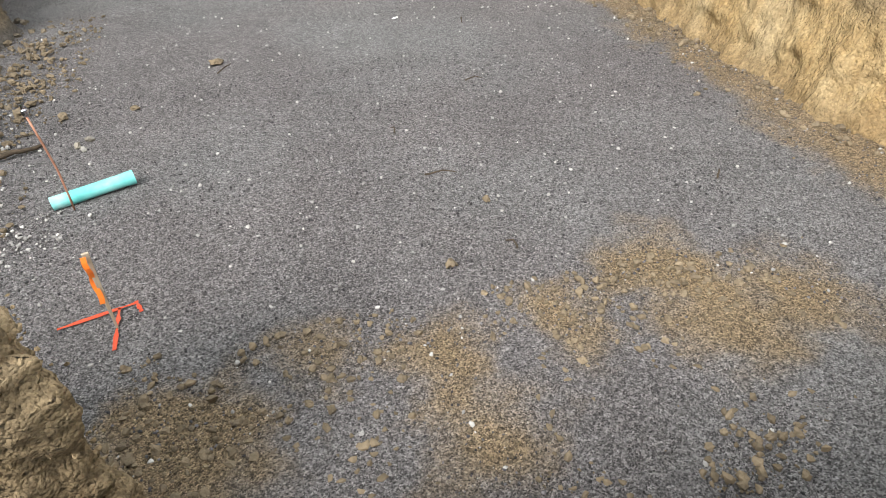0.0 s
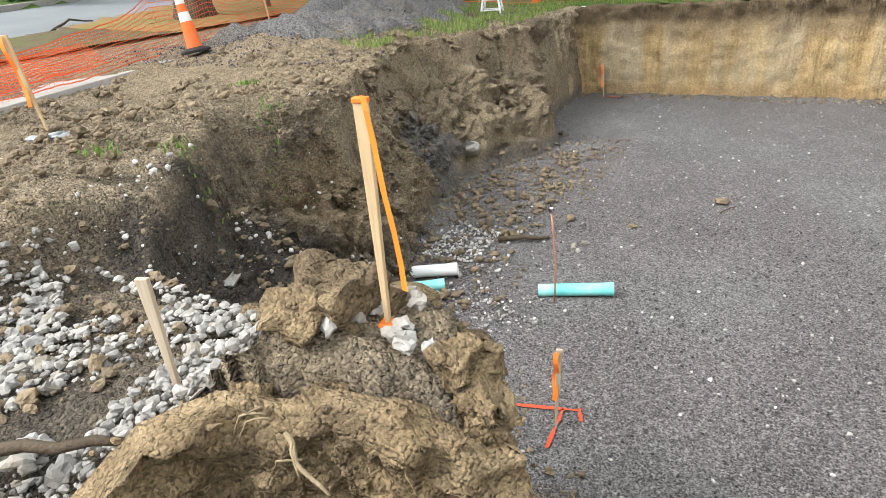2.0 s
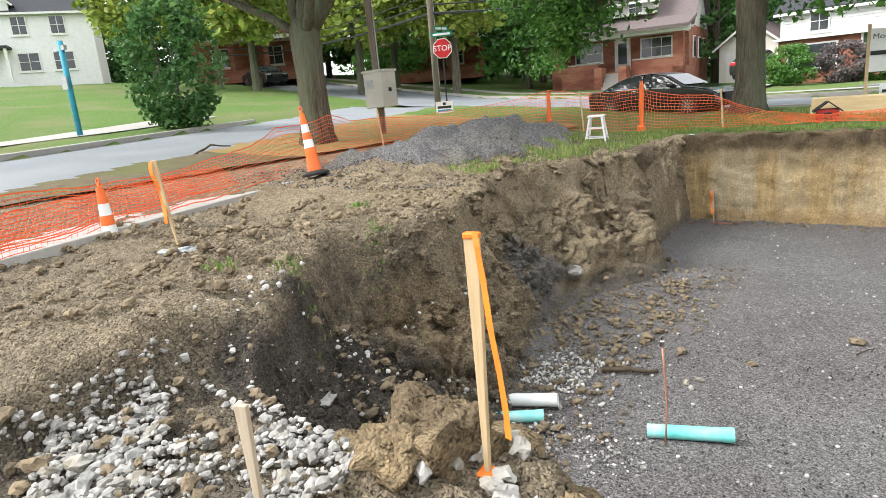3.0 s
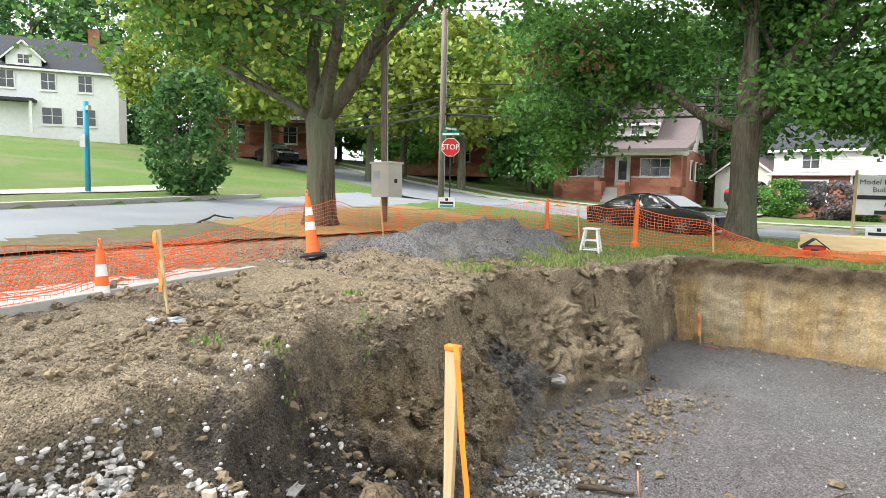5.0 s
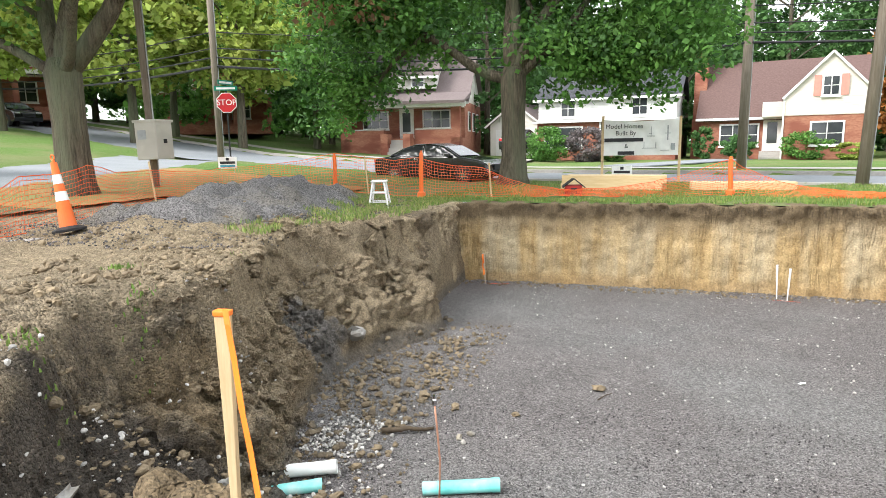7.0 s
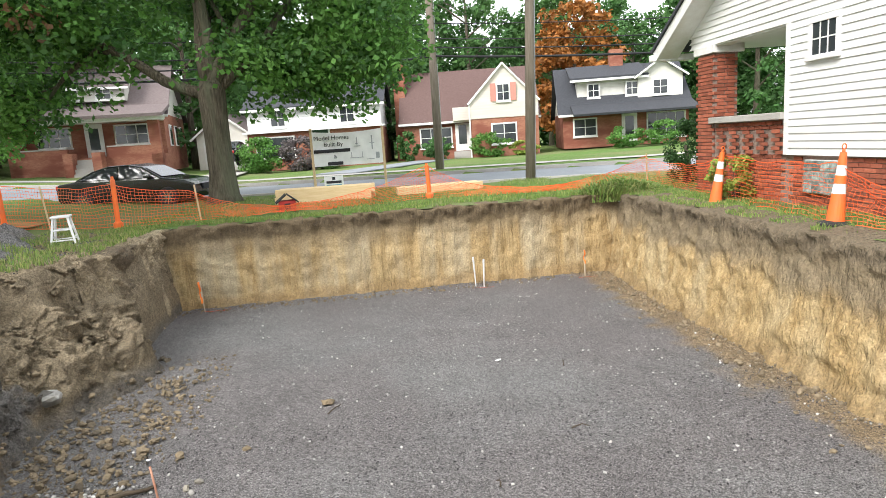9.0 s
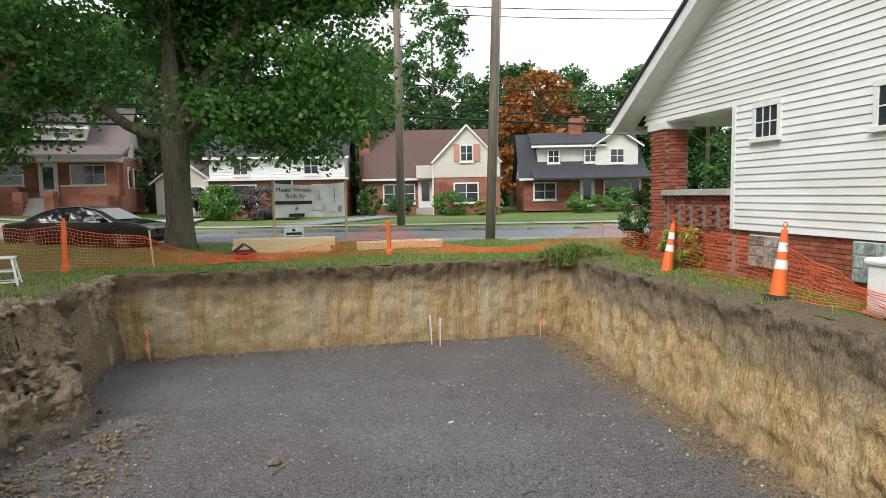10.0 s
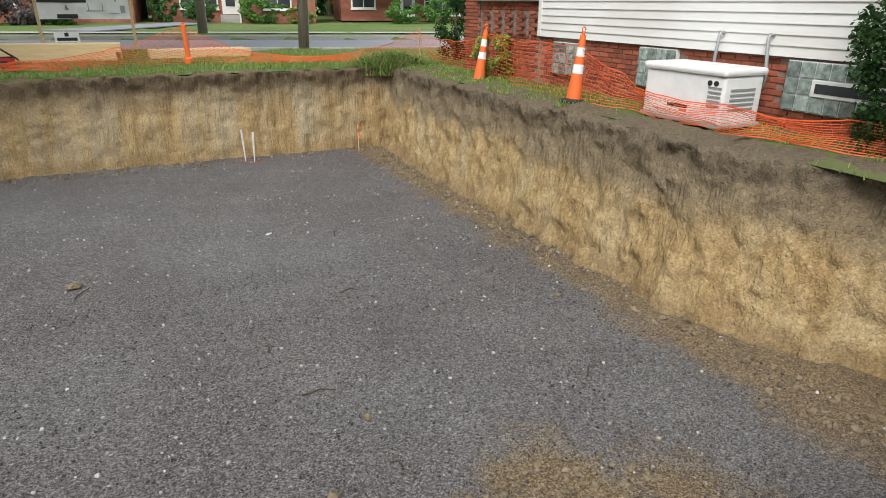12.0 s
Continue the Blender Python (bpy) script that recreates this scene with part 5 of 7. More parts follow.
def brown_house():
    h = thing("house", pose(3.7, 55.0, 1.9, 0, 0, -9), "brick cottage with brown roof and cream gables", "house", "street houses")
    gable_block(h, 0, 9.9, 1.2, 8.7, -0.2, 2.7, 6.45, "x", brick_far_mat, roof_brown, cream_mat)
    gable_block(h, 5.0, 9.9, -0.6, 5.5, -0.2, 3.7, 6.3, "y", brick_far_mat, roof_brown, cream_mat, over=0.12)
    part("gable_siding", boxed(5.0, 9.9, -0.64, -0.59, 2.55, 3.72), cream_mat, h, "cream board siding")
    for k in range(9):
        part("siding_shadow_lap", boxed(5.0, 9.9, -0.655, -0.635, 2.58 + 0.13 * k, 2.68 + 0.13 * k), cream_mat, h)
    part("side_siding", boxed(-0.04, 0.0, 1.3, 8.6, 2.6, 2.95), cream_mat, h)
    part("chimney", boxed(-0.75, 0.1, 3.0, 4.1, -0.2, 7.3), brick_far_mat, h, "tall brick chimney on the end wall")
    part("chimney_cap", boxed(-0.8, 0.15, 2.95, 4.15, 7.3, 7.45), concrete_mat, h)
    part("chimney_base", boxed(-0.75, 0.05, 2.4, 4.8, -0.2, 2.6), brick_far_mat, h)
    far_window(h, 7.45, 3.75, 0.85, 1.1, -0.66)
    for q in (-0.72, 0.72):
        part("shutter", boxed(7.45 + q - 0.2, 7.45 + q + 0.2, -0.73, -0.66, 3.7, 4.95), shutter_mat, h, "salmon pink shutter")
    far_window(h, 7.4, 0.75, 1.7, 1.35, -0.6, 2)
    far_window(h, 2.4, 0.75, 2.3, 1.35, 1.2, 3)
    door(h, 4.4, 0.35, 1.2)
    part("entry_gable", boxed(3.75, 5.05, 0.3, 1.2, 2.55, 3.5, 0.02), cream_mat, h)
    for k in range(3):
        part("step", boxed(3.7, 5.0, 0.2 - 0.3 * k, 1.2, -0.2, 0.32 - 0.17 * k), concrete_mat, h)
    part("downpipe", boxed(4.92, 5.02, -0.72, -0.62, -0.2, 3.6), trim_mat, h)


def white_house():
    h = thing("house", pose(15.6, 54.2, 1.85, 0, 0, -13), "brick and white sided house with dark roof", "house", "street houses")
    gable_block(h, 0, 9.0, 0, 8.0, 0, 2.6, 6.0, "x", brick_far_mat, roof_dark, far_siding_mat)
    part("upper_wall", boxed(1.2, 8.4, 1.2, 6.8, 3.2, 5.2), far_siding_mat, h)
    gable_block(h, 1.0, 6.0, 1.0, 7.0, 4.9, 5.1, 6.1, "x", far_siding_mat, roof_dark, far_siding_mat)
    gable_block(h, 5.6, 8.8, 0.8, 7.0, 3.2, 5.0, 6.1, "y", far_siding_mat, roof_dark, far_siding_mat)
    part("porch_roof", boxed(0.6, 9.3, -1.3, 1.2, 2.75, 2.9, m=Matrix.Translation((0, 0, 0)) @ Matrix.Rotation(0.28, 4, "X")), roof_dark, h)
    part("chimney", boxed(4.0, 5.0, 3.4, 4.2, 5.6, 7.3), brick_far_mat, h, "pale brick chimney")
    for x in (2.4, 5.2):
        far_window(h, x, 3.7, 0.8, 0.9, 1.0)
    far_window(h, 7.2, 3.6, 1.0, 1.0, 0.8)
    far_window(h, 1.6, 0.9, 1.6, 1.2)
    far_window(h, 7.4, 0.5, 2.6, 1.7, 0, 4)
    door(h, 4.8, 0.2)


def porch_house():
    h = thing("house", pose(-20.9, 50.0, 2.62, 0, 0, 8), "red brick bungalow with deep front porch", "house", "street houses")
    gable_block(h, 0, 8.8, 2.4, 12, -0.3, 3.6, 7.2, "x", brick_far_mat, roof_grey, far_siding_mat)
    part("porch_roof", boxed(-0.5, 9.3, -0.5, 3.2, 3.3, 3.5, m=Matrix.Translation((0, 0, 0.1)) @ Matrix.Rotation(0.22, 4, "X")), roof_grey, h)
    part("porch_fascia", boxed(-0.5, 9.3, -0.55, -0.4, 3.02, 3.36), trim_mat, h)
    part("porch_floor", boxed(0, 8.8, 0, 2.4, -0.3, 0.9), brick_far_mat, h)
    part("porch_ceiling", boxed(0, 8.8, 0, 2.4, 3.1, 3.16), trim_mat, h)
    for x in (0.0, 8.15):
        part("porch_pier", boxed(x, x + 0.65, 0, 0.65, -0.3, 3.1), brick_far_mat, h)
    for x in (3.4, 5.0):
        part("step_pier", boxed(x, x + 0.5, -1.4, -0.2, -0.3, 1.2), brick_far_mat, h)
    for a, b in ((0.6, 3.3), (5.6, 8.2)):
        part("porch_wall", boxed(a, b, 0.02, 0.3, 0.9, 1.5), brick_far_mat, h)
        part("porch_wall_cap", boxed(a, b, -0.03, 0.35, 1.5, 1.58), concrete_mat, h)
    for k in range(4):
        part("step", boxed(3.9, 5.0, -1.5 + 0.35 * k, 0.0, -0.3, -0.05 + 0.28 * k), concrete_mat, h)
    far_window(h, 2.0, 1.7, 1.9, 1.2, 2.4, 3)
    far_window(h, 6.7, 1.7, 2.0, 1.2, 2.4, 3)
    door(h, 4.4, 0.9, 2.4)
    gable_block(h, 2.0, 6.5, 3.0, 8.0, 4.6, 5.6, 7.6, "x", far_siding_mat, roof_grey, far_siding_mat)
    for x in (3.2, 5.2):
        far_window(h, x, 4.75, 0.9, 0.7, 3.0)
    for y in (4.5, 7.0, 9.5):
        w = part("side_window", boxed(8.8, 8.88, y - 0.5, y + 0.5, 1.4, 2.9, 0.01), trim_mat, h)
        part("side_pane", boxed(8.881, 8.9, y - 0.42, y + 0.42, 1.48, 2.82), glass_mat, w)


def garage_house():
    h = thing("house", pose(-7.4, 55.4, 1.95, 0, 0, -6), "brick house with white upper storey behind the maple", "house", "street houses")
    gable_block(h, 0, 9.6, 0.25, 8, -0.2, 4.3, 6.2, "x", white_mat, roof_dark, white_mat)
    part("lower_wall", boxed(-0.05, 9.65, 0.0, 8.05, -0.2, 2.5), brick_far_mat, h, "red brick ground floor")
    for k in range(9):
        part("siding_board", boxed(-0.02, 9.62, 0.2, 0.26, 2.52 + 0.2 * k, 2.7 + 0.2 * k, 0.01), white_mat, h)
    part("eave_skirt", boxed(-0.3, 9.9, -0.35, 0.3, 2.5, 2.62), trim_mat, h)
    for x in (2.2, 7.2):
        far_window(h, x, 2.95, 1.0, 1.1, 0.2)
    far_window(h, 1.9, 0.75, 2.7, 1.4, 0, 1)
    far_window(h, 7.9, 0.9, 1.2, 1.2, 0, 1)
    d = part("door", boxed(4.65, 5.75, -0.06, 0.02, 0.3, 2.5), green_door_mat, h, "dark green front door")
    part("door_pane", boxed(4.9, 5.5, -0.075, -0.061, 1.2, 2.2), glass_mat, d)
    for q in (4.5, 5.78):
        part("door_jamb", boxed(q, q + 0.12, -0.1, 0.02, 0.3, 2.6), trim_mat, h)
    gb = thing("garage", pose(-11.8, 58.5, 1.95, 0, 0, -6), "white garage at the end of a drive", "garage")
    gable_block(gb, 0, 4.2, 0, 6, -0.2, 2.6, 4.2, "y", far_siding_mat, roof_grey, far_siding_mat)
    part("garage_door", boxed(0.5, 3.7, -0.06, 0, 0, 2.2), trim_mat, gb)
    for k in range(4):
        part("door_panel", boxed(0.55, 3.65, -0.075, -0.061, 0.06 + 0.54 * k, 0.54 + 0.54 * k), trim_mat, gb)


def west_house():
    h = thing("house", pose(-57.6, 26.1, g(-57, 27) + 0.2, 0, 0, 60), "cream two-storey house with dark roof", "house", "street houses")
    gable_block(h, 0, 9.0, 0, 8, -0.6, 5.3, 8.2, "x", white_mat, roof_dark)
    gable_block(h, 1.2, 3.6, -0.1, 5, 5.3, 6.0, 7.2, "y", white_mat, roof_dark)
    far_window(h, 2.4, 5.5, 0.8, 0.7, -0.1)
    part("porch_roof", boxed(-0.3, 3.2, -1.6, 0, 2.5, 2.7), roof_dark, h)
    for x in (0.0, 2.9):
        part("porch_post", boxed(x, x + 0.2, -1.5, -1.3, 0, 2.5), trim_mat, h)
    for x in (1.2, 4.0, 6.6):
        far_window(h, x, 3.6, 1.0, 1.3)
    for x in (4.2, 6.6):
        far_window(h, x, 0.9, 1.4, 1.3)
    part("chimney", boxed(6.5, 7.3, 3.5, 4.3, 7.5, 9.4), brick_far_mat, h)


def west_brick_house():
    h = thing("house", pose(-45.5, 37.5, g(-45.5, 37.5) + 0.2, 0, 0, 52), "brown brick house with shaded porch", "house", "street houses")
    gable_block(h, 0, 8.5, 2.2, 10, -0.3, 5.2, 7.8, "x", brick_far_mat, roof_brown)
    part("porch_roof", boxed(-0.3, 8.8, -0.3, 2.3, 2.9, 3.2), far_siding_mat, h)
    part("porch_floor", boxed(0, 8.5, 0, 2.2, -0.3, 0.6), brick_far_mat, h)
    for x in (0.0, 2.7, 5.4, 8.1):
        part("porch_post", boxed(x, x + 0.4, 0, 0.4, 0.6, 2.9), brick_far_mat, h)
    for x in (2.0, 6.2):
        far_window(h, x, 3.8, 1.0, 1.2, 2.2)
        far_window(h, x, 1.1, 1.4, 1.4, 2.2)
    h2 = copy_thing(h, pose(-36.0, 49.0, g(-36, 49) + 0.2, 0, 0, 40))
    tagged(h2, "brown brick house half hidden by yellowing trees")


brown_house()
white_house()
porch_house()
garage_house()
west_house()
west_brick_house()
for (x, y), ln, w, rz in (((-8.2, 47.5), 16, 3.0, 4), ((2.4, 47.5), 13, 2.6, -30)):
    ob = tagged(part("driveway", boxed(-w / 2, w / 2, -ln / 2, ln / 2, 0, 0.05), concrete_mat if w > 2.8 else road_mat), "pale drive leading to a garage", "driveway", kind="structure")
    ob.matrix_basis = pose(x, y, g(x, y) + 0.03, 0, 0, rz)


# ---- trees ----
def leaf_cloud(name, clumps, per, size, material, parent=None, seed=1, droop=0.0):
    """Leaves as small folded blades round clump centres: rows of x, y, z, rx, rz."""
    rng = np.random.default_rng(seed)
    C = np.array(clumps, float)
    n = len(C) * per
    c = np.repeat(C, per, axis=0)
    d = rng.normal(size=(n, 3))
    d /= np.linalg.norm(d, axis=1)[:, None]
    rad = rng.random(n) ** 0.45
    P = c[:, :3] + d * rad[:, None] * np.stack([c[:, 3], c[:, 3], c[:, 4]], 1)
    nrm = rng.normal(size=(n, 3)) + np.array([0, 0, 1.0]) + d * 0.6
    nrm /= np.linalg.norm(nrm, axis=1)[:, None]
    t = np.cross(nrm, rng.normal(size=(n, 3)))
    t /= np.linalg.norm(t, axis=1)[:, None]
    b = np.cross(nrm, t)
    s = (size * rng.uniform(0.6, 1.3, n))[:, None]
    V = np.stack([P - t * s * 0.5, P + b * s * 0.36 - nrm * s * 0.12, P + t * s * 0.55 - nrm * s * 0.2, P - b * s * 0.36 - nrm * s * 0.12], 1).reshape(-1, 3)
    F = np.arange(4 * n).reshape(-1, 4)
    me = bpy.data.meshes.new(name)
    me.vertices.add(4 * n)
    me.vertices.foreach_set("co", V.ravel())
    me.loops.add(4 * n)
    me.loops.foreach_set("vertex_index", F.ravel())
    me.polygons.add(n)
    me.polygons.foreach_set("loop_start", np.arange(0, 4 * n, 4))
    me.update()
    me.validate()
    me.materials.append(material)
    ob = new(name, me)
    if parent:
        ob.parent = parent
    return ob


def grow(bm, p, d, r, length, depth, rng, tips, bend=0.25, up=0.15):
    """A limb that bends and forks; its ends are kept as places for leaves."""
    pts, rad = [p.copy()], [r]
    n = 5
    for k in range(n):
        d = (d + Vector((rng.gauss(0, bend), rng.gauss(0, bend), rng.gauss(0, bend) + up)) * 0.4).normalized()
        p = p + d * length / n
        pts.append(p.copy())
        rad.append(r * (1 - 0.42 * (k + 1) / n))
        if depth <= 1 or k > 2:
            tips.append(p.copy())
    tube(bm, pts, rad, 9 if r > 0.1 else 5)
    if depth > 0:
        for k in range(3 if depth > 1 else 3):
            q = pts[rng.choice((2, 3, 4, 5))] if k else pts[-1]
            nd = (d + Vector((rng.gauss(0, 0.7), rng.gauss(0, 0.7), rng.gauss(0.05, 0.4)))).normalized()
            grow(bm, q, nd, rad[-1] * (0.85 if not k else 0.6), length * rng.uniform(0.6, 0.85), depth - 1, rng, tips, bend, up)


def street_tree(x, y, r, fork, limbs, label, leaf, seed, per=70, size=0.2, extra=None, flare=1.6, depth=3, crown_r=1.0, extra_mats=()):
    z = g(x, y)
    rng = random.Random(seed)
    t = thing("tree", pose(x, y, z), label, "tree", "street trees")
    bm = bmesh.new()
    pts = [(0, 0, -0.2), (0, 0, 0.25), (0.02, 0, 0.9), (0, 0.02, fork * 0.6), (0, 0, fork), (0, 0, fork + 0.3)]
    tube(bm, pts, [r * flare, r * 1.25, r * 1.04, r, r * 1.08, r * 0.8], 18)
    tips = []
    for dx, dy, dz, ln, rr in limbs:
        grow(bm, Vector((0, 0, fork - 0.1)), Vector((dx, dy, dz)).normalized(), rr, ln, depth, rng, tips)
    part("trunk", bm, bark_mat, t, smooth=True)
    clumps = [(p.x + rng.gauss(0, 0.4), p.y + rng.gauss(0, 0.4), p.z + rng.gauss(0, 0.3), rng.uniform(0.6, 1.1) * crown_r, rng.uniform(0.4, 0.75) * crown_r) for p in tips if p.z > fork * 0.55]
    for cx, cy, cz, rr, rz, n in extra or ():
        for _ in range(n):
            clumps.append((cx + rng.gauss(0, rr), cy + rng.gauss(0, rr), cz + rng.gauss(0, rz), rng.uniform(0.6, 1.1) * crown_r, rng.uniform(0.4, 0.7) * crown_r))
    rng.shuffle(clumps)
    cut = len(clumps)
    for mt, share in extra_mats:
        k = int(len(clumps) * share)
        leaf_cloud("crown", clumps[:k], per, size, mt, t, seed + 7)
        clumps = clumps[k:]
    leaf_cloud("crown", clumps, per, size, leaf, t, seed)
    return t


street_tree(-11.0, 18.75, 0.33, 2.55, [(-0.5, 0.05, 1.0, 3.4, 0.2), (0.12, -0.1, 1.0, 3.6, 0.2), (0.75, 0.3, 0.8, 4.2, 0.22), (-0.9, -0.3, 0.55, 3.6, 0.12), (0.9, -0.5, 0.6, 3.6, 0.13)],
            "old street tree with yellowing leaves behind the orange net", leaf_green, 3, per=60, size=0.17, flare=1.7,
            extra=[(0, 0, 7.2, 2.8, 0.9, 70), (4.0, 1.0, 6.0, 1.6, 0.7, 34), (-4.0, -0.5, 5.6, 1.6, 0.7, 40), (1, -2, 8.2, 2.2, 0.8, 30)], extra_mats=((leaf_yellow, 0.35), (leaf_brown, 0.02)))
street_tree(-3.45, 28.1, 0.37, 3.3, [(-0.25, 0.0, 1.0, 4.2, 0.24), (0.25, 0.1, 1.0, 4.4, 0.24), (-1.0, 0.05, 0.28, 3.6, 0.19), (0.95, 0.2, 0.75, 4.2, 0.17), (0.05, 0.35, 1.0, 4.6, 0.2), (-0.3, 0.9, 0.6, 4.0, 0.15)],
            "large green maple with a broken limb by the street", leaf_green, 8, per=66, size=0.19, flare=1.75,
            extra=[(0, 1.8, 8.4, 3.2, 1.2, 80), (-5.0, 0.6, 5.9, 1.7, 0.7, 55), (4.2, 0.6, 6.0, 1.3, 0.9, 60), (3.3, 0.2, 3.7, 1.1, 0.4, 80), (1.7, 0.5, 4.4, 0.8, 0.5, 36), (4.6, 0.6, 4.6, 0.9, 0.6, 40), (-5, 1.0, 8.6, 2.0, 1.0, 50), (-3.6, 0.3, 4.9, 1.3, 0.45, 30), (-3.4, 1.5, 6.6, 1.6, 0.8, 30), (0, -1, 10.5, 3, 1.0, 60)], extra_mats=((leaf_dark, 0.25), (leaf_brown, 0.008)))


def bush(name, x, y, z, rx, rz, n, per, size, leaf, label, category, seed, stem=True):
    rng = random.Random(seed)
    t = thing(name, pose(x, y, z), label, category)
    cl = []
    for _ in range(n):
        a, u = rng.uniform(0, 6.283), rng.uniform(-0.95, 1)
        q = math.sqrt(1 - u * u) * rng.uniform(0.55, 0.95)
        cl.append((rx * q * math.cos(a), rx * q * math.sin(a), rz * (1 + u * 0.92), rx * 0.3, rz * 0.22))
    leaf_cloud("foliage", cl, per, size, leaf, t, seed)
    if stem:
        bm = bmesh.new()
        tube(bm, [(0, 0, -0.1), (0.05, 0, rz * 0.5), (0, 0.04, rz * 1.2)], [0.09, 0.07, 0.03], 8)
        part("stem", bm, bark_mat, t, smooth=True)
    return t


bush("small_tree", -20.6, 21.0, g(-20.6, 21), 1.7, 2.3, 60, 90, 0.2, leaf_dark, "bushy green tree standing on the corner lawn", "tree", 21)
bush("hedge", 8.5, 22.6, 1.75, 0.55, 0.75, 40, 120, 0.06, needle_mat, "clipped dark evergreen hedge beside the porch", "hedge", 22)
bush("conifer", 7.5, 11.65, 1.75, 0.5, 1.0, 70, 150, 0.05, needle_mat, "dark evergreen shrub against the house wall", "shrub", 23)
bush("shrub", 7.65, 19.2, 1.74, 0.45, 0.4, 24, 70, 0.07, leaf_yellow, "yellowing low shrub behind the orange net", "shrub", 24)
bush("shrub", -6.1, 51.6, g(-6.1, 51.6), 1.6, 1.15, 60, 80, 0.16, leaf_green, "round clipped green shrub by a drive", "shrub", 25, False)
bush("shrub", -3.4, 52.0, g(-3.4, 52), 1.6, 1.15, 60, 80, 0.16, leaf_grey, "greyish purple shrub before the brick house", "shrub", 26, False)
bush("shrub", -1.6, 52.0, g(-1.6, 52), 1.1, 0.7, 40, 80, 0.16, leaf_green, "low green shrub before the brick house", "shrub", 27, False)
for k, (x, y, r, hgt, lf) in enumerate(((6.0, 53.0, 1.1, 0.8, leaf_dark), (9.6, 52.4, 1.5, 0.85, leaf_green), (12.0, 52.0, 1.0, 0.5, leaf_yellow), (18.8, 50.2, 1.3, 0.8, leaf_green), (21.3, 49.8, 1.4, 0.85, leaf_green), (4.0, 54.2, 0.8, 1.1, leaf_dark))):
    bush("shrub", x, y, g(x, y), r, hgt, 30, 70, 0.16, lf, "rounded garden shrub at a house front", "shrub", 30 + k, False)


def wood_tree(x, y, top, r, leaf, seed, name="tree", label="tall green tree in the wood behind the houses", low=0.1):
    z = g(x, y)
    rng = random.Random(seed)
    t = thing(name, pose(x, y, z), label, "tree", "wood trees")
    bm = bmesh.new()
    tube(bm, [(0, 0, -0.3), (0.1, 0, top * 0.4), (0, 0.1, top * 0.85)], [0.32, 0.22, 0.06], 8)
    for k in range(7):
        a = rng.uniform(0, 6.28)
        zz = top * rng.uniform(0.25, 0.7)
        tube(bm, [(0, 0, zz), (math.cos(a) * r * 0.4, math.sin(a) * r * 0.4, zz + r * 0.3), (math.cos(a) * r * 0.8, math.sin(a) * r * 0.8, zz + r * 0.5)], [0.11, 0.07, 0.02], 5)
    part("trunk", bm, bark_mat, t)
    cl = []
    for _ in range(115):
        u = rng.random()
        zz = top * (low + (1 - low) * u)
        rr = r * (0.5 + 0.6 * math.sin(math.pi * min(1, 0.12 + 0.86 * u))) * rng.uniform(0.45, 1.0)
        a = rng.uniform(0, 6.28)
        cl.append((rr * math.cos(a), rr * math.sin(a), zz, rng.uniform(0.8, 1.5), rng.uniform(0.5, 0.9)))
    leaf_cloud("crown", cl, 58, 0.46, leaf, t, seed)
    return t


wr = random.Random(77)
for k in range(56):
    a = radians(-89 + 129 * k / 55)                    # bearing from north, west first
    d = wr.uniform(66, 88) + (16 if a < -0.95 else 0)
    x, y = 1 + d * math.sin(a), 8 + d * math.cos(a)
    wood_tree(x, y, wr.uniform(14, 21) * (0.78 if a > 0.2 else 1.08 if a > -0.3 else 1), wr.uniform(4.0, 5.5), wr.choice((leaf_dark, leaf_green, leaf_dark)), 200 + k)
under = []
for k in range(1000):
    a = radians(wr.uniform(-90, 42))
    d = wr.uniform(70, 86) + (20 if a < -0.9 else 0)
    x, y = 1 + d * math.sin(a), 8 + d * math.cos(a)
    under.append((x, y, g(x, y) + 0.5 + 11.5 * wr.random() ** 1.4, wr.uniform(1.4, 2.4), wr.uniform(1.0, 1.8)))
tagged(leaf_cloud("undergrowth", under, 60, 0.55, leaf_dark, None, 91), "dark green undergrowth at the wood's edge", "undergrowth", kind="stuff")
wood_tree(20.6, 66, 12.5, 4.2, leaf_orange, 300, label="orange autumn tree among green ones")
for k, (x, y, top, r, lf) in enumerate(((-30, 40, 10, 4, leaf_yellow), (-25, 44, 11, 4, leaf_yellow), (-36, 36, 11, 4.2, leaf_yellow), (-20, 56, 12, 4, leaf_green), (-24, 52, 13, 4, leaf_green), (-43, 33, 11, 4, leaf_yellow), (-33, 47, 13, 4.5, leaf_green), (-68, 40, 16, 5, leaf_dark), (-72, 22, 15, 5, leaf_dark), (-27, 60, 15, 5, leaf_dark), (-13, 62, 15, 5, leaf_dark), (3, 63, 14, 4.5, leaf_dark), (-46, 47, 13, 5, leaf_green))):
    wood_tree(x, y, top, r, lf, 320 + k, low=0.32 if lf == leaf_yellow else 0.12, label="yellowing street tree before a house" if lf == leaf_yellow else "leafy green tree between the houses")


# ---- verge between the street and the bank ----
def patch(name, x0, x1, y0, y1, step, lift, material, label, category, ok, wob=0.03):
    xs, ys = np.arange(x0, x1 + step, step), np.arange(y0, y1 + step, step)
    V = [(x, y, g(x, y) + lift + wob * fbm(x * 1.5, y * 1.5, 6.0, 3)) for y in ys for x in xs]
    n = len(xs)
    F = [(j * n + i, j * n + i + 1, (j + 1) * n + i + 1, (j + 1) * n + i) for j in range(len(ys) - 1) for i in range(n - 1)
         if ok(xs[i] + step / 2 + 0.3 * fbm(xs[i], ys[j], 2), ys[j] + step / 2 + 0.3 * fbm(xs[i], ys[j], 3))]
    return tagged(sheet(name, V, F, material, smooth=True), label, category, kind="structure")


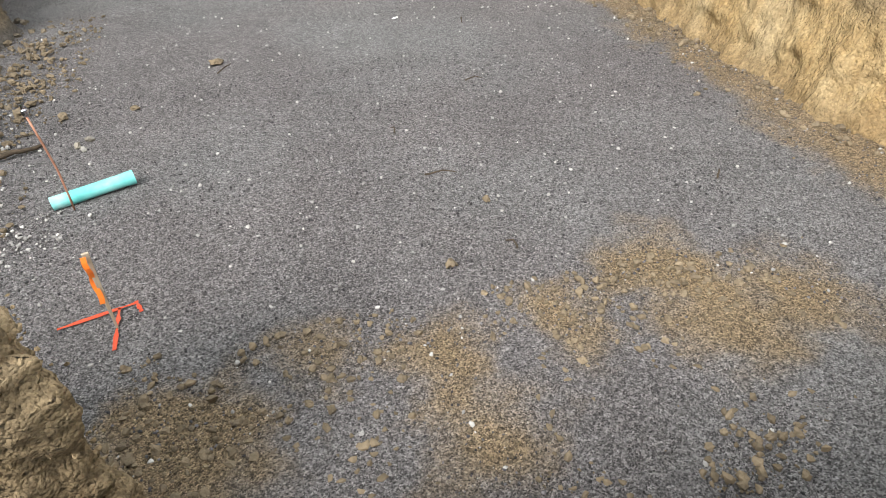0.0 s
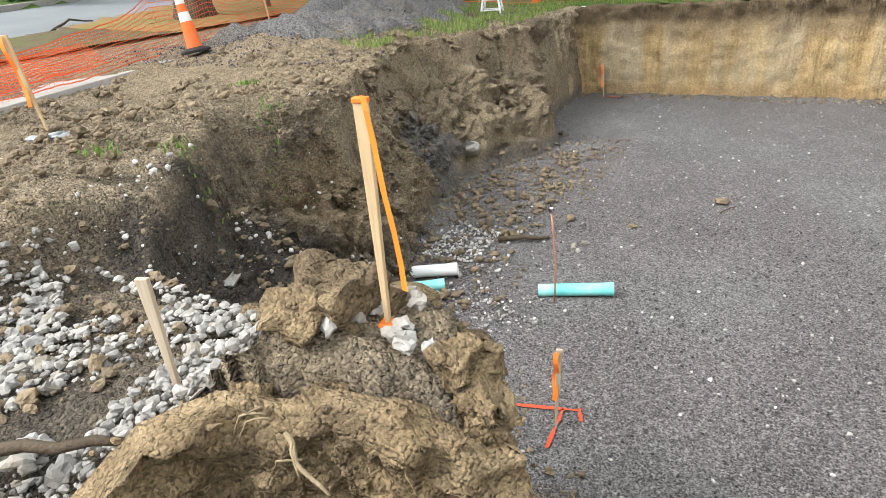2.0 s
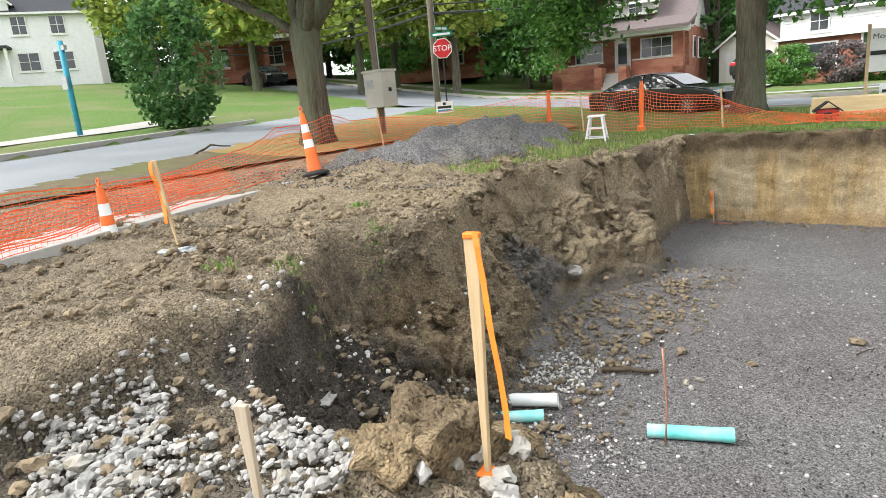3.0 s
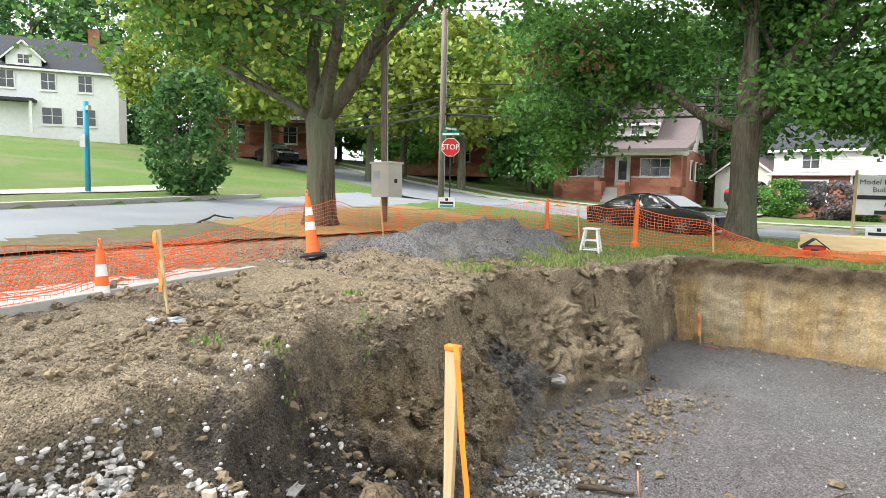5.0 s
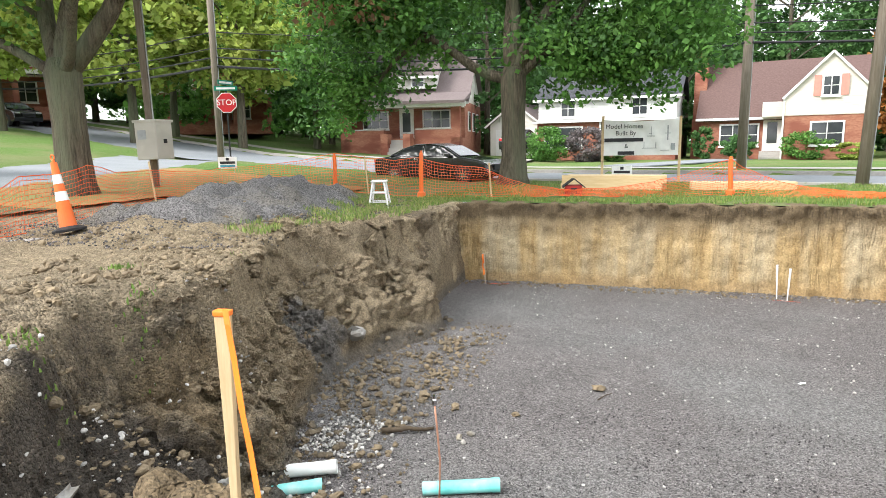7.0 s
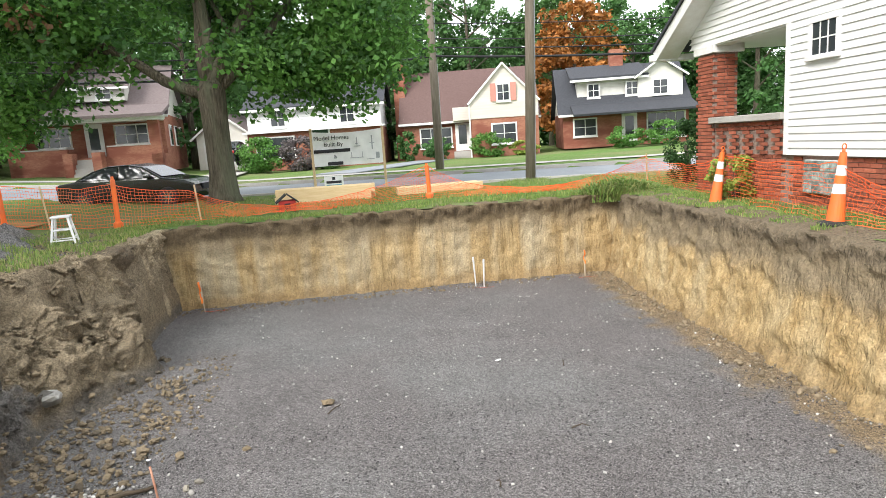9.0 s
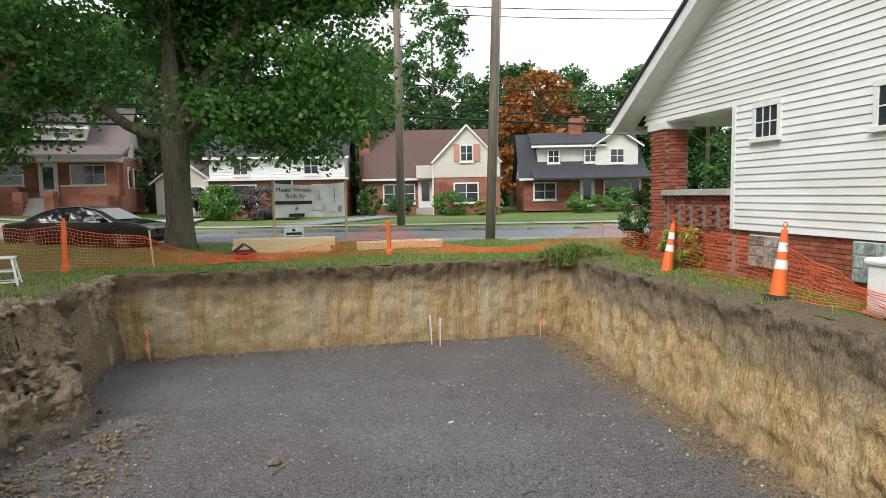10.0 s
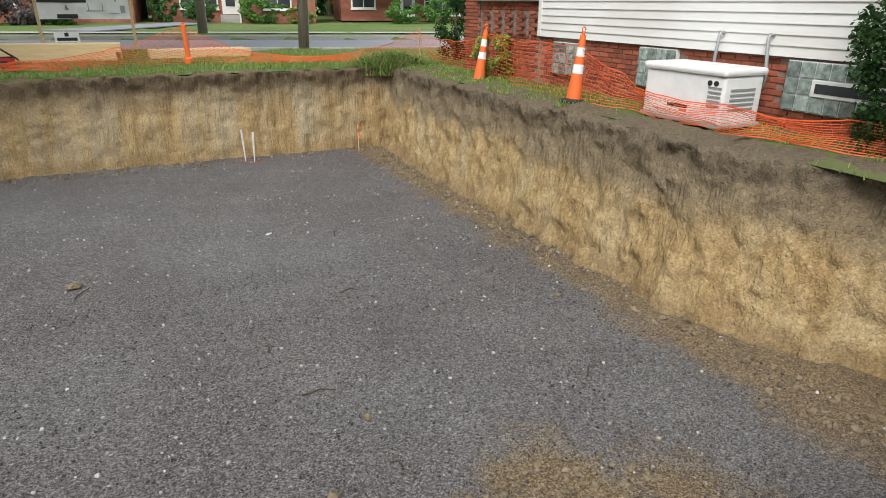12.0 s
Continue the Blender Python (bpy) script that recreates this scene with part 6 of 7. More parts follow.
def clear(x, y):
    return x * RN.x + y * RN.y < R0 - 0.35 and x * SN.x + y * SN.y + 0.9 < S0 - 0.25


heap_mat = mat("heap_gravel", (0.13, 0.125, 0.125), (0.23, 0.222, 0.22), scale=40, bump=0.8, fine=60, dist=0.03, c=(0.2, 0.18, 0.15), cscale=0.7, rough=0.95)
pebbly(heap_mat, 60, 0.45, 1.5, 0.9, 0.03)
verge_soil = mat("verge_soil", (0.11, 0.085, 0.055), (0.17, 0.13, 0.085), scale=4, bump=0.9, fine=30, dist=0.04, c=(0.13, 0.13, 0.05), cscale=0.8, rough=0.95)
patch("verge", -16, -9.3, 6, 17.5, 0.25, 0.05, verge_soil, "bare brown verge beside the street", "verge", clear)
patch("mulch", -15.5, -6.8, 16.5, 27.0, 0.25, 0.055, mulch_mat, "russet mulch and thin grass round the old tree", "mulch",
      lambda x, y: clear(x, y) and (x < -9.3 or y > 22.3) and y + 0.4 * x < 21.6)
slab = tagged(part("pavement", boxed(-0.6, 0.6, -2.6, 2.6, -0.2, 0.0, 0.01), concrete_mat), "pale concrete pavement slab under the orange net", "pavement", kind="structure")
slab.matrix_basis = pose(-7.1, 12.4, 1.80, 0, -2, 15.6)

# orange net slumped over the verge
slump = thing("safety_fence", pose(0, 0, 0), "slack orange netting lying over the verge", "fence", "safety fences")
net([(x - 0.1, y, g(x, y) + 0.12, g(x, y) + 0.3) for x, y in W[:6]], slump, tilt=(-1.5, 0.7))


# ---- loose soil, stones and gravel ----
def bank_z(x, y):
    return float(bank(np.array([[x]]), np.array([[y]]))[0][0, 0])


rg = random.Random(9)


def strew(n, x0, x1, y0, y1, s0, s1, test=None, sink=0.25, flat=(0.5, 0.9), on=None, power=2.0):
    xs = [(rg.uniform(x0, x1), rg.uniform(y0, y1)) for _ in range(n)]
    if test:
        xs = [q for q in xs if test(*q)]
    out = []
    if on == "bank":
        zz, dd = bank(np.array([q[0] for q in xs]), np.array([q[1] for q in xs]))
    for k, (x, y) in enumerate(xs):
        s = s0 + (s1 - s0) * rg.random() ** power
        if on == "bank":
            z = zz[k] + 0.11 * fbm(x * 0.9, y * 0.9, 3.1) * (0.25 + 0.75 * min(1, max(0, zz[k] / 0.5))) + 0.01
        else:
            z = 0.0
        f = rg.uniform(*flat)
        out.append((x, y, z + s * f * (0.5 - sink), s, f))
    return out


def stuff(name, rows, material, label, category, seed, sub=1, rough=0.3):
    return tagged(scatter(name, rows, material, seed, sub, rough), label, category, kind="stuff")


stuff("soil_clods", strew(6500, -6.5, -1.6, 9.0, 17.5, 0.015, 0.11, test=lambda x, y: fbm(x * 0.9, y * 0.9, 6.1) > 0.02 - 0.25 * (x > -3.4), on="bank", power=4.5), lump_mat, "crumbled brown soil clods over the bank", "soil clods", 1, sub=2, rough=0.4)
stuff("slope_crumbs", strew(5200, -4.6, -1.3, 10.3, 18.3, 0.012, 0.075, test=lambda x, y: fbm(x * 1.6, y * 1.6, 2.7) > -0.1, on="bank", power=3.2, sink=0.35), lump_mat, "fine soil crumbs lying on the bank's slope", "soil clods", 14, sub=1, rough=0.4)
stuff("bank_stones", strew(620, -3.1, -1.5, 10.3, 14.5, 0.01, 0.06, on="bank", power=2.5), white_pebble_mat, "pale stones lying in the soil bank", "stones", 2)
stuff("heap_gravel", strew(7000, -8.3, -3.9, 14.2, 21.5, 0.015, 0.04, on="bank", power=1.5), pebble_mat, "grey crushed gravel heaped on the bank", "gravel", 3)
stuff("toe_lumps", strew(700, -3.1, -1.3, 12.2, 18.4, 0.02, 0.12, test=lambda x, y: rg.random() < 1.0 - 0.9 * max(0, x + 2.5), power=3.0), dark_lump_mat, "soil lumps fallen on the pit floor", "soil clods", 4, sub=2, rough=0.4)
stuff("floor_soil", strew(4200, -0.3, 4.6, 9.4, 11.2, 0.01, 0.075, test=lambda x, y: fbm(x * 1.3, y * 1.3, 4.4) > -0.12 - 0.3 * (x < 1.2), power=3.2), lump_mat, "tan soil crumbs spread over the gravel", "soil clods", 5)
stuff("wall_foot_crumbs", strew(2800, 5.1, 6.1, 9.5, 21.5, 0.012, 0.10, test=lambda x, y: rg.random() < (x - 5.0) ** 2, power=3) + strew(700, -3.2, 6.0, 21.2, 21.75, 0.012, 0.09, power=3), lump_mat, "clay crumbs along the foot of the cut", "soil clods", 6)
stuff("white_chips", strew(4200, -2.2, 6.1, 9.2, 21.6, 0.008, 0.045, power=4.0), white_pebble_mat, "white stone chips scattered in the gravel", "stone chips", 7)
stuff("floor_gravel", strew(14000, -2.0, 6.0, 9.2, 15.5, 0.010, 0.028, sink=0.1), pebble_mat, "loose grey gravel on the pit floor", "gravel", 8)
stuff("chip_pile", [(x, y, z + 0.02, s, f) for x, y, z, s, f in strew(420, -2.5, -1.9, 13.5, 14.3, 0.015, 0.05, sink=0.2)] + strew(420, -1.9, -0.9, 11.6, 13.1, 0.015, 0.05, test=lambda x, y: fbm(x * 2, y * 2, 2) > 0, sink=0.2), white_pebble_mat, "patches of white gravel by the pipes", "gravel", 10)

hx, hy = np.arange(-8.4, -3.9, 0.05), np.arange(14.0, 21.8, 0.05)
HX, HY = np.meshgrid(hx, hy)
HZ = bank_top(HX, HY)
inner = np.array([[1 - ((x + 6.2) / 2.1) ** 2 - ((y - 17.8) / 3.7) ** 2 - 0.5 * fbm(x * 1.1, y * 1.1, 3) for x in hx] for y in hy])
keep = (inner > 0.04) & (HY > 15.3) & (HX < np.interp(HY, [14.0, 14.5, 15.5, 16.6, 17.4, 18.6, 22], [-3.9, -3.95, -4.5, -4.75, -4.4, -4.3, -4.3]))
V = [(x, y, HZ[j, i] - 0.36 + 0.43 * min(1, max(-1, inner[j, i] * 4)) - 0.45 * float(smooth(16.0, 15.3, y)) - 0.3 * float(smooth(-0.35, 0.0, x - np.interp(y, [14.0, 14.5, 15.5, 16.6, 17.4, 18.6, 22], [-3.9, -3.95, -4.5, -4.75, -4.4, -4.3, -4.3]))) + 0.11 * fbm(x * 0.9, y * 0.9, 3.1) + max(0, min(1, inner[j, i] * 2)) * (0.2 * fbm(x * 1.3, y * 1.3, 5) + 0.09 * abs(fbm(x * 3.4, y * 3.4, 8))) + 0.03 * fbm(x * 8, y * 8, 2, 2)) for j, y in enumerate(hy) for i, x in enumerate(hx)]
n = len(hx)
F = [(j * n + i, j * n + i + 1, (j + 1) * n + i + 1, (j + 1) * n + i) for j in range(len(hy) - 1) for i in range(n - 1) if keep[j, i]]
tagged(sheet("gravel_heap", V, F, heap_mat, smooth=True), "grey gravel heap spread over the bank top", "gravel heap", kind="structure")

stuff("small_rubble", strew(2600, -2.75, -0.75, 8.9, 10.2, 0.02, 0.07, test=lambda x, y: fbm(x * 1.6, y * 1.6, 3.3) > -0.25, on="bank", sink=0.1), rubble_mat, "small pale rubble between the larger stones", "rubble", 11)

# broken ledges and slumped soil along the bank's face
ledges = []
for _ in range(900):
    x, y = rg.uniform(-4.5, -2.3), rg.uniform(12.4, 18.4)
    d = x - float(np.interp(y, [12.1, 13.1, 14.5, 15.5, 16.6, 17.4, 18.6], [-3.4, -3.0, -3.65, -4.15, -4.35, -3.9, -3.4]))
    if -0.1 < d < 0.9 and len(ledges) < 300:
        s = rg.uniform(0.07, 0.14) + 0.2 * rg.random() ** 4
        z = bank_z(x, y)
        if z > 0.08:
            ledges.append((x, y, z - 0.12 * s, s, rg.uniform(0.6, 1.1)))
stuff("bank_ledges", ledges, soil_mat, "slumped soil ledges on the bank's face", "soil clods", 12, sub=4, rough=0.5)

# rubble: single stones on the shelf and round the lath
stone_meshes = []
for k in range(8):
    bm = blob_mesh(90 + k, 0.42, 2)
    me = bpy.data.meshes.new("rubble_stone")
    bm.to_mesh(me)
    bm.free()
    me.materials.append(stone_mat)
    stone_meshes.append(me)


def rubble(x, y, z, s, label="pale limestone rubble stone on the shelf"):
    o = new("rubble_stone", stone_meshes[rg.randrange(8)])
    o.matrix_basis = pose(x, y, z, rg.uniform(-40, 40), rg.uniform(-40, 40), rg.uniform(0, 360)) @ Matrix.Diagonal((s * rg.uniform(0.8, 1.3), s * rg.uniform(0.7, 1.1), s * rg.uniform(0.5, 0.8), 1))
    tagged(o, label, "stone", "rubble stones")


for k in range(430):
    x, y = rg.uniform(-2.7, -0.72), rg.uniform(8.9, 10.15)
    if fbm(x * 1.6, y * 1.6, 3.3) < -0.22 or (x > -1.2 and y < 9.25):
        continue
    s = 0.04 + 0.07 * rg.random() ** 2
    rubble(x, y, bank_z(x, y) + s * 0.22, s)
for k in range(22):
    x, y = -0.45 + rg.gauss(0, 0.12), 9.88 + rg.gauss(0, 0.08)
    s = rg.uniform(0.045, 0.09)
    rubble(x, y, bank_z(x, y) + 0.045 + s * 0.2, s, "white stone propping the wooden lath")
for x, y, s in ((-3.2, 16.2, 0.3), (-2.35, 10.9, 0.16), (-1.95, 10.4, 0.15), (-2.2, 12.05, 0.12), (-0.95, 14.3, 0.1), (-1.05, 14.2, 0.08), (-0.98, 14.12, 0.07), (-2.9, 15.5, 0.1)):
    rubble(x, y, (bank_z(x, y) if x < -1.5 else 0) + s * 0.25, s, "single pale boulder stone on dark soil")

# the block's cap of root-bound clods
for k, (x, y, z, s) in enumerate(((-0.62, 9.83, 1.78, 0.42), (-0.1, 9.86, 1.68, 0.22), (0.0, 9.77, 1.6, 0.2), (-0.45, 9.6, 1.6, 0.24), (-0.74, 9.52, 1.58, 0.26), (-0.2, 9.6, 1.58, 0.2), (-0.88, 9.27, 1.48, 0.26), (-0.28, 9.55, 1.42, 0.2), (-0.56, 9.47, 1.38, 0.24))):
    bm = blob_mesh(140 + k, 0.45, 4)
    for v in bm.verts:
        v.co += v.co.normalized() * (0.09 * noise.noise(v.co * 8 + Vector((k, 0, 0))) + 0.045 * noise.noise(v.co * 22))
    o = part("soil_clod", bm, block_mat, smooth=True)
    o.matrix_basis = pose(x, y, z, 10 * k, 5 * k, 50 * k) @ Matrix.Diagonal((s, s, s * 0.85, 1))
    tagged(o, "crumbly brown soil clod bound with roots", "soil clod", "block clods")


face_rows = []
FACE = [(-0.33, 10.2), (0.02, 9.99), (0.17, 9.72), (-0.16, 9.54), (-0.46, 9.46), (-0.70, 9.32), (-0.86, 9.1)]
for _ in range(420):
    k = rg.randrange(len(FACE) - 1)
    t = rg.random()
    x, y = (FACE[k][0] + (FACE[k + 1][0] - FACE[k][0]) * t, FACE[k][1] + (FACE[k + 1][1] - FACE[k][1]) * t)
    s = 0.010 + 0.03 * rg.random() ** 3
    face_rows.append((x + rg.gauss(0, 0.02), y + rg.gauss(0, 0.02), rg.uniform(0.3, 1.72), s, rg.uniform(0.6, 1.0)))
stuff("face_crumbs", face_rows, block_mat, "soil crumbs clinging to the earth block", "soil clods", 13, sub=2, rough=0.4)


def twig(name, pts, r, material, label, category, group=""):
    bm = bmesh.new()
    fine = []
    for a, b in zip(pts, pts[1:]):
        for t in (0, 0.33, 0.66):
            fine.append(tuple(Vector(a).lerp(Vector(b), t) + noise.noise_vector(Vector(a) * 7 + Vector((t * 3, 0, 0))) * r * 1.2))
    fine.append(pts[-1])
    tube(bm, fine, [r * (1 - 0.6 * k / len(fine)) for k in range(len(fine))], 6)
    return tagged(part(name, bm, material, smooth=True), label, category, group)


for k in range(16):
    x = rg.uniform(-0.75, 0.05)
    z = rg.uniform(1.0, 1.75)
    y = 9.50 + 0.05 * rg.random() - 0.10 * (x < -0.4)
    dx, dz = rg.uniform(-0.16, 0.16), rg.uniform(-0.1, 0.05)
    twig("root", [(x, y, z), (x + dx * 0.5, y - 0.05, z + 0.01), (x + dx, y - 0.03 - 0.05 * rg.random(), z + dz)], rg.uniform(0.002, 0.006), root_mat, "thin pale root poking out of the earth", "root", "roots")
twig("root", [(-0.5, 9.46, 1.6), (-0.42, 9.39, 1.57), (-0.3, 9.38, 1.5)], 0.012, root_mat, "thick broken root in the earth block", "root", "roots")
twig("branch", [(-1.85, 14.05, 0.04), (-1.6, 14.15, 0.06), (-1.35, 14.3, 0.04)], 0.035, twig_mat, "dark broken branch on the gravel", "branch")
twig("branch", [(-1.5, 8.95, 1.52), (-1.3, 9.1, 1.55), (-1.0, 9.25, 1.56)], 0.03, twig_mat, "dark weathered branch among the rubble", "branch")
twig("branch", [(-12.0, 16.0, 2.1), (-12.6, 16.9, 2.25), (-13.2, 17.8, 2.15)], 0.03, twig_mat, "dry fallen branch on the verge", "branch")
for x, y, a, ln in ((0.3, 15.7, 60, 0.3), (3.0, 14.5, 0, 0.2), (2.15, 12.7, -8, 0.28), (1.9, 13.6, 100, 0.12), (4.4, 12.0, 50, 0.15), (3.4, 16.4, 80, 0.2), (2.4, 11.6, 120, 0.12), (-5.2, 17.8, 20, 0.5), (-4.6, 16.4, -10, 0.5)):
    z0 = 0.015 if x > -3 else bank_z(x, y) + 0.06
    c, s = math.cos(radians(a)) * ln / 2, math.sin(radians(a)) * ln / 2
    twig("twig", [(x - c, y - s, z0), (x + 0.02, y + 0.02, z0 + 0.02), (x + c, y + s, z0)], 0.009, twig_mat, "small dry twig lying on gravel", "twig", "twigs")
for x, y, s in ((0.2, 15.88, 0.13), (-1.3, 14.9, 0.1), (-1.75, 15.1, 0.14), (-0.6, 14.9, 0.08), (2.4, 12.2, 0.07), (1.9, 11.5, 0.08)):
    bm = blob_mesh(int(s * 1000), 0.45, 3)
    o = part("soil_clod", bm, lump_mat, smooth=True)
    o.matrix_basis = pose(x, y, s * 0.3, 0, 0, x * 90) @ Matrix.Diagonal((s, s, s * 0.7, 1))
    tagged(o, "dark soil clod alone on the gravel", "soil clod", "floor clods")
o = part("paper_scrap", blob_mesh(77, 0.5, 2), white_mat)
o.matrix_basis = pose(2.56, 16.75, 0.02, 0, 0, 30) @ Matrix.Diagonal((0.09, 0.06, 0.03, 1))
tagged(o, "crumpled pale scrap on the gravel", "scrap")
for x, y, z in ((-4.13, 10.96, 1.86),):
    for k in range(3):
        o = part("rag", blob_mesh(60 + k, 0.6, 3), pale_ink_mat, smooth=True)
        o.matrix_basis = pose(x + 0.09 * k, y + 0.05 * k, z + 0.02, 10 * k, 0, 40 * k) @ Matrix.Diagonal((0.16, 0.1, 0.07, 1))
        tagged(o, "crumpled grey glove-like rag on soil", "rag", "rags")

# pipes and ground rod
def pipe(a, b, r, material, label):
    bm = bmesh.new()
    A, B = Vector(a), Vector(b)
    tube(bm, [A, B], r, 22, cap=False)
    tube(bm, [B, A], r * 0.9, 22, cap=False)
    p = thing("pipe", pose(0, 0, 0), label, "pipe", "drain pipes")
    part("barrel", bm, material, p, smooth=True)
    bm = bmesh.new()
    d = (B - A).normalized()
    tube(bm, [B - d * 0.07, B], r * 1.06, 22, cap=False)
    part("socket", bm, material, p, smooth=True)
    return p


pipe((-1.05, 13.14, 0.05), (-0.42, 13.35, 0.075), 0.058, teal_mat, "teal drain pipe half sunk in the gravel")
pipe((-2.5, 12.96, 0.06), (-1.9, 13.19, 0.1), 0.06, pvc_mat, "white drain pipe coming out of the bank")
pipe((-2.3, 12.75, 0.03), (-1.92, 12.95, 0.05), 0.055, teal_mat, "teal drain pipe stub under the white pipe")
rod = thing("ground_wire", pose(-0.9, 13.1, 0), "copper wire rising to a small brass clamp", "ground wire")
bm = bmesh.new()
tube(bm, [(0.02, -0.02, 0.0), (0.02, 0.0, 0.15), (0.015, 0.03, 0.35), (-0.01, 0.05, 0.6), (-0.03, 0.05, 0.84)], 0.009, 8)
part("wire", bm, copper_mat, rod, smooth=True)
bm = bmesh.new()
lathe(bm, [(0.016, 0), (0.022, 0.015), (0.022, 0.05), (0.012, 0.06), (0.01, 0.09)], 10, pose(-0.03, 0.05, 0.82))
part("clamp", bm, chrome_mat, rod)

# sprayed marks by the stakes
def spray(strokes, label):
    V, F = [], []
    for (xa, ya), (xb, yb), w in strokes:
        d = Vector((xb - xa, yb - ya))
        nrm = Vector((-d.y, d.x)).normalized() * w * 0.7
        n = 14
        k0 = len(V)
        for k in range(n + 1):
            t = k / n
            ww = 0.6 + 0.5 * fbm(xa * 9 + t * 5, ya * 9, 1)
            for s in (-1, 1):
                V.append((xa + d.x * t + s * nrm.x * ww, ya + d.y * t + s * nrm.y * ww, 0.02))
        F += [(k0 + 2 * k, k0 + 2 * k + 1, k0 + 2 * k + 3, k0 + 2 * k + 2) for k in range(n)]
    tagged(sheet("paint_mark", V, F, paint_mat), label, "paint mark", "paint marks")


spray([((-0.72, 11.6), (-0.25, 11.72), 0.03), ((-0.35, 11.7), (-0.33, 11.3), 0.025), ((-0.25, 11.74), (-0.2, 11.62), 0.025)], "orange sprayed cross on the gravel")
spray([((-2.62, 21.3), (-2.2, 21.25), 0.03), ((-2.4, 21.3), (-2.1, 21.35), 0.02)], "orange sprayed mark by a stake")
spray([((2.95, 21.15), (3.4, 21.1), 0.03), ((5.3, 21.2), (5.7, 21.2), 0.03)], "orange sprayed mark by a stake")


# ---- grass ----
def blades(name, n, place, height, material, label, seed, width=0.006, lean=0.5):
    """Grass as bent blades at places given by a function of a random generator."""
    rng = random.Random(seed)
    V, F = [], []
    for _ in range(n):
        q = place(rng)
        if q is None:
            continue
        x, y, z = q
        h = height * rng.uniform(0.5, 1.3)
        a, b = rng.uniform(0, 6.283), rng.uniform(0, 6.283)
        wx, wy = math.cos(a) * width, math.sin(a) * width
        lx, ly = math.cos(b) * lean * h * rng.random(), math.sin(b) * lean * h * rng.random()
        k = len(V)
        V += [(x - wx, y - wy, z), (x + wx, y + wy, z), (x + wx * 0.7 + lx * 0.4, y + wy * 0.7 + ly * 0.4, z + h * 0.6), (x - wx * 0.7 + lx * 0.4, y - wy * 0.7 + ly * 0.4, z + h * 0.6), (x + lx * 1.2, y + ly * 1.2, z + h * (1 - 0.3 * lean))]
        F += [(k, k + 1, k + 2, k + 3), (k + 3, k + 2, k + 4)]
    return tagged(sheet(name, V, F, material), label, "grass", kind="stuff")


def north_lawn(r):
    x, y = r.uniform(-4.5, 9), 21.95 + 7.0 * r.random() ** 1.6
    if fbm(x * 0.8, y * 0.8, 7) < -0.25 or x * RN.x + y * RN.y > R0 - 0.3:
        return None
    return x, y, g(x, y) + 0.01


def east_lawn(r):
    x, y = r.uniform(6.45, 7.85), r.uniform(9, 22)
    if fbm(x * 1.2, y * 1.2, 3) < -0.1 or (y < 15.5 and x < 7.15 and r.random() < 0.96):
        return None
    return x, y, g(x, y) + 0.01


def stool_lawn(r):
    x, y = r.uniform(-5.6, -3.3), r.uniform(15.6, 22)
    if x < -4.9 + 0.6 * fbm(y, x, 2) - 0.25 * max(0, y - 19) or fbm(x * 2, y * 2, 1) < -0.2 or x > np.interp(y, [15.5, 16.6, 17.4, 18.6, 22], [-4.2, -4.4, -3.95, -3.45, -3.4]):
        return None
    return x, y, bank_z(x, y) + 0.03


blades("lawn_grass", 26000, north_lawn, 0.07, blade_mat, "short green grass between the pit and the street", 1, 0.007)
blades("dry_grass", 7000, north_lawn, 0.08, dry_blade_mat, "dry straw-coloured grass along the rim", 2, 0.006)
blades("side_grass", 16000, east_lawn, 0.06, blade_mat, "short green grass between the pit and the house", 3)
blades("side_dry_grass", 4000, east_lawn, 0.07, dry_blade_mat, "dry grass between the pit and the house", 4)
blades("stool_grass", 9000, stool_lawn, 0.08, blade_mat, "grass tufts round the white stool", 5)
blades("stool_dry_grass", 5000, stool_lawn, 0.09, dry_blade_mat, "dry grass tufts round the white stool", 6)


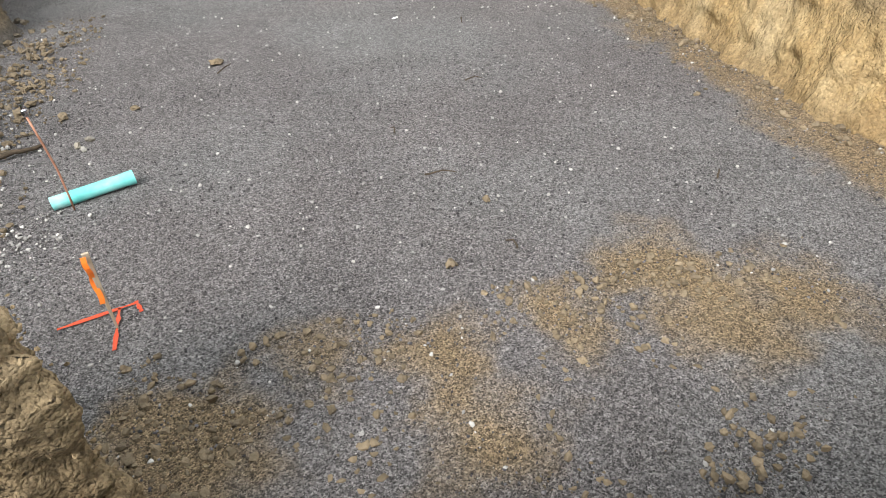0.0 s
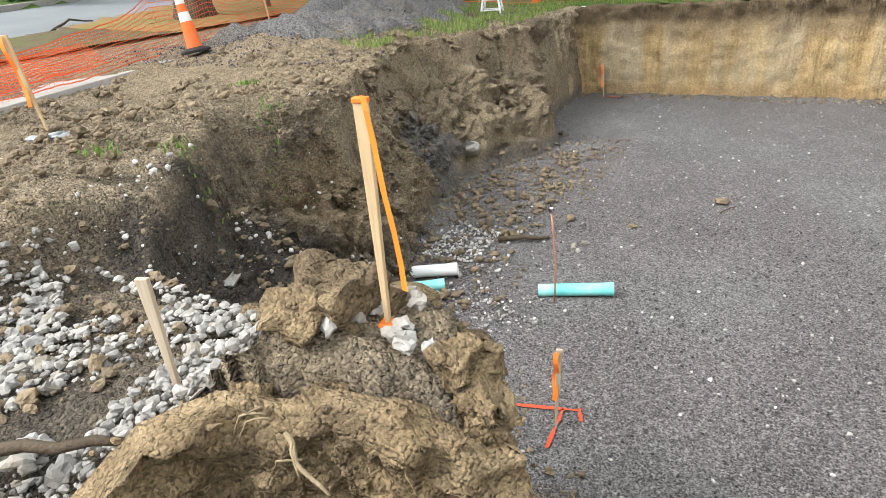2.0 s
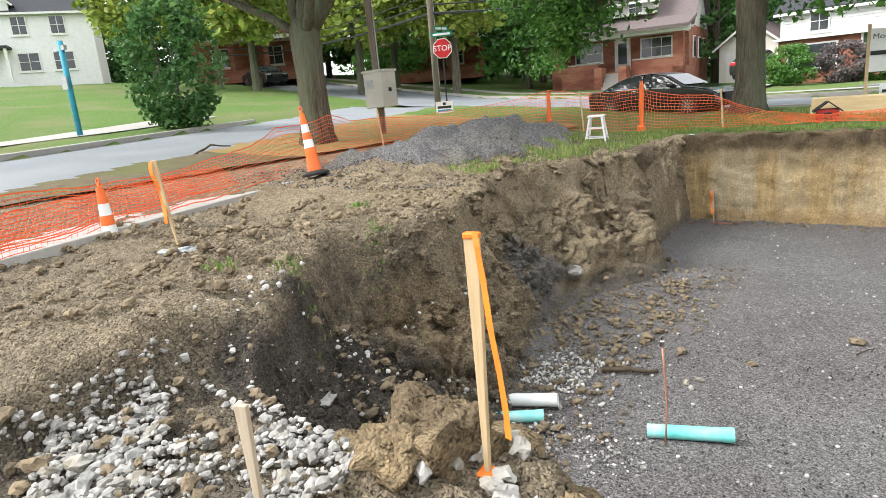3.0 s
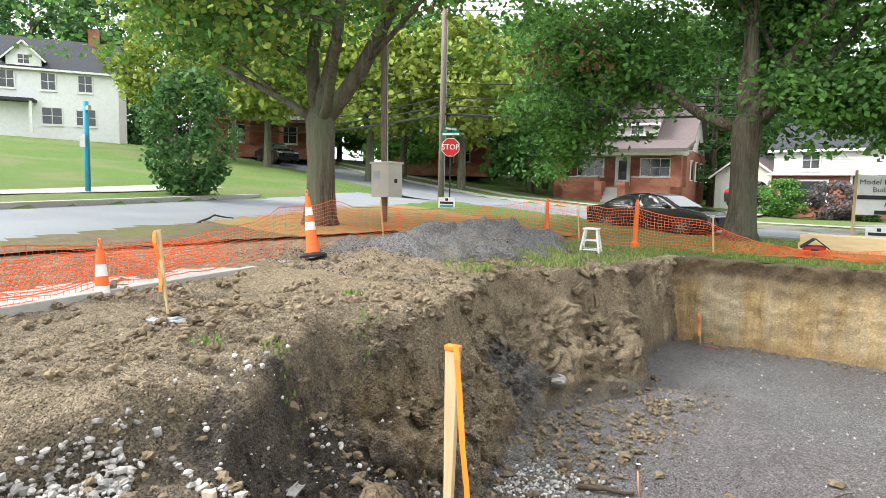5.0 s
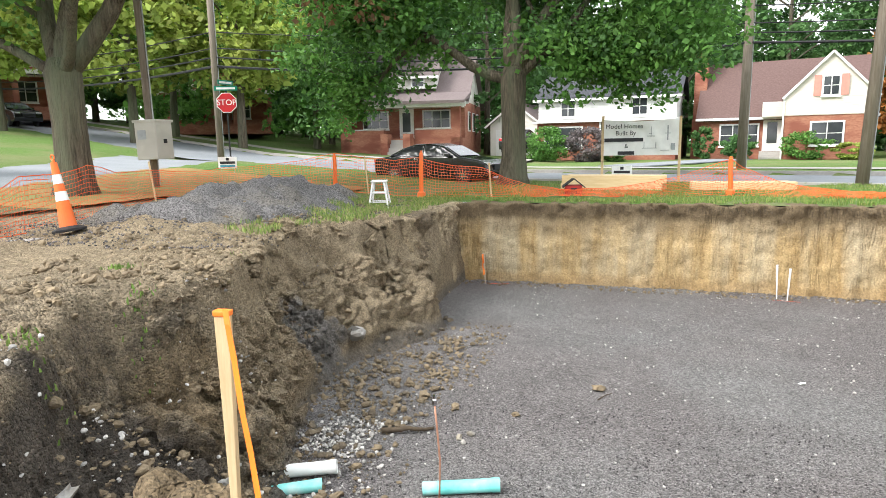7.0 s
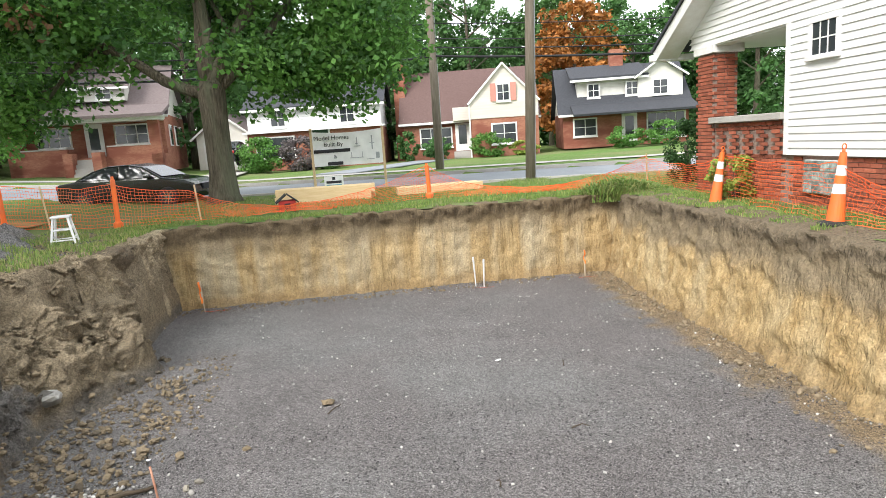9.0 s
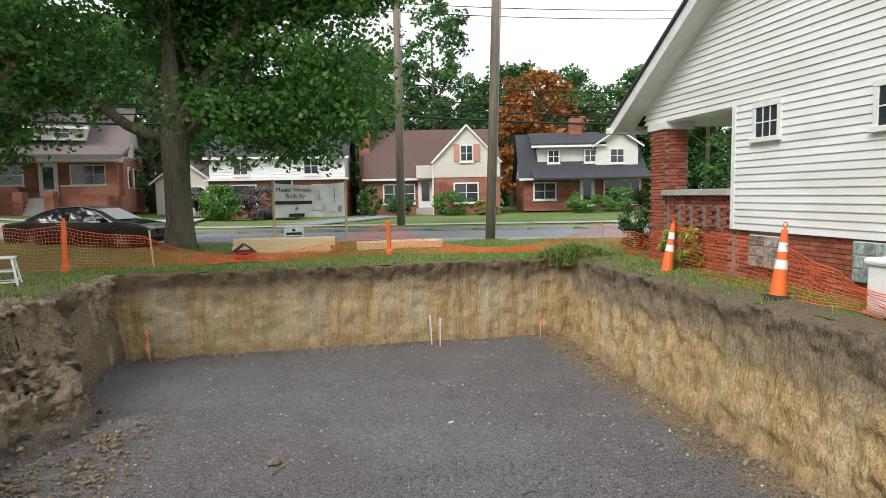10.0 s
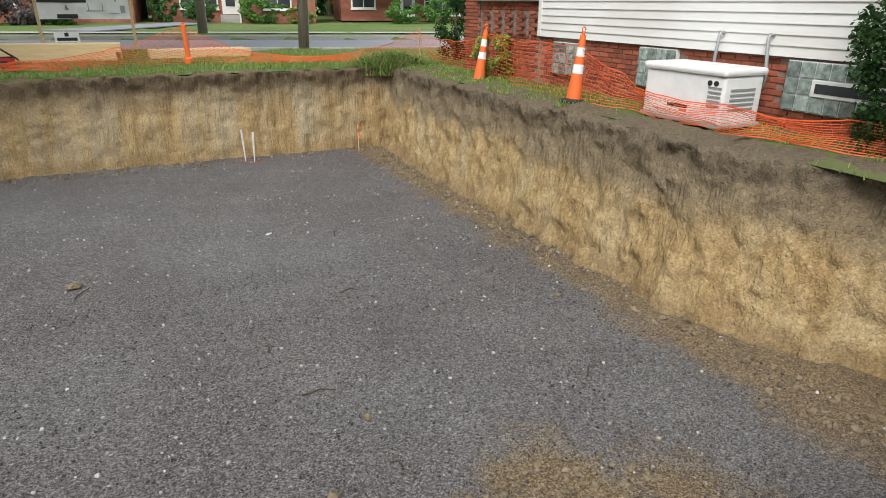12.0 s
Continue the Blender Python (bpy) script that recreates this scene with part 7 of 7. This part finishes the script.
def tuft(r):
    a, q = r.uniform(0, 6.283), r.random() ** 0.6
    x, y = 6.5 + 0.75 * q * math.cos(a), 21.95 + 0.4 * q * math.sin(a)
    return x, y, 1.72 - 0.16 * q


blades("rim_tuft", 1500, tuft, 0.5, blade_mat, "long arching grass tuft hanging over the rim", 7, 0.012, 1.3)
blades("rim_tuft_dry", 700, tuft, 0.45, dry_blade_mat, "dry long grass in the rim tuft", 8, 0.01, 1.5)


def bank_weed(r):
    k = r.randrange(5)
    cx, cy = ((-2.9, 11.2), (-3.3, 10.9), (-3.2, 12.4), (-4.0, 13.0), (-3.5, 14.4))[k]
    x, y = cx + r.gauss(0, 0.07), cy + r.gauss(0, 0.07)
    return x, y, bank_z(x, y) + 0.04


blades("weeds", 260, bank_weed, 0.05, blade_mat, "small green weeds sprouting on the soil", 9, 0.008)


# roots and turf hanging from the cut's lip
def lip(r):
    if r.random() < 0.55:
        return r.uniform(-3.3, 6.3), 21.72 + r.gauss(0, 0.04), 1.72 - 0.12 * r.random()
    return 6.28 + r.gauss(0, 0.05), r.uniform(9.5, 21.6), 1.70 - 0.12 * r.random()


rl = random.Random(12)
V, F = [], []
for _ in range(1500):
    x, y, z = lip(rl)
    ln, w = rl.uniform(0.04, 0.16), 0.004
    dx, dy = rl.gauss(0, 0.03) - (0.05 if x > 6.1 else 0), rl.gauss(0, 0.03) - (0.05 if y > 21.5 else 0)
    k = len(V)
    V += [(x - w, y - w, z), (x + w, y + w, z), (x + dx, y + dy, z - ln)]
    F.append((k, k + 1, k + 2))
tagged(sheet("lip_roots", V, F, twig_mat), "fine dark roots hanging from the turf lip", "roots", kind="stuff")

# a dark car standing in the drive across the street
suv = sedan(pose(-8.3, 53.5, 2.35, 0, 0, 84))
tagged(suv, "dark car standing in a drive across the street", "car")
suv.scale = (0.95, 1.0, 1.15)
street_car = sedan(pose(-41.0, 40.6, g(-41, 40.6) - 0.13, 0, 0, -13))
tagged(street_car, "dark grey estate car on the street by the corner", "car")
street_car.scale = (0.95, 1.0, 1.15)
